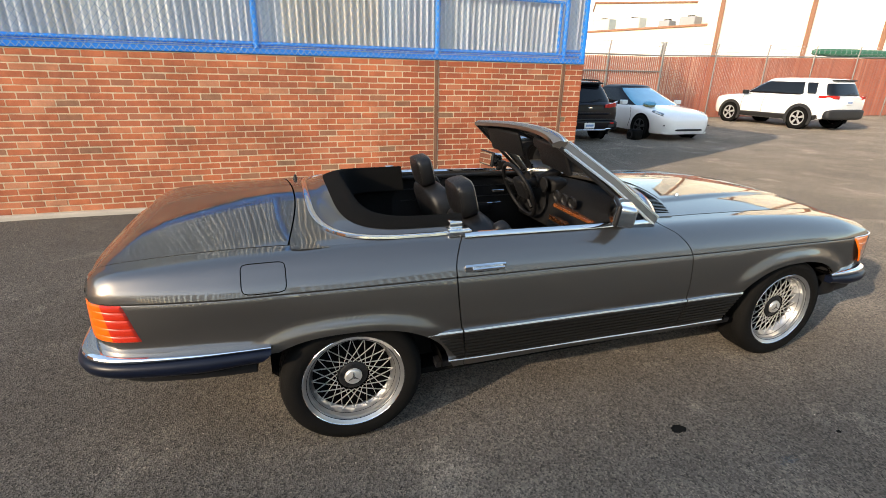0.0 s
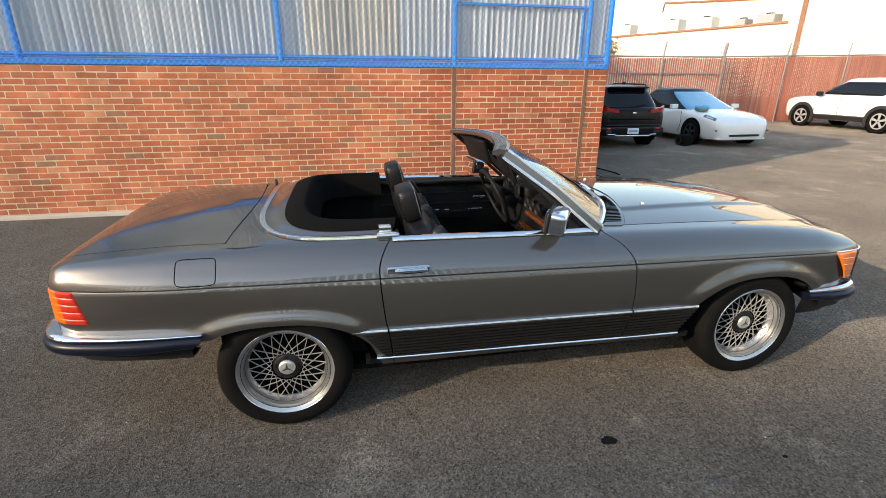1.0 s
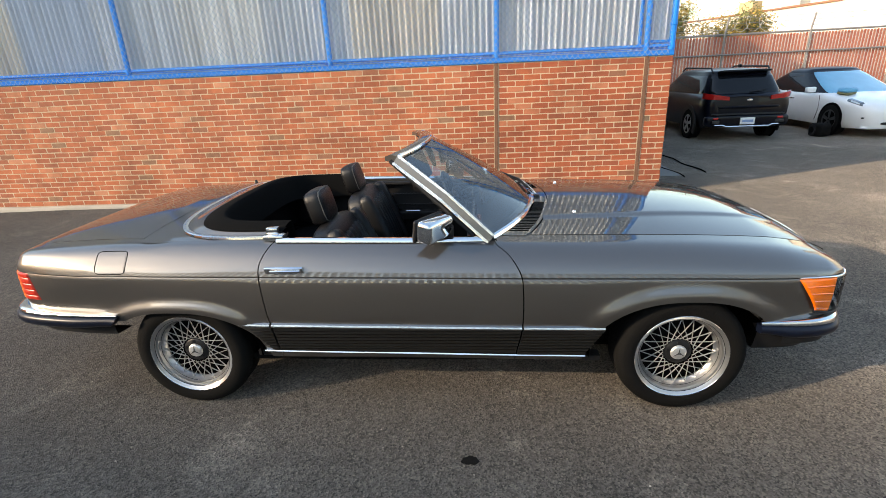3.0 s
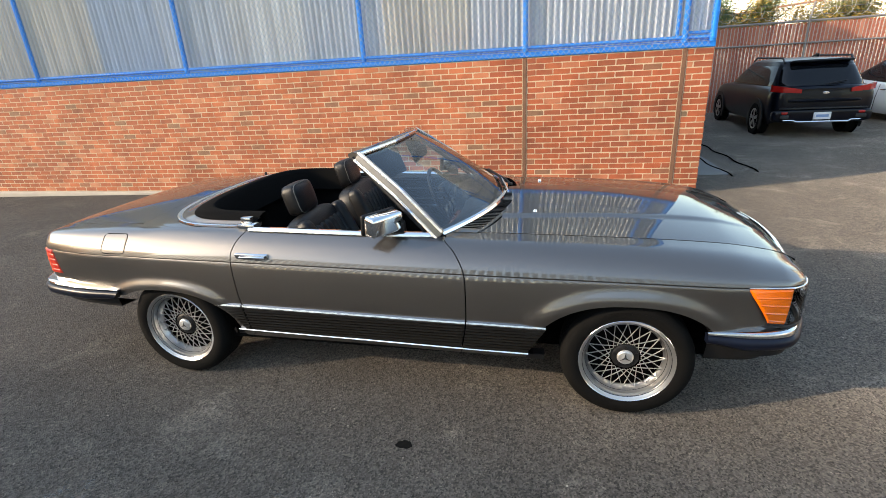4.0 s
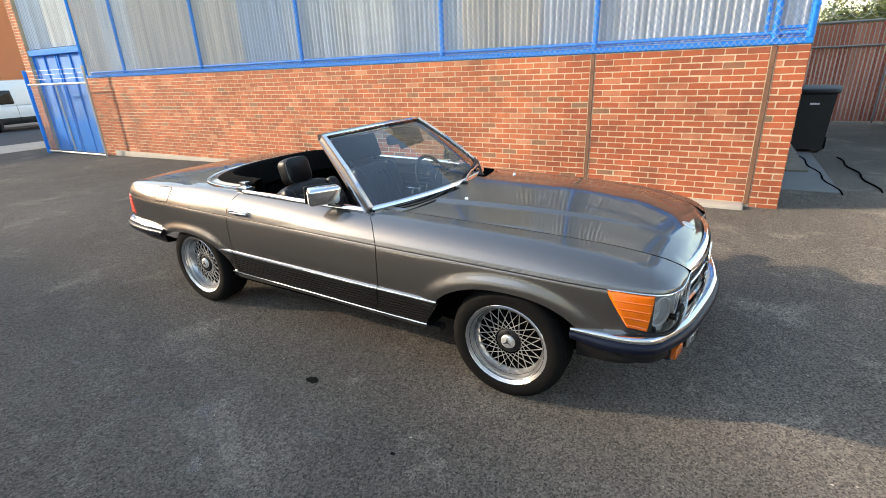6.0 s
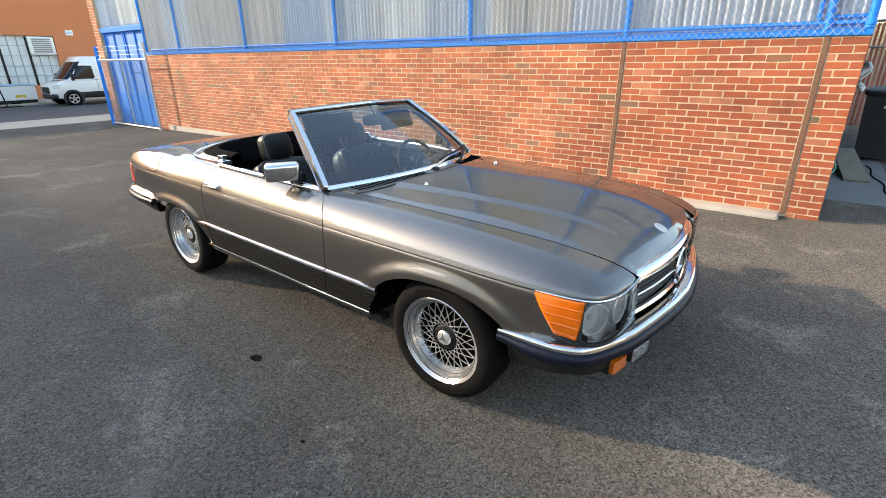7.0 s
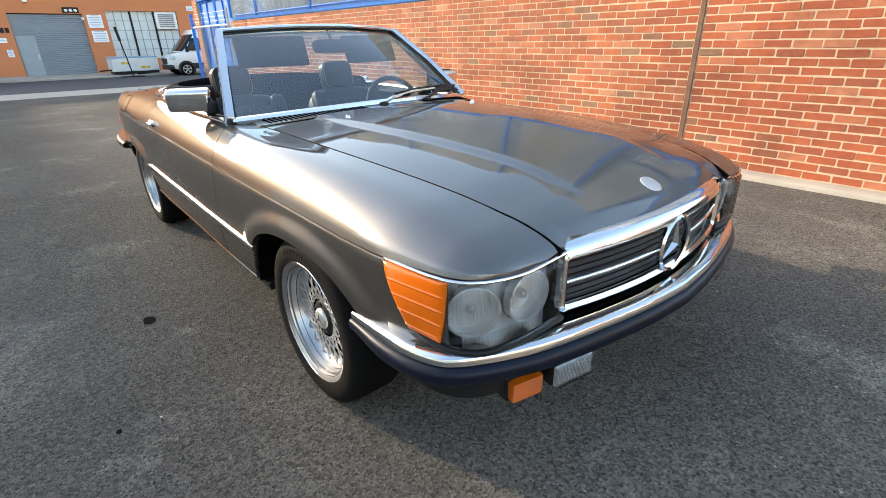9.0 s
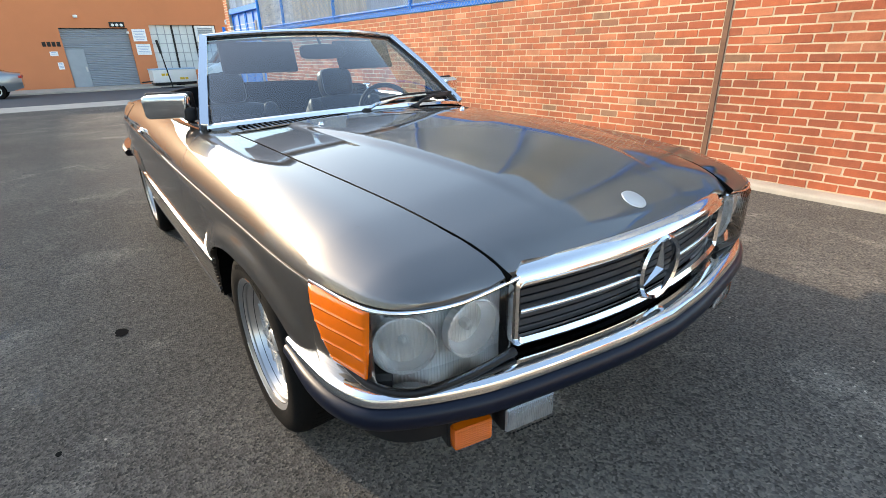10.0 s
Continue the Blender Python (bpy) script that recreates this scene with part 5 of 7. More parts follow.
    for k in range(3):
        a = radians(90 + 120 * k)
        p0 = bm.verts.new((0.031 * math.cos(a), -0.0672, 0.031 * math.sin(a)))
        p1 = bm.verts.new((0.0055 * math.cos(a + 1.05), -0.0674, 0.0055 * math.sin(a + 1.05)))
        p2 = bm.verts.new((0.0, -0.0680, 0.0))
        p3 = bm.verts.new((0.0055 * math.cos(a - 1.05), -0.0672, 0.0055 * math.sin(a - 1.05)))
        bm.faces.new((p0, p1, p2, p3))
    part("hub_mark", bm, M_chrome, hub)
    part("centre_ring", lathe([(0.037, -0.054), (0.058, -0.052), (0.064, -0.047), (0.066, -0.03)], 32, "y"), M_black, e, "black centre ring", smooth=40)
    for k in range(5):
        a = radians(72 * k + 20)
        part("wheel_bolt", lathe([(0.0, -0.057), (0.008, -0.056), (0.009, -0.03)], 8, "y", Matrix.Translation((0.052 * math.cos(a), 0, 0.052 * math.sin(a)))), M_black, e)
    return e


for side in (-1, 1):
    wheel(-1.215, side * 0.730, side)
    wheel(1.238, side * 0.738, side)

# ---- underbody and cockpit ----
part("underbody", box(-1.55, 1.80, -0.52, 0.52, 0.17, 0.26, 0.02), M_dark, car, "black underbody")
part("engine_bay", box(0.52, 1.86, -0.50, 0.50, 0.262, 0.66), M_dark, car, "black inner body")
part("boot_inner", box(-2.08, -1.18, -0.50, 0.50, 0.47, 0.80), M_dark, car, "black inner body")
part("floor_carpet", box(-1.15, 0.55, -0.76, 0.76, 0.24, 0.27), M_carpet, car, "black carpet floor")
part("rear_bulkhead", box(-1.17, -1.13, -0.66, 0.66, 0.27, 0.84), M_carpet, car, "black carpeted bulkhead")
part("rear_shelf", pad(0.42, 1.20, 0.26, 0.05, 0.0, 6, pose(-0.90, 0, 0.46)), M_carpet, car, "black carpeted parcel shelf", smooth=60)
for side in (-1, 1):
    dc = part("door_card", grid_bm(lambda u, v: (-0.72 + 1.10 * u, side * (0.675 - 0.05 * math.sin(math.pi * min(1, v * 1.1)) * (0.6 + 0.4 * (1 - v))), 0.28 + 0.575 * v), 10, 10, flip=side < 0), M_vinyl, car, "black vinyl door card", smooth=60)
    part("armrest", pad(0.46, 0.07, 0.07, 0.02, 0.0, 5, pose(-0.20, side * 0.615, 0.62)), M_vinyl, dc, smooth=60)
    for bx in (-0.27, -0.02):
        part("pull_bar", box(bx, bx + 0.11, side * 0.58 - 0.004, side * 0.58 + 0.004, 0.655, 0.664, 0.003), M_chrome, dc, "bright pull bar")
    for bz in (0.70, 0.78):
        part("welt", tube([(-0.66, side * 0.632, bz), (0.28, side * 0.632, bz)], 0.004, 6), M_leather, dc, smooth=60)
    part("latch_lever", box(0.02, 0.12, side * 0.60 - 0.006, side * 0.60 + 0.006, 0.735, 0.752, 0.003), M_chrome, dc, "bright latch lever")
    part("door_top", box(-0.70, 0.36, side * 0.665 - 0.03, side * 0.665 + 0.03, 0.845, 0.868, 0.01, 2), M_vinyl, dc, smooth=40)
    part("side_lining", grid_bm(lambda u, v: (-1.14 + 0.44 * u, side * 0.66, 0.28 + 0.60 * v), 3, 3, flip=side < 0), M_vinyl, car, "black side lining")


def seat(y):
    e = new("seat")
    e.parent = car
    e["label"] = "black leather bucket seat with a headrest"
    e.matrix_basis = pose(-0.14, y, 0.19)
    cu = part("cushion", pad(0.54, 0.50, 0.17, 0.06, 0.02, 8, pose(0.05, 0, 0.14, 0, -8, 0)), M_leather, e, smooth=60)
    tilt = pose(-0.20, 0, 0.18, 0, -22, 0)
    bm = bmesh.new()
    backrest = part("backrest", pad(0.15, 0.50, 0.56, 0.06, 0.02, 9, tilt @ pose(0, 0, 0.26)), M_leather, e, smooth=60)
    for k in range(-3, 4):
        part("pleat", pad(0.03, 0.062, 0.38, 0.02, 0.006, 4, tilt @ pose(0.083, k * 0.058, 0.27)), M_leather, backrest, smooth=60)
    for s in (-1, 1):
        part("bolster", pad(0.09, 0.085, 0.50, 0.03, 0.008, 5, tilt @ pose(0.075, s * 0.215, 0.27)), M_leather, backrest, smooth=60)
    part("headrest_post", tube([tuple(tilt @ Vector((0, 0, 0.52))), tuple(tilt @ Vector((0, 0, 0.60)))], 0.02, 8), M_black, e)
    hr = part("headrest", pad(0.10, 0.215, 0.175, 0.05, 0.008, 8, tilt @ pose(0.0, 0, 0.645, 0, 8, 0)), M_leather, e, "black leather headrest with grey piping", smooth=60)
    for s in (-1, 1):
        loop = []
        for i in range(28):
            a = 2 * math.pi * i / 28
            c, q = math.cos(a), math.sin(a)
            r = (abs(c) ** 5 + abs(q) ** 5) ** (-1 / 5)
            loop.append(tuple(tilt @ pose(0, 0, 0.645, 0, 8, 0) @ Vector((s * 0.040, 0.106 * r * c, 0.087 * r * q))))
        part("piping", tube(loop, 0.0028, 6, True), M_piping if s > 0 else M_leather, hr)
    return e


seat(-0.36)
seat(0.36)

# dashboard
dash = part("dashboard", grid_bm(lambda u, v: (0.36 + 0.16 * (1 - (2 * u - 1) ** 2) * (1 - v) - 0.12 * math.sin(v * 2.2), (-1 + 2 * u) * 0.62, 0.862 + 0.02 * (1 - (2 * u - 1) ** 2) - 0.30 * v * v), 24, 16), M_vinyl, car, "black padded dashboard with burr wood trim", smooth=60)
part("wood_trim", box(0.262, 0.31, -0.50, 0.14, 0.728, 0.752, 0.006, 2, pose(0.0, 0, 0, 0, 0, 0)), M_wood, dash, "glossy burr wood trim")
part("centre_console", pad(0.50, 0.27, 0.30, 0.04, 0.0, 6, pose(0.14, 0.0, 0.40)), M_vinyl, car, "black centre console", smooth=60)
part("console_face", box(0.215, 0.245, -0.105, 0.105, 0.58, 0.69, 0.006, 2, pose(0, 0, 0, 0, 0, 0)), M_wood, car, "burr wood console face")
part("radio", box(0.205, 0.23, -0.095, 0.095, 0.60, 0.66, 0.004, 1), M_black, car)
for k in range(3):
    part("air_vent", lathe([(0.0, -0.004), (0.028, -0.006), (0.036, -0.014), (0.040, 0.0)], 24, "x", pose(0.262, -0.09 + 0.09 * k, 0.815, 0, -12, 0)), M_black, dash, "round black air vent", smooth=40)
part("instrument_hood", pad(0.13, 0.34, 0.10, 0.04, 0.0, 6, pose(0.345, 0.37, 0.845)), M_vinyl, dash, smooth=60)
for k in range(3):
    part("dial", lathe([(0.0, -0.086), (0.04, -0.086), (0.046, -0.09), (0.05, -0.08)], 24, "x", pose(0.325, 0.25 + 0.12 * k, 0.855)), M_black, dash)
m = pose(0.12, 0.37, 0.80, 0, -25, 0)
sw = part("steering_wheel", lathe([(0.195 + 0.014 * math.cos(a), 0.014 * math.sin(a)) for a in [2 * math.pi * i / 10 for i in range(10)]], 48, "x", m, True), M_vinyl, car, "black four-spoke steering wheel", smooth=60)
part("wheel_boss", pad(0.05, 0.17, 0.15, 0.03, 0.0, 5, m @ pose(0.03, 0, 0)), M_vinyl, sw, smooth=60)
for sy, sz in ((1, 0.25), (-1, 0.25), (0.72, -0.8), (-0.72, -0.8)):
    part("spoke", tube([tuple(m @ Vector((0.03, sy * 0.05, sz * 0.05))), tuple(m @ Vector((0.005, sy * 0.19 if sz > 0 else sy * 0.15, sz * 0.19 if sz > 0 else sz * 0.145)))], 0.014, 6), M_vinyl, sw, smooth=40)
part("steering_column", tube([tuple(m @ Vector((0.04, 0, 0))), tuple(m @ Vector((0.32, 0, -0.02)))], 0.035, 10), M_vinyl, car, smooth=40)

# ---- soft-top cover, deck and bright moulding behind the seats ----
def ring_pt(a, ax, ay, cx, e):
    c, s = math.cos(a), math.sin(a)
    r = (abs(c) ** e + abs(s) ** e) ** (-1 / e)
    return cx - ax * r * s, ay * r * c


def deck_z(y):
    return 0.889 + 0.041 * (1 - min(1, abs(y) / 0.705) ** 2.6)


def deck(u, v):
    """From the trunk lid and the body's inner edge to the bright moulding; u runs round from door to door."""
    a = math.pi * u
    xi, yi = ring_pt(a, 0.620, 0.690, -0.70, 4.6)
    xo, yo = ring_pt(a, 0.735, 0.716, -0.70, 40.0)
    xo = max(xo, trunk_front(min(0.65, abs(yo))) + 0.004)
    x, y = xo + (xi - xo) * v, yo + (yi - yo) * v
    return (x, y, deck_z(y) - 0.005 * (1 - v) * smooth01((abs(y) - 0.5) / 0.2))


part("rear_deck", grid_bm(deck, 96, 4, flip=True), M_paint, car, smooth=40)


def cover(u, v):
    a = math.pi * u
    x1, y1 = ring_pt(a, 0.615, 0.685, -0.70, 4.6)
    x2, y2 = ring_pt(a, 0.462, 0.630, -0.68, 5.0)
    x, y = x1 + (x2 - x1) * v, y1 + (y2 - y1) * v
    return (x, y, deck_z(y) + 0.004 + 0.022 * smooth01(v * 1.6))


part("soft_top_cover", grid_bm(cover, 96, 10, flip=True), M_paint, car, "body-coloured soft-top cover", smooth=40)


def collar(u, v):
    a = math.pi * u
    x1, y1 = ring_pt(a, 0.530, 0.664, -0.685, 5.0)
    x2, y2 = ring_pt(a, 0.395, 0.550, -0.66, 5.0)
    x, y = x1 + (x2 - x1) * v, y1 + (y2 - y1) * v
    z = deck_z(y) + 0.024 + 0.024 * math.sin(min(1.0, v * 1.5) * math.pi * 0.6) - 0.16 * max(0, v - 0.7) / 0.3
    return (x, y, z)


part("collar", grid_bm(collar, 96, 12, flip=True), M_carpet, car, "black cloth collar round the cockpit", smooth=60)
bm = bmesh.new()
mp = []
for i in range(97):
    a = math.pi * i / 96
    x, y = ring_pt(a, 0.622, 0.692, -0.70, 4.6)
    mp.append((x, y, deck_z(y) + 0.004))
add_sweep(bm, mp, [(-0.015, -0.004), (-0.013, 0.006), (0.0, 0.010), (0.013, 0.006), (0.015, -0.004)])
bmesh.ops.recalc_face_normals(bm, faces=bm.faces)
part("deck_moulding", bm, M_chrome, car, "bright moulding round the soft-top cover", smooth=40)
for side in (-1, 1):
    bm = bmesh.new()
    add_box(bm, -0.77, -0.665, -0.04, 0.04, 0.0, 0.030, 0.008, 2, pose(0, side * 0.69, 0.885))
    add_box(bm, -0.76, -0.70, -0.022, 0.022, 0.028, 0.06, 0.006, 2, pose(0, side * 0.68, 0.885))
    part("lock_cap", bm, M_chrome, car, "chrome lock cap behind the door", smooth=40)


# ---- street side: blue doorway, open gate, street, orange workshop ----
M_white = material("white_paint", (0.78, 0.77, 0.74), 0.6, var=0.08, scale=2, fine=0.05)
M_orange = material("orange_render", (0.58, 0.20, 0.085), 0.9, var=0.10, scale=0.7, bump=0.2, bscale=40, fine=0.06)
M_gate = material("galvanised_pipe", (0.50, 0.50, 0.49), 0.42, metal=0.7, var=0.15, scale=12)
M_doorblue = material("door_blue", (0.075, 0.27, 0.70), 0.5, var=0.12, scale=3, fine=0.06)
M_shutter = material("grey_shutter", (0.26, 0.28, 0.31), 0.5, metal=0.2, var=0.1, scale=3)
M_steel = material("grey_steel", (0.30, 0.33, 0.36), 0.55, var=0.1, scale=4)
M_frost = material("frosted_pane", (0.62, 0.66, 0.66), 0.25, var=0.14, scale=2.0)
M_darkwin = material("dark_car_glass", (0.006, 0.007, 0.009), 0.06, spec=0.35)
M_sign = material("sign_white", (0.80, 0.80, 0.80), 0.5)
M_signtext = material("sign_print", (0.25, 0.35, 0.55), 0.6)
M_street = material("street_asphalt", (0.055, 0.056, 0.06), 0.85, var=0.15, scale=1.5, fine=0.1)
M_tan = material("tan_trim", (0.24, 0.12, 0.075), 0.8, var=0.15, scale=1.0)

bd = thing("blue_door", pose(0, 0, 0), "blue steel double door with a mesh lower panel", "door")
zb = ground_z(-11)
part("door_frame", box(DOOR0 + 0.01, DOOR1 - 0.01, WY + 0.02, WY + 0.12, 2.28, 2.42, 0.01), M_blue, bd)
for xa, xb in ((DOOR0 + 0.02, DOOR0 + 1.25), (DOOR0 + 1.28, DOOR1 - 0.02)):
    leaf = part("door_leaf", box(xa, xb, WY + 0.10, WY + 0.15, zb, 2.28, 0.01), M_doorblue, bd, "pale blue steel leaf")
    for x in (xa + 0.03, (xa + xb) / 2, xb - 0.03):
        part("stile", box(x - 0.025, x + 0.025, WY + 0.07, WY + 0.099, zb, 2.27, 0.006), M_blue, leaf)
    part("low_panel", box(xa + 0.05, xb - 0.05, WY + 0.086, WY + 0.099, zb + 0.05, 0.75), M_blue, leaf)

gate = thing("yard_gate", pose(0, 0, 0), "open galvanised chain-link yard gate by the blue door", "gate")
for x, r, zt, mat in ((-9.08, 0.030, 1.98, M_gate), (-11.98, 0.045, 1.95, M_blue)):
    part("gate_post", tube([(x, 6.34, ground_z(x)), (x, 6.34, zt)], r, 10, up=(1, 0, 0)), mat, gate, smooth=40)
for z0, z1 in ((1.60, 1.60), (-0.06, -0.04)):
    part("gate_rail", tube([(-11.94, 6.34, z0), (-9.10, 6.34, z1)], 0.024, 10), M_gate, gate, smooth=40)
part("gate_rail", tube([(-10.5, 6.34, -0.05), (-10.55, 6.34, 1.6)], 0.02, 8, up=(1, 0, 0)), M_gate, gate, smooth=40)
for z in (1.72, 1.82, 1.92):
    part("wire", tube([(-11.95, 6.33, z), (-9.08, 6.33, z)], 0.004, 5), M_zinc, gate)
vs, fs = chain_link(-11.9, -9.12, -0.04, 1.6, 6.33, 0.07, 0.0018)
ob = data_part("mesh_wire", vs, fs, M_zinc, gate)
ob["kind"] = "stuff"


def strip_on_ground(name, x0, x1, y0, y1, mat, h, label, category):
    vs = [(x, y, ground_z(x) + h) for x in (x0, x1) for y in (y0, y1)]
    tagged(data_part(name, vs, [(0, 2, 3, 1)], mat), label, category, kind="structure")


strip_on_ground("gutter", -16.0, -13.4, -60, 80, M_concrete, 0.006, "pale concrete gutter strip along the street", "gutter")
strip_on_ground("road", -25.6, -16.0, -60, 80, M_street, 0.006, "dark asphalt street", "road")
tagged(part("pavement", box(-29.2, -25.6, -60, 80, -0.6, ground_z(-26) + 0.10, 0.02), M_concrete), "concrete pavement in front of the orange workshop", "pavement", kind="structure")

OX = -29.0
ws_b = thing("orange_workshop", pose(0, 0, 0), "flat orange rendered workshop with a grey roller shutter", "building")
bz = ground_z(OX) + 0.08
bm = bmesh.new()
for y0, y1, z0, z1 in ((-40, 2.9, bz - 0.5, 7.5), (2.9, 5.95, 2.68, 7.5), (5.95, 7.0, bz - 0.5, 7.5), (7.0, 10.5, 2.86, 7.5), (7.0, 10.5, bz - 0.5, 0.45), (10.5, 60, bz - 0.5, 7.5)):
    add_box(bm, OX - 0.3, OX, y0, y1, z0, z1)
part("wall", bm, M_orange, ws_b)
part("roof", box(OX - 20, OX - 0.3, -40, 60, 7.3, 7.5), M_concrete, ws_b)
part("roller_shutter", grid_bm(lambda u, v: (OX - 0.14 + 0.014 * math.sin(v * 34 * 2 * math.pi), 2.9 + 3.05 * u, bz - 0.1 + (2.74 - bz) * v), 2, 340), M_shutter, ws_b, "grey roller shutter", smooth=60)
part("shutter_box", box(OX - 0.72, OX - 0.16, 2.85, 6.0, 2.45, 2.95, 0.02), M_black, ws_b, "dark housing of the roller shutter")
part("wicket_door", box(OX - 0.12, OX - 0.09, 2.92, 3.72, bz - 0.05, 1.66, 0.01), M_steel, ws_b, "grey steel wicket door")
part("wicket_lock", box(OX - 0.09, OX - 0.07, 3.60, 3.68, 0.55, 0.80, 0.005), M_gate, ws_b)
win = part("window", box(OX - 0.26, OX - 0.22, 7.0, 10.5, 0.45, 2.86), M_frost, ws_b, "steel-framed frosted window")
for k in range(10):
    y = 7.0 + 3.5 * k / 9
    w = 0.05 if k in (3, 6) else 0.015
    part("mullion", box(OX - 0.22, OX - 0.17, y - w, y + w, 0.45, 2.86), M_black if k in (3, 6) else M_steel, win)
for k in range(1, 5):
    z = 0.45 + 2.41 * k / 5
    part("glazing_bar", box(OX - 0.22, OX - 0.18, 7.0, 10.5, z - 0.014, z + 0.014), M_steel, win)
lv = part("louvre", box(OX - 0.14, OX + 0.04, 9.35, 10.45, 1.95, 2.82, 0.02), M_white, ws_b, "white metal louvre")
for k in range(7):
    z = 2.06 + 0.10 * k
    part("slat", box(OX + 0.035, OX + 0.075, 9.5, 10.3, z, z + 0.07, 0.0, 1), M_shutter, lv)
for y0, z0, w, h in ((6.12, 2.02, 0.66, 0.62), (6.16, 1.32, 0.70, 0.56), (2.25, 1.35, 0.34, 0.22), (2.45, 0.70, 0.24, 0.34), (11.1, 2.92, 0.34, 0.26)):
    sg = part("wall_sign", box(OX, OX + 0.02, y0, y0 + w, z0, z0 + h, 0.004), M_sign, ws_b, "white notice with blue print")
    n = max(2, round(h / 0.09))
    for k in range(n):
        ww = w * (0.8 if k % 3 else 0.6)
        part("print_line", box(OX + 0.02, OX + 0.024, y0 + (w - ww) / 2, y0 + (w + ww) / 2, z0 + h - 0.055 - k * (h - 0.06) / n, z0 + h - 0.03 - k * (h - 0.06) / n), M_signtext, sg)
for k in range(4):
    part("number_bar", box(OX, OX + 0.02, 2.05 + 0.20 * k, 2.20 + 0.20 * k, 1.80, 2.02), M_black, ws_b, "dark number plate bar")
part("wall_lamp", pad(0.22, 0.2, 0.14, 0.03, 0.0, 4, pose(OX + 0.1, 3.75, 3.22)), M_white, ws_b, "small white wall lamp", smooth=60)
fl = part("flood_lamps", box(OX, OX + 0.06, 5.15, 5.85, 2.72, 2.98, 0.01), M_black, ws_b, "black box with round flood lamps")
for k in range(3):
    part("lamp_bowl", lathe([(0.0, 0.10), (0.06, 0.09), (0.075, 0.06)], 16, "x", pose(OX, 5.3 + 0.2 * k, 2.83)), M_white, fl)
part("camera_box", pad(0.25, 0.12, 0.12, 0.02, 0.0, 4, pose(OX + 0.2, 5.9, 2.45)), M_white, ws_b, smooth=60)
part("downpipe", tube([(OX + 0.08, -0.4, bz), (OX + 0.08, -0.4, 7.4)], 0.06, 10, up=(1, 0, 0)), M_orange, ws_b, smooth=40)


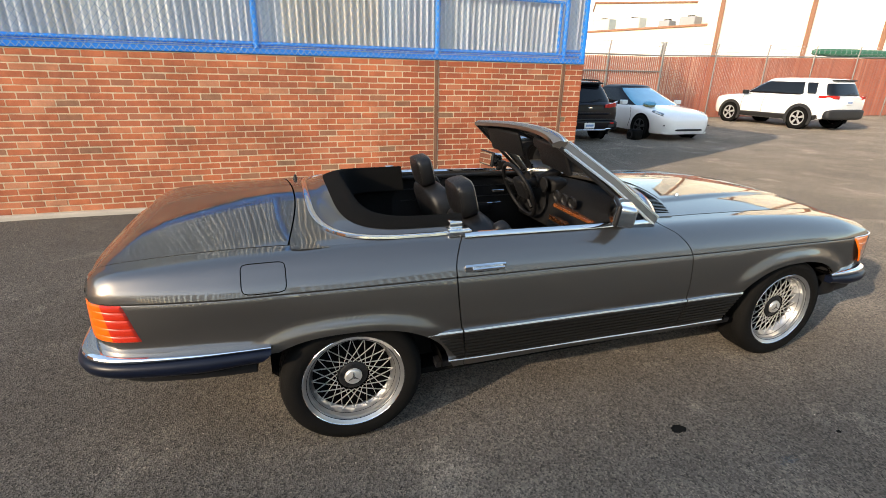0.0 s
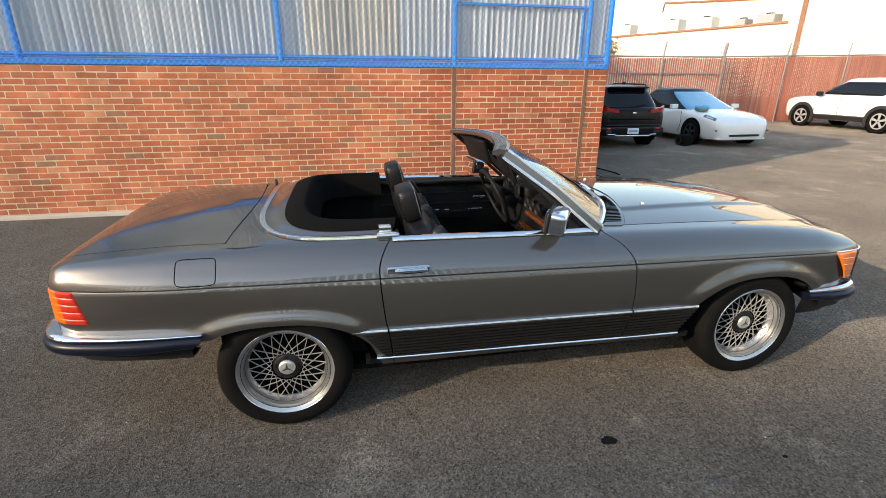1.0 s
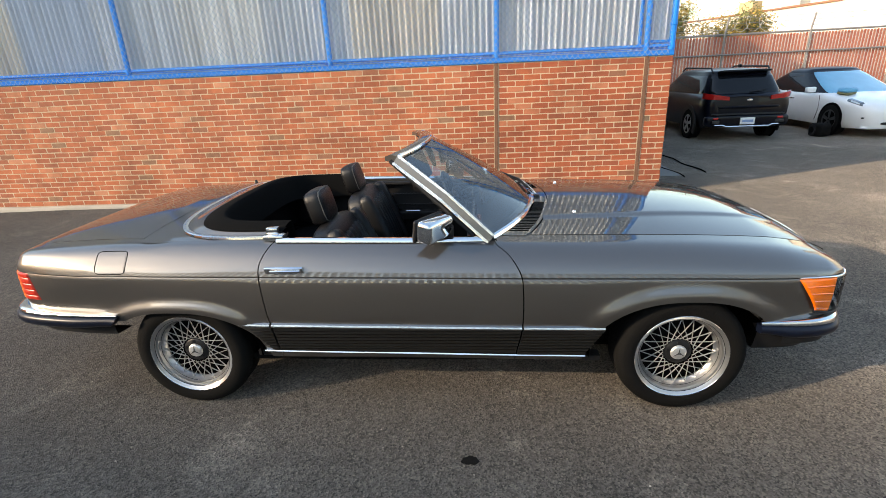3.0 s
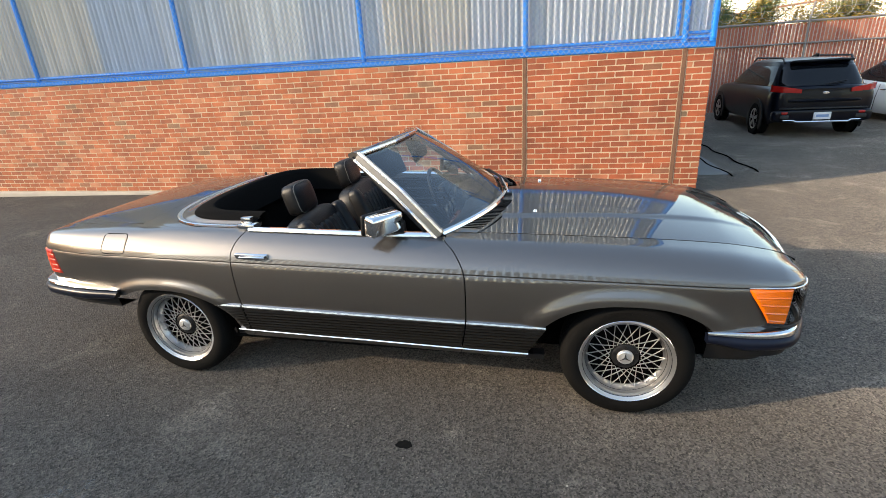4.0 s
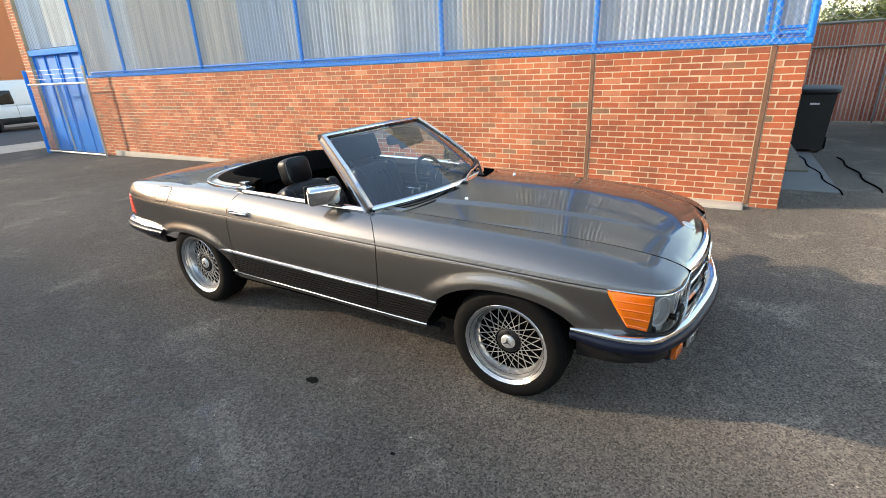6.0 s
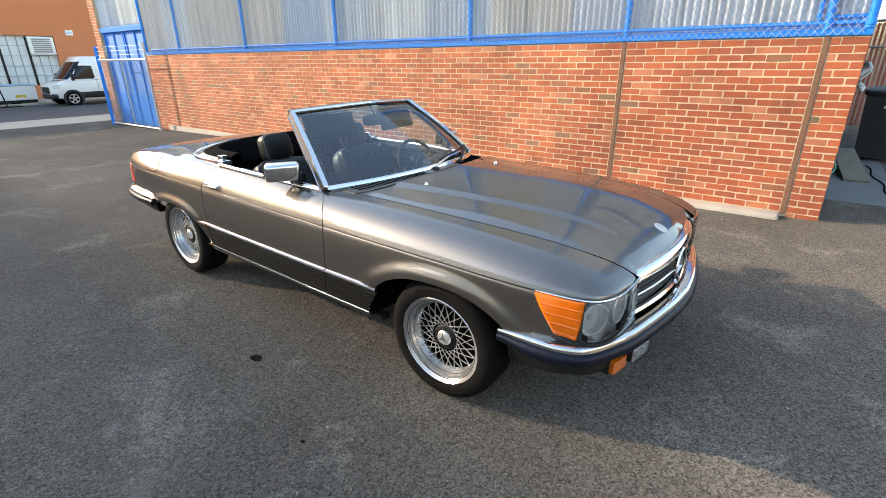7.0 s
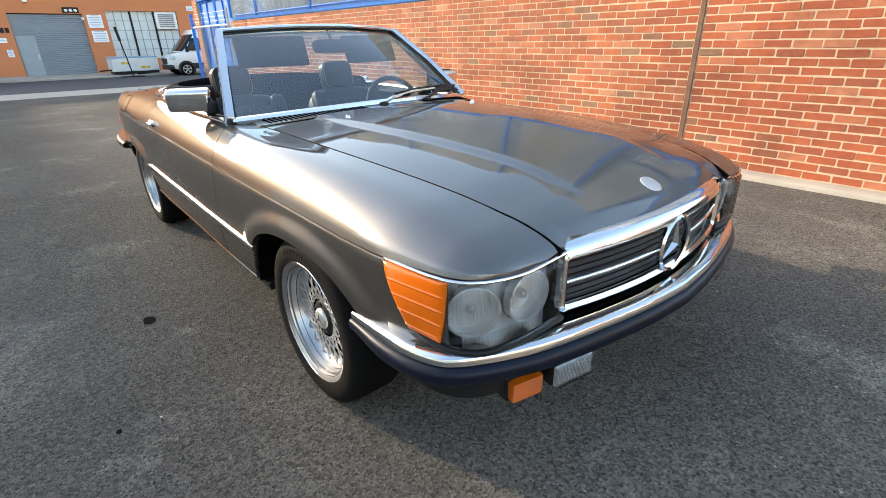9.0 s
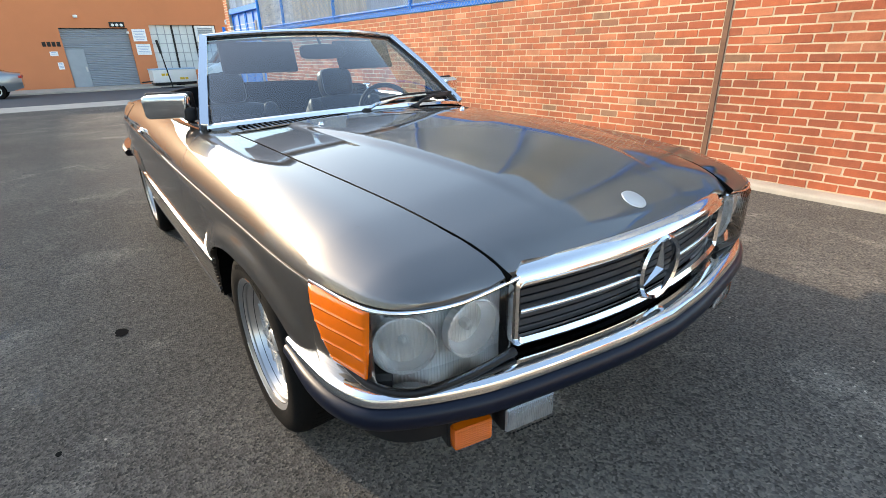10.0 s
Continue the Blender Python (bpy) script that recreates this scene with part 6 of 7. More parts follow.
# ---- vehicles in the distance ----
def vehicle(name, m, st, paint, label, category, wheels, r_w, glass, parts=(), clad=None, rim=None, roof=None):
    """st: x, then (half-width, height) of sill, waist, belt, roof edge and half roof; glass: windows as (x0, x1, v0, v1)."""
    e = thing(name, m, label, category)
    xs = [s[0] for s in st]

    def at(x, v, off=0.0):
        c = [(spline(x, xs, [s[1][k][0] for s in st]), spline(x, xs, [s[1][k][1] for s in st])) for k in range(5)] 
        c.append((0.0, c[4][1] + 0.015))
        k = min(int(v), 4)
        t = v - k
        a, b = c[k], c[k + 1]
        pa, pb = c[max(k - 1, 0)], c[min(k + 2, 5)]
        def cr(i):
            m0, m1 = (b[i] - pa[i]) * 0.4, (pb[i] - a[i]) * 0.4
            return a[i] * (2 * t ** 3 - 3 * t * t + 1) + m0 * (t ** 3 - 2 * t * t + t) + b[i] * (3 * t * t - 2 * t ** 3) + m1 * (t ** 3 - t * t)
        w, z = cr(0), cr(1)
        up = smooth01((v - 2.4) / 1.6)
        return w + off * (1 - up * 0.8), z + off * up

    n = 60
    x0, x1 = xs[0], xs[-1]
    nv = 40
    body = bmesh.new()
    g = []
    for i in range(n + 1):
        x = x0 + (x1 - x0) * i / n
        row = []
        for j in range(-nv, nv + 1):
            w, z = at(x, 5 * (1 - abs(j) / nv))
            row.append(body.verts.new((x, math.copysign(w, j) if j else 0.0, z)))
        g.append(row)
    for i in range(n):
        for j in range(2 * nv):
            body.faces.new((g[i][j], g[i + 1][j], g[i + 1][j + 1], g[i][j + 1]))
    body.faces.new(g[0])
    body.faces.new(g[-1][::-1])
    b = part("body", body, paint, e, smooth=40)

    def panel(nm, xa, xb, va, vb, side, mat, off=0.006, nx=14, nvv=8, lean=(0, 0), lab=""):
        def f(u, v):
            vv = va + (vb - va) * v
            xx = xa + lean[0] * v + (xb + lean[1] * v - xa - lean[0] * v) * u
            ee = min(1.0, min(u, 1 - u) / 0.06, min(v, 1 - v) / 0.06)
            w, z = at(xx, vv, off * ee - 0.001)
            return (xx, side * w, z)
        return part(nm, grid_bm(f, nx, nvv, flip=side > 0), mat, e, lab, smooth=50)

    def cross(nm, xa, xb, va, mat, off=0.006, lab="", bow=0.0):
        """A pane right across: from the belt at xa to the roof at xb."""
        def f(u, v):
            y = -1 + 2 * u
            xx = xa + (xb - xa) * v + bow * y * y
            w, z = at(xx, 3.0 + va)
            wc, zc = at(xx, 5.0)
            yy = y * w
            zz = z + (zc - z) * (1 - abs(y) ** 2.2)
            ee = min(1.0, min(u, 1 - u) / 0.05, min(v, 1 - v) / 0.08)
            return (xx, yy, zz + off * ee + 0.001)
        flip = xb < xa
        return part(nm, grid_bm(f, 16, 10, flip=flip), mat, e, lab, smooth=50)

    for q in glass:
        if q[0] == "side":
            for s in (-1, 1):
                panel("side_window", q[1], q[2], q[3], q[4], s, M_darkwin, lean=q[5])
        else:
            cross(q[0], q[1], q[2], q[3], q[4] if len(q) > 4 else M_darkwin)
    for q in parts:
        for s in (-1, 1):
            panel(q[0], q[1], q[2], q[3], q[4], s, q[5], off=q[6] if len(q) > 6 else 0.008)
    for wx in wheels:
        for s in (-1, 1):
            w, _ = at(wx, 0.9)
            k = new("wheel")
            k.parent = e
            k.matrix_basis = pose(wx, s * (w - 0.095), r_w, 0, 0, 0 if s < 0 else 180)
            # body is uncut: dark discs stand in for shaded opening and rim
            part("arch", lathe([(0.0, -0.088), (r_w * 1.17, -0.088), (r_w * 1.17, -0.06)], 32, "y"), clad or M_dark, k)
            part("tyre", lathe([(r_w * 0.66, -0.10), (r_w * 0.80, -0.118), (r_w * 0.95, -0.112), (r_w, -0.085), (r_w, 0.08), (r_w * 0.7, 0.10)], 32, "y"), M_rubber, k, smooth=40)
            part("rim", lathe([(r_w * 0.55, -0.085), (r_w * 0.62, -0.10), (r_w * 0.67, -0.102)], 32, "y"), rim or M_alu, k, smooth=40)
            part("disc", lathe([(0.0, -0.092), (r_w * 0.57, -0.0915)], 24, "y"), M_dark, k)
            bm = bmesh.new()
            for i in range(5):
                a = 2 * math.pi * i / 5 + 0.3
                add_sweep(bm, [(0.03 * math.cos(a), -0.100, 0.03 * math.sin(a)), (r_w * 0.6 * math.cos(a), -0.096, r_w * 0.6 * math.sin(a))], [(-0.03, -0.004), (0.03, -0.004), (0.03, 0.006), (-0.03, 0.006)], up=(0, -1, 0))
            part("spokes", bm, rim or M_alu, k)
    return e, at, panel, cross


M_carwhite = material("white_car_paint", (0.80, 0.80, 0.79), 0.25, coat=1.0, var=0.03, scale=3)
M_carblack = material("black_car_paint", (0.0015, 0.0025, 0.007), 0.3, spec=0.12, coat=0.28, var=0.1, scale=4)
M_carclad = material("grey_cladding", (0.018, 0.018, 0.019), 0.6, var=0.1, scale=8)
M_bluescreen = material("blue_sunshade_glass", (0.10, 0.34, 0.52), 0.08, coat=1.0, var=0.2, scale=3)
M_lampdark = material("smoked_lamp", (0.16, 0.17, 0.18), 0.1, metal=0.5, coat=1.0, var=0.3, scale=12)
M_farrim = material("silver_rim", (0.42, 0.42, 0.42), 0.45, metal=0.3, var=0.1, scale=10)
M_redlamp = material("red_lamp", (0.42, 0.012, 0.010), 0.2, coat=0.4, var=0.3, scale=9)
M_grey_car = material("grey_car_paint", (0.20, 0.22, 0.24), 0.3, metal=0.5, coat=1.0)


def S(x, *p):
    return (x, p)


def saloon(name, m, label, plan, low, high, house, paint, wheels, r_w, rim, arch_mat, cap=None):
    """A car of a lower body and a greenhouse. plan: (x, half-width); low, high: (x, z) of sill and shoulder;
    house: rear and front at the belt, rear and front at the roof, half-widths, belt and roof heights."""
    e = thing(name, m, label, "van" if "van" in name else "car")
    px, pw = zip(*plan)
    lx, lz = zip(*low)
    hx, hz = zip(*high)

    def sect(x):
        w, z0, z1 = spline(x, px, pw), interp(x, lx, lz), spline(x, hx, hz)
        h = z1 - z0
        return [(w * 0.90, z0), (w * 0.965, z0 + h * 0.16), (w * 0.995, z0 + h * 0.45), (w * 1.0, z0 + h * 0.66), (w * 0.985, z0 + h * 0.82), (w * 0.955, z0 + h * 0.93), (w * 0.90, z0 + h * 0.985), (w * 0.75, z0 + h * 1.012), (w * 0.4, z0 + h * 1.035), (0.0, z0 + h * 1.042)]

    def skin(x, v, off=0.0):
        """A point on the body: v 0 (sill) to 9 (middle of the top)."""
        c = sect(x)
        k = min(int(v), 8)
        t = v - k
        up = smooth01((v - 4) / 3)
        return c[k][0] * (1 - t) + c[k + 1][0] * t + off * (1 - up), c[k][1] * (1 - t) + c[k + 1][1] * t + off * up
    bm = bmesh.new()
    n = 64
    rows = []
    for i in range(n + 1):
        s = i / n
        x = px[0] + (px[-1] - px[0]) * (0.5 - 0.5 * math.cos(math.pi * s)) if i not in (0, n) else (px[0] if i == 0 else px[-1])
        c = sect(x)
        rows.append([bm.verts.new((x, -w, z)) for w, z in c] + [bm.verts.new((x, w, z)) for w, z in c[-2::-1]])
    for i in range(n):
        for j in range(len(rows[0]) - 1):
            bm.faces.new((rows[i][j], rows[i + 1][j], rows[i + 1][j + 1], rows[i][j + 1]))
    bm.faces.new(rows[0])
    bm.faces.new(rows[-1][::-1])
    body = part("body", bm, paint, e, smooth=35)
    rb, fb_, rr, fr, wb_, wr, zb, zr = house

    def cab(a, v, off=0.0):
        """The greenhouse skin: a round the plan (0: front middle), v from belt to roof."""
        c, q = math.cos(a), math.sin(a)
        ex = 7.0
        r = (abs(c) ** ex + abs(q) ** ex) ** (-1 / ex)
        k = v + 0.10 * v * (1 - v)
        x0, x1 = rb + (rr - rb) * k, fb_ + (fr - fb_) * k
        w = wb_ + (wr - wb_) * (v ** 1.35)
        bow = 0.10 * (1 - (q * r) ** 2) if c > 0 else -0.04 * (1 - (q * r) ** 2)
        return ((x0 + x1) / 2 + ((x1 - x0) / 2 + off) * r * c + bow, (w + off) * r * q, zb + (zr - zb) * v - 0.03 * v * (1 - v))
    bm = bmesh.new()
    N, V = 96, 10
    g = [[bm.verts.new(cab(2 * math.pi * i / N, j / V)) for i in range(N)] for j in range(V + 1)]
    for j in range(V):
        for i in range(N):
            bm.faces.new((g[j][i], g[j][(i + 1) % N], g[j + 1][(i + 1) % N], g[j + 1][i]))
    last = g[-1]
    mid = sum((v.co for v in last), Vector()) / N
    for f, dz in ((0.93, 0.022), (0.7, 0.05), (0.35, 0.066)):
        ring = [bm.verts.new(mid + (Vector(v.co) - mid) * f + Vector((0, 0, dz))) for v in g[-1]]
        for i in range(N):
            bm.faces.new((last[i], last[(i + 1) % N], ring[(i + 1) % N], ring[i]))
        last = ring
    bm.faces.new(last)
    part("roof", bm, cap or paint, e, smooth=40)
    if cap:
        bm = bmesh.new()
        top = [Vector(cab(2 * math.pi * i / N, 1.0)) for i in range(N)]
        last = [bm.verts.new(mid + (v - mid) * 0.985 + Vector((0, 0, 0.004))) for v in top]
        for f, dz in ((0.93, 0.030), (0.7, 0.058), (0.35, 0.074)):
            ring = [bm.verts.new(mid + (v - mid) * f + Vector((0, 0, dz))) for v in top]
            for i in range(N):
                bm.faces.new((last[i], last[(i + 1) % N], ring[(i + 1) % N], ring[i]))
            last = ring
        bm.faces.new(last)
        part("roof_glass", bm, cap, e, "dark glass roof", smooth=40)

    def side_x(x, v, off):
        x0, x1 = rb + (rr - rb) * v, fb_ + (fr - fb_) * v
        t = max(-1.0, min(1.0, (x - (x0 + x1) / 2) / ((x1 - x0) / 2)))
        w = (wb_ + (wr - wb_) * (v ** 1.35)) * (1 - abs(t) ** 7) ** (1 / 7) if abs(t) < 1 else 0
        return w + off, zb + (zr - zb) * v - 0.03 * v * (1 - v)

    def side_window(xa, xb, xc, xd, v0=0.06, v1=0.88):
        """Corners: rear and front at the belt, rear and front at the top."""
        for s in (-1, 1):
            def f(u, v):
                vv = v0 + (v1 - v0) * v
                x = (xa + (xc - xa) * v) * (1 - u) + (xb + (xd - xb) * v) * u
                ee = min(1.0, min(u, 1 - u) / 0.05, min(v, 1 - v) / 0.08)
                w, z = side_x(x, vv, 0.010 * ee - 0.002)
                return (x, s * w, z)
            part("side_window", grid_bm(f, 16, 8, flip=s > 0), M_darkwin, e, smooth=50)

    def end_window(nm, front, half, v0, v1, mat):
        a0 = 0.0 if front else math.pi
        def f(u, v):
            vv = v0 + (v1 - v0) * v
            y = (-1 + 2 * u) * half
            a = a0 + y * (1 if front else -1)
            ee = min(1.0, min(u, 1 - u) / 0.04, min(v, 1 - v) / 0.06)
            return cab(a, vv, 0.016 * ee - 0.003)
        part(nm, grid_bm(f, 40, 10, flip=not front), mat, e, smooth=50)

    def patch(nm, xa, xb, va, vb, mat, off=0.012, lab="", lean=0.0, sides=(-1, 1)):
        for s in sides:
            def f(u, v):
                vv = va + (vb - va) * v
                x = xa + lean * v + (xb - xa) * u
                ee = min(1.0, min(u, 1 - u) / 0.08, min(v, 1 - v) / 0.1)
                w, z = skin(x, vv, off * ee - 0.002)
                return (x, s * w, z)
            part(nm, grid_bm(f, 14, 10, flip=s > 0), mat, e, lab, smooth=50)
    for wx in wheels:
        for s in (-1, 1):
            w = spline(wx, px, pw)
            k = new("wheel")
            k.parent = e
            k.matrix_basis = pose(wx, s * (w - 0.11), r_w, 0, 0, 0 if s < 0 else 180)
            # dark discs imitate the shaded opening and rim on the uncut body
            part("arch", lathe([(0.0, -0.116), (r_w * 1.12, -0.116), (r_w * 1.12, -0.09)], 32, "y"), M_dark, k, "near-black disc for the shaded wheel opening")
            if arch_mat:
                bm = bmesh.new()
                pts = [(r_w * 1.16 * math.cos(radians(t)), -0.112, r_w * 1.16 * math.sin(radians(t))) for t in range(-28, 209, 8)]
                add_sweep(bm, pts, [(-0.05, -0.014), (0.05, -0.014), (0.05, 0.014), (-0.05, 0.014)], up=(0, -1, 0))
                bmesh.ops.recalc_face_normals(bm, faces=bm.faces)
                part("arch_trim", bm, arch_mat, k, smooth=40)
            part("tyre", lathe([(r_w * 0.66, -0.115), (r_w * 0.80, -0.130), (r_w * 0.95, -0.125), (r_w, -0.095), (r_w, 0.08), (r_w * 0.7, 0.10)], 32, "y"), M_rubber, k, smooth=40)
            part("rim", lathe([(r_w * 0.55, -0.110), (r_w * 0.62, -0.125), (r_w * 0.67, -0.124)], 32, "y"), rim, k, smooth=40)
            part("disc", lathe([(0.0, -0.118), (r_w * 0.57, -0.1175)], 24, "y"), M_dark, k)
            for i in range(5):
                a = 2 * math.pi * i / 5 + 0.3
                bm = bmesh.new()
                add_sweep(bm, [(0.02 * math.cos(a), -0.124, 0.02 * math.sin(a)), (r_w * 0.6 * math.cos(a), -0.122, r_w * 0.6 * math.sin(a))], [(-0.035, -0.004), (0.035, -0.004), (0.035, 0.006), (-0.035, 0.006)], up=(0, -1, 0), scales=[0.7, 1.1])
                part("spoke", bm, rim, k)
    return e, skin, side_window, end_window, patch


def seam(e, name, pts, r=0.006):
    part(name, tube(pts, r, 5), M_dark, e, "dark shut line")


# black crossover, rear towards us
KM = pose(7.519, 10.788, 0.0, 0, 0, 88.5) @ Matrix.Scale(0.95, 4) @ Matrix.Translation((2.17, 0, 0))
kia, k_skin, k_side, k_end, k_patch = saloon("crossover_car", KM, "glossy black compact crossover parked by the slatted fence",
    [(-2.17, .70), (-2.15, .78), (-2.08, .86), (-1.7, .90), (0.0, .90), (1.5, .89), (2.0, .80), (2.15, .66), (2.18, .56)], [(-2.17, .34), (-1.9, .26), (1.8, .24), (2.18, .32)],
    [(-2.17, .93), (-2.08, .98), (-1.5, 1.01), (1.0, .97), (1.7, .90), (2.05, .80), (2.18, .70)], (-2.06, 1.10, -1.68, 0.20, .83, .66, .96, 1.45), M_carblack, (-1.36, 1.34), 0.325, M_alu, M_black)
k_side(-1.80, 0.75, -1.55, 0.18)
k_end("rear_window", False, 0.80, 0.10, 0.86, M_darkwin)
k_end("windscreen", True, 0.78, 0.06, 0.92, M_darkwin)
for s in (-1, 1):
    part("tail_lamp", grid_bm(lambda u, v: (-2.195 + 0.05 * u * u + 0.30 * max(0.0, u - 0.62), s * (0.42 + 0.50 * u - 0.10 * max(0, u - 0.7)), 0.875 + 0.035 * u + (0.075 + 0.05 * u) * v), 16, 6, flip=s < 0, thick=(0.08, 0, 0)), M_redlamp, kia, "red wrap-round tail lamp", smooth=50)
    part("rear_reflector", pad(0.05, 0.24, 0.05, 0.01, 0.0, 4, pose(-2.19, s * 0.60, 0.50, 0, 0, s * 14)), M_redlamp, kia, smooth=60)
    part("roof_rail", tube([(-1.62, s * 0.60, 1.44), (-1.5, s * 0.60, 1.53), (0.0, s * 0.58, 1.54), (0.22, s * 0.57, 1.46)], 0.018, 8), M_carclad, kia, smooth=40)
    part("bumper_trim", tube([(-2.10, s * 0.86, 0.45), (-2.20, s * 0.66, 0.36), (-2.23, s * 0.50, 0.36)], 0.016, 8), M_chrome, kia, "bright bumper trim", smooth=40)
    part("exhaust_trim", pad(0.03, 0.24, 0.07, 0.01, 0.0, 4, pose(-2.215, s * 0.62, 0.43, 0, 0, s * 14)), M_carclad, kia, smooth=60)
part("bumper_trim", tube([(-2.23, -0.50, 0.36), (-2.24, -0.44, 0.33), (-2.24, 0.44, 0.33), (-2.23, 0.50, 0.36)], 0.020, 8), M_chrome, kia, "bright bumper trim", smooth=40)
part("rear_bumper", pad(0.20, 1.72, 0.26, 0.03, 0.0, 6, pose(-2.12, 0, 0.44)), M_carblack, kia, smooth=60)
part("tailgate_lip", pad(0.07, 1.24, 0.05, 0.02, 0.0, 5, pose(-2.175, 0, 0.73, 0, -12, 0)), M_carblack, kia, smooth=60)
part("bumper_step", pad(0.10, 1.50, 0.03, 0.01, 0.0, 5, pose(-2.18, 0, 0.585)), M_carclad, kia, smooth=60)
part("badge", lathe([(0.0, 0.006), (0.03, 0.005), (0.035, 0.0)], 20, "x", pose(-2.186, 0, 0.87, 0, 0, 180) @ Matrix.Diagonal((1, 1.7, 0.8, 1))), M_chrome, kia, "plain oval badge")
part("number_plate", box(-2.235, -2.215, -0.15, 0.15, 0.37, 0.51, 0.004), M_sign, kia, "white number plate")
part("plate_bar", box(-2.240, -2.236, -0.11, 0.11, 0.415, 0.465), M_signtext, kia)
part("spoiler", pad(0.22, 1.08, 0.045, 0.02, 0.0, 6, pose(-1.76, 0, 1.455, 0, 8, 0)), M_carblack, kia, smooth=60)
part("wiper", tube([(-2.10, 0.0, 1.03), (-2.06, -0.36, 1.08)], 0.012, 6), M_black, kia)
part("fin", pad(0.14, 0.03, 0.07, 0.01, 0.0, 4, pose(-1.5, 0, 1.56)), M_carblack, kia, smooth=60)

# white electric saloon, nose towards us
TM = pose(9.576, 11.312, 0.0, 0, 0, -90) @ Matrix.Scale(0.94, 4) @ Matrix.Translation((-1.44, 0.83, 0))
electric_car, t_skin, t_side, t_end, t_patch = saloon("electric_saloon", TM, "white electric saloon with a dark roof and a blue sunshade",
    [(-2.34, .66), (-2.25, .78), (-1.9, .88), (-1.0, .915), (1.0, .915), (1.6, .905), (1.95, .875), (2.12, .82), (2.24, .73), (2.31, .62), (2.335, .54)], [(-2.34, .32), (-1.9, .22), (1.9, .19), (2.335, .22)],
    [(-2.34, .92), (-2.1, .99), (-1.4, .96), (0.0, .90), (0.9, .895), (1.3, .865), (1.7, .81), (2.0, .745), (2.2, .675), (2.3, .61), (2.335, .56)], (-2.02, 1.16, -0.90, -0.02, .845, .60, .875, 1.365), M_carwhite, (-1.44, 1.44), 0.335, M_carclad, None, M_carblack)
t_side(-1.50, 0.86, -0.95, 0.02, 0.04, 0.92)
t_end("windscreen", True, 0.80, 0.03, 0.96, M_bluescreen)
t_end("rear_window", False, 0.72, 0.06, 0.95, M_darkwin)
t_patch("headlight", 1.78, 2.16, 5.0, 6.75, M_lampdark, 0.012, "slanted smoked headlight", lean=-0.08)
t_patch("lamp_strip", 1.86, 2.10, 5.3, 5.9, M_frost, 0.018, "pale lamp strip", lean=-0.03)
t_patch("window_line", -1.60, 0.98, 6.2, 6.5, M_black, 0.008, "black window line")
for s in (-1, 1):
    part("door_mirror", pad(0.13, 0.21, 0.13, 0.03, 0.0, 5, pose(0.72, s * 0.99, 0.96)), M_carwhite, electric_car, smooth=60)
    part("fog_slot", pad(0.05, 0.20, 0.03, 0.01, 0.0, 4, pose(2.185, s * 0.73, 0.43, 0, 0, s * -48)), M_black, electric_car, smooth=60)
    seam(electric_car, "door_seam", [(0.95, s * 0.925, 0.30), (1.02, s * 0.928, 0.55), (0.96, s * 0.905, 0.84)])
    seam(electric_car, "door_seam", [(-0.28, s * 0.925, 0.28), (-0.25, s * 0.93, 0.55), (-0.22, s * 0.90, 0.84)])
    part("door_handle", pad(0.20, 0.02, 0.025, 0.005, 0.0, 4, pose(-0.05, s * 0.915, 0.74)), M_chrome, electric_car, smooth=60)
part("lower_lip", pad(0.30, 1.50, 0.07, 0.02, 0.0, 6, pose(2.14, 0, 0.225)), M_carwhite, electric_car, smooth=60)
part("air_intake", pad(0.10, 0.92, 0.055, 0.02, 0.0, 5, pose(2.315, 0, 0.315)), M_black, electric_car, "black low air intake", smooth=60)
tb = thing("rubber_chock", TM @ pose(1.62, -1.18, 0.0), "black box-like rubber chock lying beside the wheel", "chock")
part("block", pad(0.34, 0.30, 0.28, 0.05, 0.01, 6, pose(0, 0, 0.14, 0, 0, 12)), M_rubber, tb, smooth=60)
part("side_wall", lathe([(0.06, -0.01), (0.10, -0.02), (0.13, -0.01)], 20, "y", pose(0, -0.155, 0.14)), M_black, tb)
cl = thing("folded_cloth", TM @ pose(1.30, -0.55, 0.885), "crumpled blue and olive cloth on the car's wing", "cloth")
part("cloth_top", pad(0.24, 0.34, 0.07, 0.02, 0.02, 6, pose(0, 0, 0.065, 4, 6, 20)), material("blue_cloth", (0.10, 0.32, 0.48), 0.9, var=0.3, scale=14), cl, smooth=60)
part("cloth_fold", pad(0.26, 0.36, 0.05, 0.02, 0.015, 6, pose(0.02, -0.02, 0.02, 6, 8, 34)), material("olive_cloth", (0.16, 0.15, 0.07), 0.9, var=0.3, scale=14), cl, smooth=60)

# white sport utility, seen from its left rear
RM = pose(17.269, 12.652, 0.0, 0, 0, 91) @ Matrix.Translation((1.35, -0.84, 0))
suv, r_skin, r_side, r_end, r_patch = saloon("sport_utility_car", RM, "white sport utility with grey wheel-arch cladding",
    [(-2.28, .74), (-2.25, .82), (-2.15, .89), (-1.7, .92), (0.0, .92), (1.6, .91), (2.05, .82), (2.22, .70), (2.28, .58)], [(-2.28, .46), (-1.95, .36), (-1.7, .28), (1.8, .28), (2.28, .36)],
    [(-2.28, 1.06), (-2.15, 1.10), (-1.0, 1.09), (0.8, 1.06), (1.7, 1.00), (2.1, .92), (2.28, .82)], (-2.18, 1.10, -1.92, 0.15, .86, .68, 1.07, 1.60), M_carwhite, (-1.35, 1.34), 0.365, M_farrim, M_carclad)
r_side(-1.35, 0.85, -1.20, 0.18)
r_side(-1.72, -1.43, -1.62, -1.27, 0.16, 0.86)
r_end("rear_window", False, 0.80, 0.08, 0.82, M_darkwin)
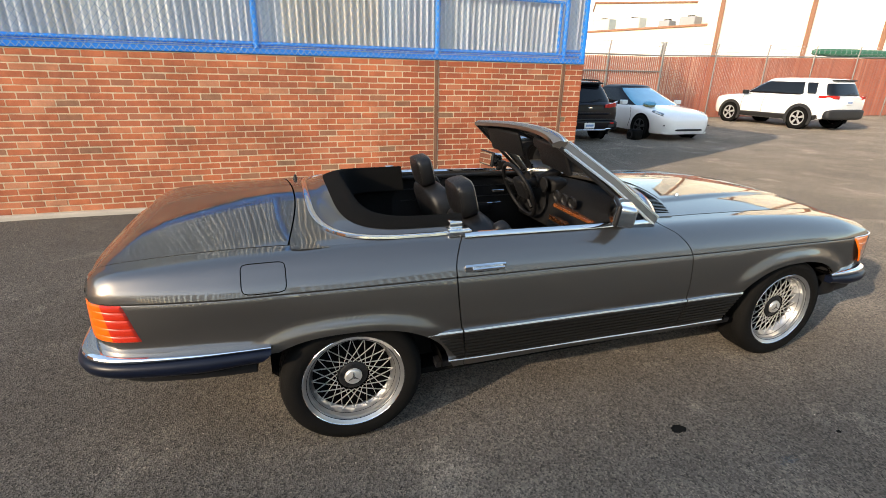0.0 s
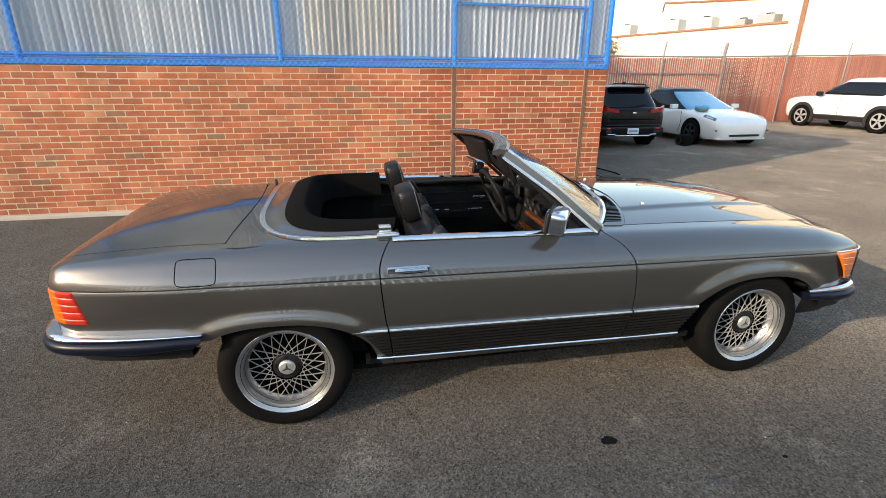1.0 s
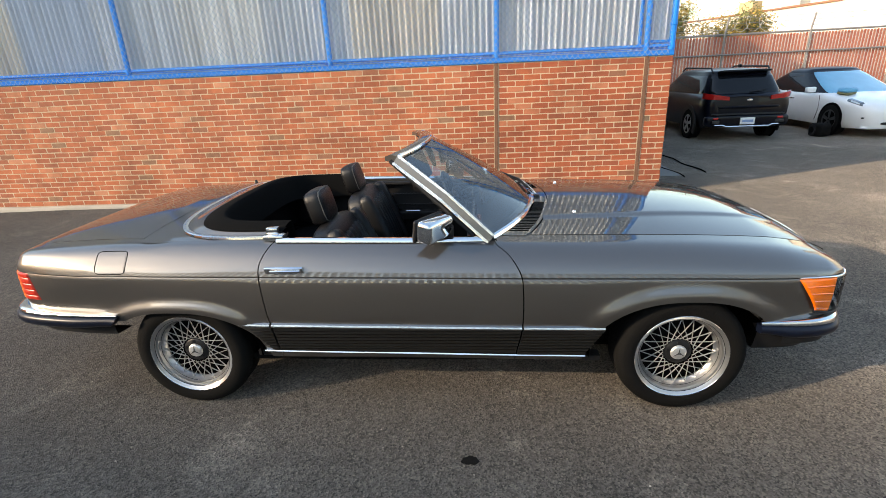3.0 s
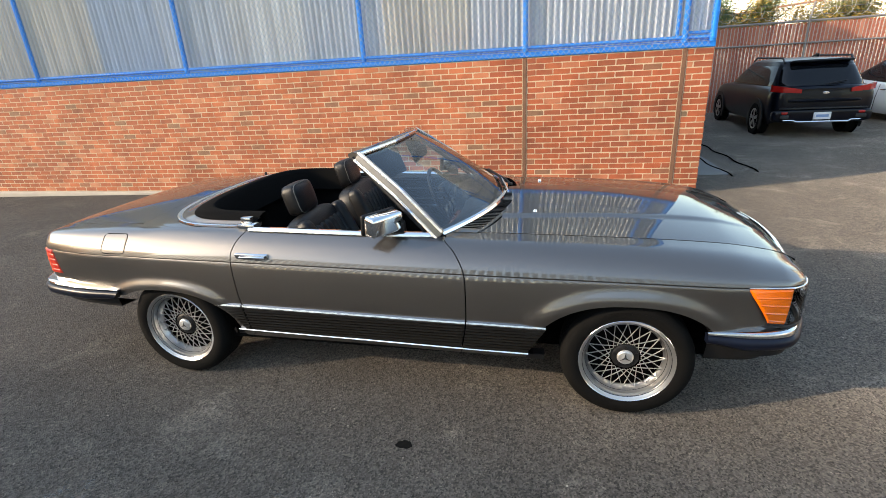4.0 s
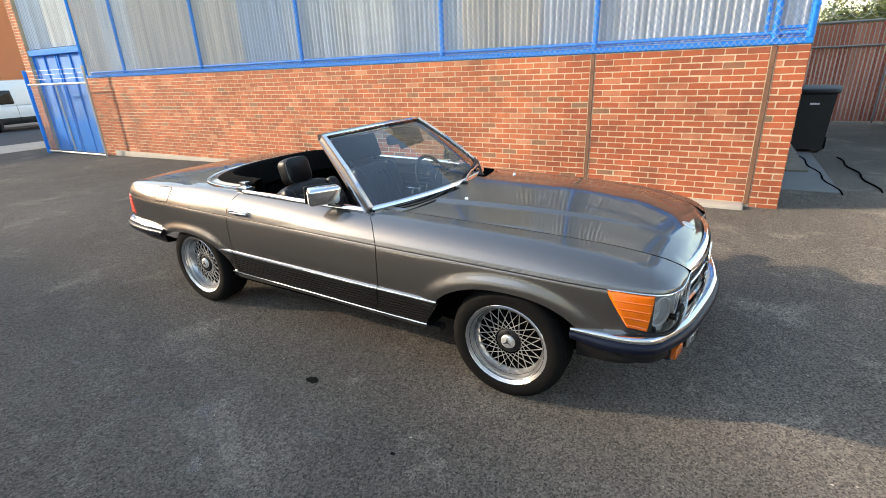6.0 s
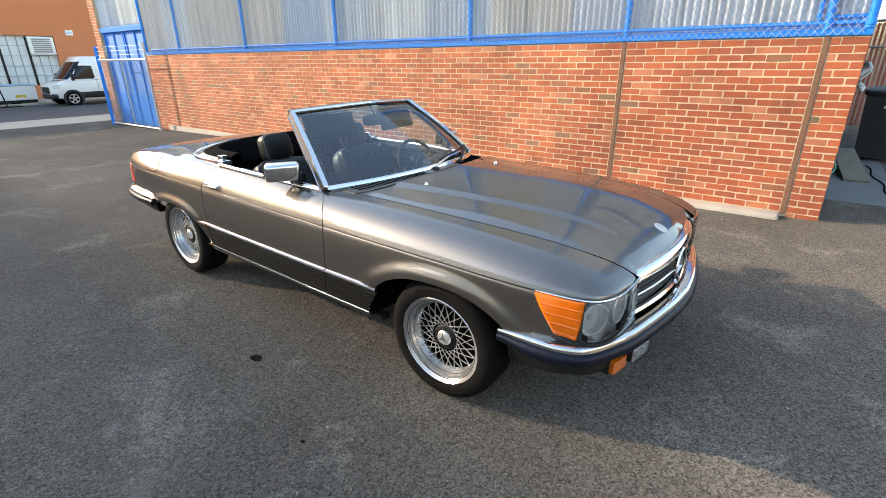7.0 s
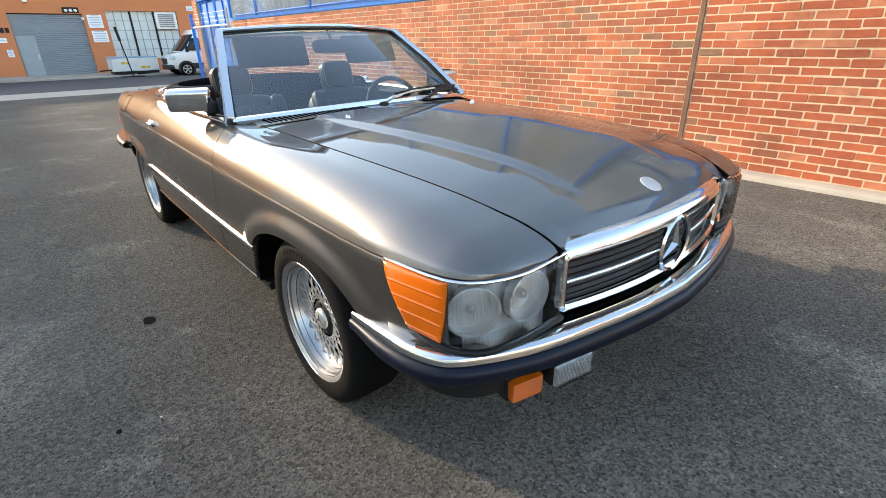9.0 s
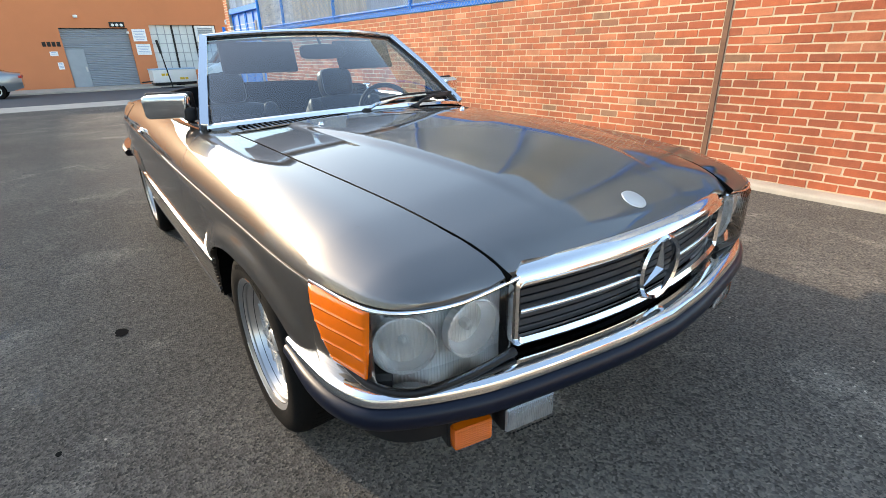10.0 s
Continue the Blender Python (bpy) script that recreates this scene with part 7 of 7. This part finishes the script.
r_end("windscreen", True, 0.78, 0.06, 0.92, M_darkwin)
r_patch("sill_cladding", -2.05, 2.10, 0.0, 1.25, M_carclad, 0.016, "grey sill cladding")
for s in (-1, 1):
    part("tail_lamp", grid_bm(lambda u, v: (-2.30 + 0.06 * u * u + 0.62 * max(0.0, u - 0.55), s * (0.56 + 0.38 * u - 0.08 * max(0, u - 0.6)), 1.01 - 0.02 * u + (0.10 - 0.06 * max(0, u - 0.5)) * v + 0.05 * u), 18, 6, flip=s < 0, thick=(0.10, 0, 0)), M_redlamp, suv, "red wrap-round tail lamp", smooth=50)
    part("door_mirror", pad(0.13, 0.21, 0.15, 0.03, 0.0, 5, pose(0.72, s * 1.02, 1.13)), M_black, suv, smooth=60)
    for dx in (-0.25, 0.60):
        part("door_handle", pad(0.20, 0.03, 0.03, 0.01, 0.0, 4, pose(dx - 0.35, s * 0.925, 0.93)), M_carwhite, suv, smooth=60)
        seam(suv, "door_seam", [(dx + 0.28, s * 0.925, 0.42), (dx + 0.30, s * 0.93, 0.7), (dx + 0.26, s * 0.90, 1.04)])
part("rear_bumper", pad(0.26, 1.76, 0.34, 0.05, 0.0, 6, pose(-2.20, 0, 0.53)), M_carclad, suv, "grey rear bumper", smooth=60)
part("spoiler", pad(0.16, 1.10, 0.04, 0.02, 0.0, 6, pose(-1.96, 0, 1.585, 0, 5, 0)), M_black, suv, smooth=60)
part("wiper", tube([(-2.22, 0.0, 1.16), (-2.19, -0.30, 1.22)], 0.012, 6), M_black, suv)
part("number_plate", box(-2.31, -2.285, -0.15, 0.15, 0.84, 0.98, 0.004), M_sign, suv, "white number plate")
part("plate_bar", box(-2.316, -2.311, -0.11, 0.11, 0.885, 0.935), M_signtext, suv)

# white van in the street
VM = pose(-24.0, 10.5, ground_z(-24.0), 0, 0, -90) @ Matrix.Scale(0.85, 4)
van, v_skin, v_side, v_end, v_patch = saloon("delivery_van", VM, "white high-roof delivery van parked in the street",
    [(-2.9, .94), (-2.8, 1.0), (0.0, 1.02), (1.9, 1.01), (2.4, .95), (2.66, .84), (2.74, .72)], [(-2.9, .38), (2.2, .36), (2.74, .40)],
    [(-2.9, 1.34), (1.5, 1.34), (2.05, 1.28), (2.45, 1.14), (2.66, 1.0), (2.74, .92)], (-2.88, 2.12, -2.82, 1.10, 1.0, .88, 1.30, 2.46), M_carwhite, (-1.9, 1.85), 0.36, M_farrim, M_carclad)
v_side(0.62, 1.72, 0.66, 1.32, 0.03, 0.62)
v_end("windscreen", True, 0.80, 0.02, 0.80, M_darkwin)
v_patch("sill_cladding", -2.8, 2.55, 0.0, 1.6, M_carclad, 0.016, "dark sill cladding")
for s in (-1, 1):
    part("headlight", pad(0.36, 0.10, 0.22, 0.03, 0.0, 5, pose(2.50, s * 0.90, 1.0, 0, 14, s * -28)), M_frost, van, "clear headlight", smooth=60)
    part("door_mirror", pad(0.14, 0.22, 0.36, 0.03, 0.0, 5, pose(1.72, s * 1.17, 1.45)), M_black, van, smooth=60)
    seam(van, "door_seam", [(0.60, s * 1.022, 0.5), (0.58, s * 1.026, 1.0), (0.60, s * 1.01, 1.32)], 0.008)
part("van_grille", pad(0.08, 1.2, 0.34, 0.03, 0.0, 5, pose(2.72, 0, 0.80)), M_black, van, smooth=60)
part("van_bumper", pad(0.30, 1.86, 0.30, 0.05, 0.0, 5, pose(2.60, 0, 0.50)), M_carclad, van, smooth=60)

# grey saloon at the far kerb
sed_st = [S(-2.35, (.74, .42), (.78, .66), (.76, .88), (.66, .96), (.4, .99)), S(-1.9, (.86, .30), (.90, .62), (.86, .92), (.74, 1.02), (.42, 1.06)), S(-1.0, (.88, .25), (.91, .60), (.87, .92), (.60, 1.36), (.38, 1.42)), S(0.0, (.88, .25), (.91, .60), (.87, .91), (.60, 1.38), (.38, 1.44)),
          S(1.0, (.88, .25), (.91, .60), (.86, .88), (.76, .94), (.42, .99)), S(2.2, (.74, .34), (.80, .56), (.76, .70), (.6, .76), (.35, .79))]
sedan = vehicle("grey_saloon", pose(-23.6, -1.35, ground_z(-23.6), 0, 0, -90), sed_st, M_grey_car, "grey saloon parked at the far kerb", "car", (-1.4, 1.4), 0.33, [("side", -1.3, 0.8, 2.15, 2.9, (0.3, -0.5)), ("rear_window", -1.85, -1.1, 0.0), ("windscreen", 0.98, 0.2, 0.0)])[0]
for s in (-1, 1):
    part("tail_lamp", pad(0.14, 0.40, 0.13, 0.03, 0.0, 5, pose(-2.26, s * 0.60, 0.84, 0, 0, s * 18)), M_red, sedan, smooth=60)

# utility trailer with a boom
tr = thing("utility_trailer", pose(-26.3, 7.25, ground_z(-25) + 0.0) @ Matrix.Scale(0.8, 4), "low white utility trailer with yellow stickers", "trailer")
part("tray", box(-0.8, 0.8, -1.35, 1.25, 0.30, 1.08, 0.04, 2), M_white, tr)
part("lid", box(-0.82, 0.82, -1.38, 1.28, 1.085, 1.16, 0.03, 2), material("pale_blue_lid", (0.30, 0.46, 0.62), 0.5, var=0.1, scale=3), tr, "pale blue lid")
for k in range(5):
    part("rib", box(0.80, 0.815, -1.2 + 0.56 * k, -1.16 + 0.56 * k, 0.34, 1.05, 0.004), M_white, tr)
part("skirt", box(-0.7, 0.79, -1.3, 1.2, 0.16, 0.295, 0.01), M_black, tr, "black skirt")
for y, z, w in ((-0.85, 0.72, 0.40), (0.2, 0.45, 0.5)):
    part("sticker", box(0.80, 0.81, y, y + w, z, z + 0.14), material("yellow_sticker", (0.75, 0.48, 0.03), 0.6), tr)
part("drawbar", tube([(0.2, -1.3, 0.4), (0.2, -2.0, 0.35)], 0.04, 8), M_black, tr)
for s in (-1, 1):
    part("wheel", lathe([(0.0, -0.08), (0.26, -0.08), (0.30, -0.05), (0.30, 0.05), (0.0, 0.08)], 24, "x", pose(s * 0.62, 0.2, 0.30)), M_rubber, tr, smooth=40)
fp = thing("kerb_pole", pose(-24.9, 6.85, ground_z(-24.9) + 0.02), "thin black pole with a wrapped head on a flat foot", "pole")
part("shaft", tube([(0, 0, 0.03), (-0.07, -0.25, 2.1)], 0.028, 8, up=(1, 0, 0)), M_black, fp, smooth=40)
part("wrapped_head", tube([(-0.055, -0.19, 1.62), (-0.077, -0.27, 2.25)], 0.06, 8, up=(1, 0, 0)), M_black, fp, smooth=40)
part("foot", box(-0.3, 0.3, -0.5, 0.5, 0.0, 0.03, 0.01), M_black, fp)

# ---- back yard: slatted fence, warehouses, trees ----
M_slat = material("red_slat", (0.42, 0.105, 0.055), 0.6, rand=("island", [(0.0, (0.38, 0.085, 0.045)), (0.3, (0.45, 0.115, 0.060)), (0.85, (0.50, 0.14, 0.075)), (1.0, (0.56, 0.22, 0.14))]), var=0.2, scale=2, fine=0.05)
M_pipe = material("grey_fence_pipe", (0.25, 0.235, 0.225), 0.55, metal=0.4, var=0.2, scale=6)
yard = thing("slatted_fence", pose(0, 0, 0), "chain-link yard fence filled with red plastic slats and topped with wire", "fence")
FENCE = [((4.4, 15.5), (13.6, 15.5), 2.24, 2.29), ((13.6, 15.5), (14.6, 16.75), 2.29, 2.36), ((14.6, 16.75), (34.0, 16.70), 2.36, 2.78)]
sv, sf, wv, wf, pv, pf = [], [], [], [], [], []
frnd = random.Random(21)
for (ax, ay), (bx, by), ha, hb in FENCE:
    L_ = math.hypot(bx - ax, by - ay)
    dx, dy = (bx - ax) / L_, (by - ay) / L_
    n = int(L_ / 0.085)
    for i in range(n):
        t = (i + 0.5) * 0.085
        # pale strips between the slats imitate light in the gaps
        if ax < 13.0 and t < L_ - 0.1:
            hh = ha + (hb - ha) * t / L_ - 0.05 - frnd.uniform(0, 0.03)
            c0 = len(pv)
            for s1 in (-1, 1):
                for z in (0.05, hh):
                    pv.append((ax + dx * (t + 0.0425 + s1 * 0.010) + dy * 0.006, ay + dy * (t + 0.0425 + s1 * 0.010) - dx * 0.006, z))
            pf.append((c0, c0 + 2, c0 + 3, c0 + 1))
        h = ha + (hb - ha) * t / L_ - 0.04
        base = len(sv)
        w = 0.029 if ax < 13.0 else 0.036
        for s1 in (-1, 1):
            for s2 in (-1, 1):
                for z in (0.04, h):
                    sv.append((ax + dx * (t + s1 * w) - dy * s2 * 0.004, ay + dy * (t + s1 * w) + dx * s2 * 0.004, z))
        sf += [tuple(base + k for k in q) for q in ((0, 1, 3, 2), (4, 6, 7, 5), (0, 4, 5, 1), (2, 3, 7, 6), (1, 5, 7, 3))]
    place = Matrix.Translation((ax, ay, 0)) @ Matrix.Rotation(math.atan2(dy, dx), 4, "Z")
    v, f = chain_link(0, L_, 0.05, (ha + hb) / 2, -0.02, 0.11, 0.0028, place)
    k0 = len(wv)
    wv += v
    wf += [tuple(k + k0 for k in q) for q in f]
    part("top_rail", tube([(ax, ay, ha), (bx, by, hb)], 0.028, 8), M_pipe, yard, smooth=40)
    if ay == by:
        part("mid_rail", tube([(ax, ay - 0.06, 1.72), (bx, by - 0.06, 1.76)], 0.022, 8), M_pipe, yard, smooth=40)
    m_ = max(2, round(L_ / 2.6))
    for i in range(m_ + 1):
        t = i / m_
        x, y, h = ax + (bx - ax) * t, ay + (by - ay) * t, ha + (hb - ha) * t
        part("post", tube([(x + dy * 0.05, y - dx * 0.05, 0), (x + dy * 0.05, y - dx * 0.05, h + 0.06), (x + dy * 0.05 + 0.05, y - dx * 0.05, h + 0.45)], 0.026, 8, up=(1, 0, 0)), M_pipe, yard, smooth=40)
    for dz in (0.15, 0.30, 0.43):
        part("barbed_wire", tube([(ax, ay, ha + dz), ((ax + bx) / 2, (ay + by) / 2, (ha + hb) / 2 + dz - 0.02), (bx, by, hb + dz)], 0.005, 4), M_pipe, yard)
    # razor coil
    bm = bmesh.new()
    turns = int(L_ / 0.34)
    path = []
    for i in range(turns * 10 + 1):
        a = 2 * math.pi * i / 10
        t = i / (turns * 10)
        path.append((ax + (bx - ax) * t + 0.12 * math.cos(a), ay + (by - ay) * t, ha + (hb - ha) * t + 0.26 + 0.20 * math.sin(a)))
    add_tube(bm, path, 0.0045, 4)
    part("wire_coil", bm, M_zinc, yard)
ob = data_part("slat_infill", sv, sf, M_slat, yard)
ob["kind"] = "stuff"
# light in the slat gaps, put into the strips' pale colour
ob = data_part("gap_light_strips", pv, pf, material("pale_gap_light", (0.50, 0.38, 0.32), 0.6, var=0.2, scale=2), yard)
ob["kind"] = "stuff"
ob = data_part("mesh_wire", wv, wf, M_pipe, yard)
ob["kind"] = "stuff"

M_ware = material("warm_white_render", (0.80, 0.76, 0.68), 0.85, var=0.06, scale=0.4, fine=0.04)


def warehouse(name, a, b, h, depth, label, pilasters=()):
    """A long plain hall whose seen face runs from a to b."""
    e = thing(name, pose(0, 0, 0), label, "building")
    a, b = Vector((*a, 0)), Vector((*b, 0))
    d = (b - a).normalized()
    n = Vector((d.y, -d.x, 0))
    if n.dot(Vector((0, 0, 0)) - a) < 0:
        n = -n
    m = Matrix.Translation(a) @ Matrix(((d.x, -n.x, 0, 0), (d.y, -n.y, 0, 0), (0, 0, 1, 0), (0, 0, 0, 1)))
    L_ = (b - a).length
    part("wall", box(0, L_, 0, depth, 0, h, 0.0, 1, m), M_ware, e)
    part("coping", box(-0.15, L_ + 0.15, -0.2, depth, h + 0.002, h + 0.20, 0.02, 1, m), M_tan, e, "rust-brown coping")
    for t in pilasters:
        part("pilaster", box(t - 0.16, t + 0.16, -0.22, -0.002, 0, h - 0.05, 0.02, 1, m), M_tan, e, "rust-brown pilaster")
    return e, m


wa, wm = warehouse("tall_warehouse", (38.0, 37.0), (66, 16.5), 16.0, 12, "tall white warehouse with rust-brown pilasters", (0.3, 7.2, 12.6, 19.0, 26.0))
wb, wmb = warehouse("low_warehouse", (40.4, 40.0), (26.5, 84.0), 6.3, 10, "long low white warehouse with rooftop air units")
warehouse("far_warehouse", (54.0, 51.0), (41.0, 59.5), 10.3, 9, "white warehouse behind the low one")
for t, w, h, mat in ((3.0, 1.6, 0.9, M_shutter), (5.5, 1.2, 0.7, M_shutter), (9.5, 2.2, 1.2, M_gate), (13.5, 2.4, 1.3, M_gate), (20, 2.2, 1.3, M_gate), (26, 2.0, 1.3, material("tan_unit", (0.55, 0.40, 0.20), 0.7, var=0.1, scale=1))):
    ac = thing("air_unit", wmb @ pose(t, 2.0, 6.503), "grey rooftop air handling unit", "air unit", group="rooftop air units")
    part("casing", box(-w / 2, w / 2, -0.7, 0.7, 0.05, h, 0.04), mat, ac)
    part("fan_cowl", lathe([(0.35, 0.0), (0.38, 0.14), (0.30, 0.14)], 20, "z", pose(0, 0, h)), M_black, ac)
    for s in (-1, 1):
        part("skid", box(-w / 2, w / 2, s * 0.5 - 0.05, s * 0.5 + 0.05, 0.0, 0.06), M_black, ac)
gs = thing("green_tarpaulin", pose(27.0, 17.8, -0.18, 0, 0, -2), "dark green rolled tarpaulin on a frame behind the fence", "tarpaulin")
part("cover", pad(9.0, 0.5, 0.34, 0.1, 0.03, 8, pose(2, 0, 3.02)), material("green_sheet", (0.02, 0.14, 0.08), 0.6, var=0.2, scale=2), gs, smooth=60)
for k in range(3):
    part("prop", tube([(-1.5 + 3.5 * k, 0, 0), (-1.5 + 3.5 * k, 0, 2.9)], 0.05, 8, up=(1, 0, 0)), M_gate, gs)


def tree(x, y, h, r, seed, mats, label):
    rnd = random.Random(seed)
    e = thing("tree", pose(x, y, 0), label, "tree")
    bm = bmesh.new()
    add_sweep(bm, [(0, 0, 0), (0.1, 0.05, h * 0.3), (-0.1, 0.1, h * 0.55), (0.1, 0, h * 0.85)], circle(0.22, 8), up=(1, 0, 0), scales=[1.2, 0.9, 0.6, 0.2])
    tips = []
    for k in range(16):
        a, z = rnd.uniform(0, 6.28), h * rnd.uniform(0.35, 0.8)
        l = r * rnd.uniform(0.6, 1.0)
        q = (l * math.cos(a), l * math.sin(a), z + l * rnd.uniform(0.15, 0.6))
        tips.append(q)
        add_sweep(bm, [(0, 0, z), (q[0] * 0.5, q[1] * 0.5, z + (q[2] - z) * 0.6), q], circle(0.07, 6), up=(1, 0, 0), scales=[1.0, 0.7, 0.3])
    part("trunk", bm, M_bark, e, smooth=50)
    for mi, mat in enumerate(mats):
        vs, fs = [], []
        for k in range(44):
            tx, ty, tz = rnd.choice(tips)
            f = rnd.uniform(0.35, 1.08)
            c = Vector((tx * f, ty * f, h * 0.5 + (tz - h * 0.5) * f + rnd.uniform(-0.4, 0.7)))
            s0 = rnd.uniform(0.35, 0.8)
            for q in range(130):
                o = Vector((rnd.gauss(0, s0 * 0.5), rnd.gauss(0, s0 * 0.5), rnd.gauss(0, s0 * 0.42)))
                p = c + o
                u = Vector((rnd.gauss(0, 1), rnd.gauss(0, 1), rnd.gauss(0, 1))).normalized()
                w = u.orthogonal().normalized()
                l = rnd.uniform(0.065, 0.115)
                b = len(vs)
                vs += [p - u * l, p + w * l * 0.45, p + u * l, p - w * l * 0.45]
                fs.append((b, b + 1, b + 2, b + 3))
        ob = data_part("crown", vs, fs, mat, e)
        ob["kind"] = "stuff"
    return e


M_bark = material("bark", (0.10, 0.08, 0.06), 0.9, var=0.3, scale=6, bump=0.5, bscale=20)
LEAF = [material("leaf_" + n, c, 0.6, rand=("island", [(0.0, tuple(k * 0.6 for k in c)), (1.0, tuple(k * 1.4 for k in c))]), var=0.1) for n, c in (("green", (0.07, 0.10, 0.025)), ("gold", (0.30, 0.20, 0.035)), ("olive", (0.13, 0.13, 0.035)))]
tree(17.0, 32.0, 4.0, 1.9, 1, [LEAF[1], LEAF[2]], "gold-leaved autumn tree behind the slatted fence")
tree(12.5, 32.0, 4.3, 1.9, 2, [LEAF[0], LEAF[1]], "green and gold autumn tree behind the slatted fence")
tree(8.5, 31.5, 4.2, 1.8, 4, [LEAF[0], LEAF[2]], "olive-green tree behind the slatted fence")

# yard corner behind the brick wall
bn = thing("wheelie_bin", pose(4.98, 10.9, 0, 0, 0, -8), "black lidded plastic refuse bin by the building", "bin")
bm = bmesh.new()
add_sweep(bm, [(0, 0, 0.06), (0, 0, 0.98)], [(-0.29, -0.30), (0.29, -0.30), (0.29, 0.30), (-0.29, 0.30)], up=(0, 1, 0), scales=[0.84, 1.0])
part("tub", bm, M_carclad, bn)
part("lid", pad(0.66, 0.70, 0.09, 0.02, 0.01, 6, pose(0, 0, 1.03, 3, 0, 0)), M_carclad, bn, smooth=60)
part("label_bar", box(-0.05, 0.08, -0.302, -0.298, 0.80, 0.83), M_sign, bn)
for s in (-1, 1):
    part("wheel", lathe([(0.0, -0.04), (0.10, -0.04), (0.11, 0.0), (0.10, 0.04), (0.0, 0.04)], 20, "x", pose(s * 0.24, 0.26, 0.11)), M_rubber, bn, smooth=40)
hs = thing("garden_hose", pose(0, 0, 0), "pale green garden hose hanging from the building corner", "hose")
hp = [(4.36 + 0.10 * math.sin(k * 0.5) * (k / 24), 8.6 - 0.02 * k, 1.25 - 1.15 * math.sin(k / 24 * math.pi / 2)) for k in range(25)]
part("hose", tube(hp, 0.011, 8), material("hose_green", (0.10, 0.42, 0.32), 0.5), hs, smooth=40)
part("coil", tube([(4.40 + 0.02 * k % 0.1, 8.55 + 0.16 * math.cos(k * 0.6), 1.30 + 0.16 * math.sin(k * 0.6)) for k in range(32)], 0.011, 8), material("hose_white", (0.6, 0.62, 0.6), 0.5), hs, smooth=40)
bo = thing("weathered_board", pose(4.62, 9.4, 0), "weathered grey board lying against the wall", "board")
part("plank", box(-0.14, 0.14, -0.6, 0.7, 0.02, 0.06, 0.006, 1, pose(0, 0, 0.08, 10, 0, 8)), material("weathered_wood", (0.20, 0.17, 0.13), 0.9, var=0.4, scale=8, fine=0.2), bo)
part("batten", box(-0.16, 0.16, -0.05, 0.05, 0.0, 0.05), M_carclad, bo)
cp = thing("concrete_apron", pose(0, 0, 0), "smooth grey concrete apron with black joints", "apron", kind="structure")
part("slab", box(4.34, 5.05, 7.6, 10.8, -0.05, 0.008, 0.004), material("apron_concrete", (0.17, 0.17, 0.165), 0.8, var=0.15, scale=2, fine=0.08), cp)
for x0, y0, x1, y1 in ((4.85, 10.16, 5.04, 7.5), (5.36, 10.24, 5.46, 7.77)):
    pts = [(x0 + (x1 - x0) * k / 12 + 0.03 * math.sin(k * 1.3), y0 + (y1 - y0) * k / 12, 0.010) for k in range(13)]
    part("joint", tube(pts, 0.010, 5), M_dark, cp)

# plain wall behind the camera, added unseen to darken what the car reflects
tagged(part("wall_added_end", box(27.0, 27.4, -30.0, 10.4, -0.1, 3.6), M_closing), "plain grey-brown rendered wall, added unseen to darken the car's reflections", "wall", kind="structure")

# tall unseen block beyond the street, added so its roof edge shades the yard
tagged(part("wall_shade_block", box(-70, -49.5, -42, -22, -0.6, 23.66), M_closing), "plain tall block beyond the street, added unseen to shade the near yard", "wall", kind="structure")

# slatted screen across the yard, mirrored in the car's flank
screen_fence = thing("slatted_screen", pose(0, 0, 0), "tall grey slatted screen across the yard", "fence", kind="structure")
qv, qf = [], []
for k in range(150):
    x = -14.0 + 0.21 * k
    b = len(qv)
    qv += [(x + a, -6.2 + c, z) for a in (-0.072, 0.072) for c in (-0.01, 0.01) for z in (0.05, 4.2)]
    qf += [tuple(b + i for i in q) for q in ((0, 1, 3, 2), (4, 6, 7, 5), (0, 4, 5, 1), (2, 3, 7, 6), (1, 5, 7, 3), (0, 2, 6, 4))]
ob = data_part("slat_infill", qv, qf, material("pale_grey_slat", (0.58, 0.56, 0.53), 0.7, var=0.15, scale=2), screen_fence)
ob["kind"] = "stuff"
for z in (0.4, 2.1, 4.0):
    part("rail", box(-14.1, 17.4, -6.26, -6.212, z - 0.03, z + 0.03), M_pipe, screen_fence)

# ---- bricks, last ----
shapes = {}
wear = random.Random(31)
rest_v, rest_f = [], []
for x, w, r, dz, k in brick_boxes():
    z = BASE + COURSE * (r + 0.5) + dz * 0.5
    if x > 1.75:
        key = (round(w, 2), wear.randrange(6))
        if key not in shapes:
            v, f = brick_shape(w, wear)
            me = bpy.data.meshes.new("brick")
            me.from_pydata(v, [], f)
            me.materials.append(M_brick)
            shapes[key] = me
        ob = new("brick", shapes[key])
        ob.matrix_basis = Matrix.Translation((x, WY + dz * 0.5, z)) @ Matrix.Rotation(dz * 3.2, 4, "Y")
        ob.parent = brick_wall
    else:
        v, f = brick_shape(w * (0.985 + 0.015 * k), wear)
        n = len(rest_v)
        rest_v += [(a + x, b + WY + dz * 0.3, c + z) for a, b, c in v]
        rest_f += [tuple(i + n for i in q) for q in f]
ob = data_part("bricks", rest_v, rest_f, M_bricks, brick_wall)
ob["kind"] = "stuff"
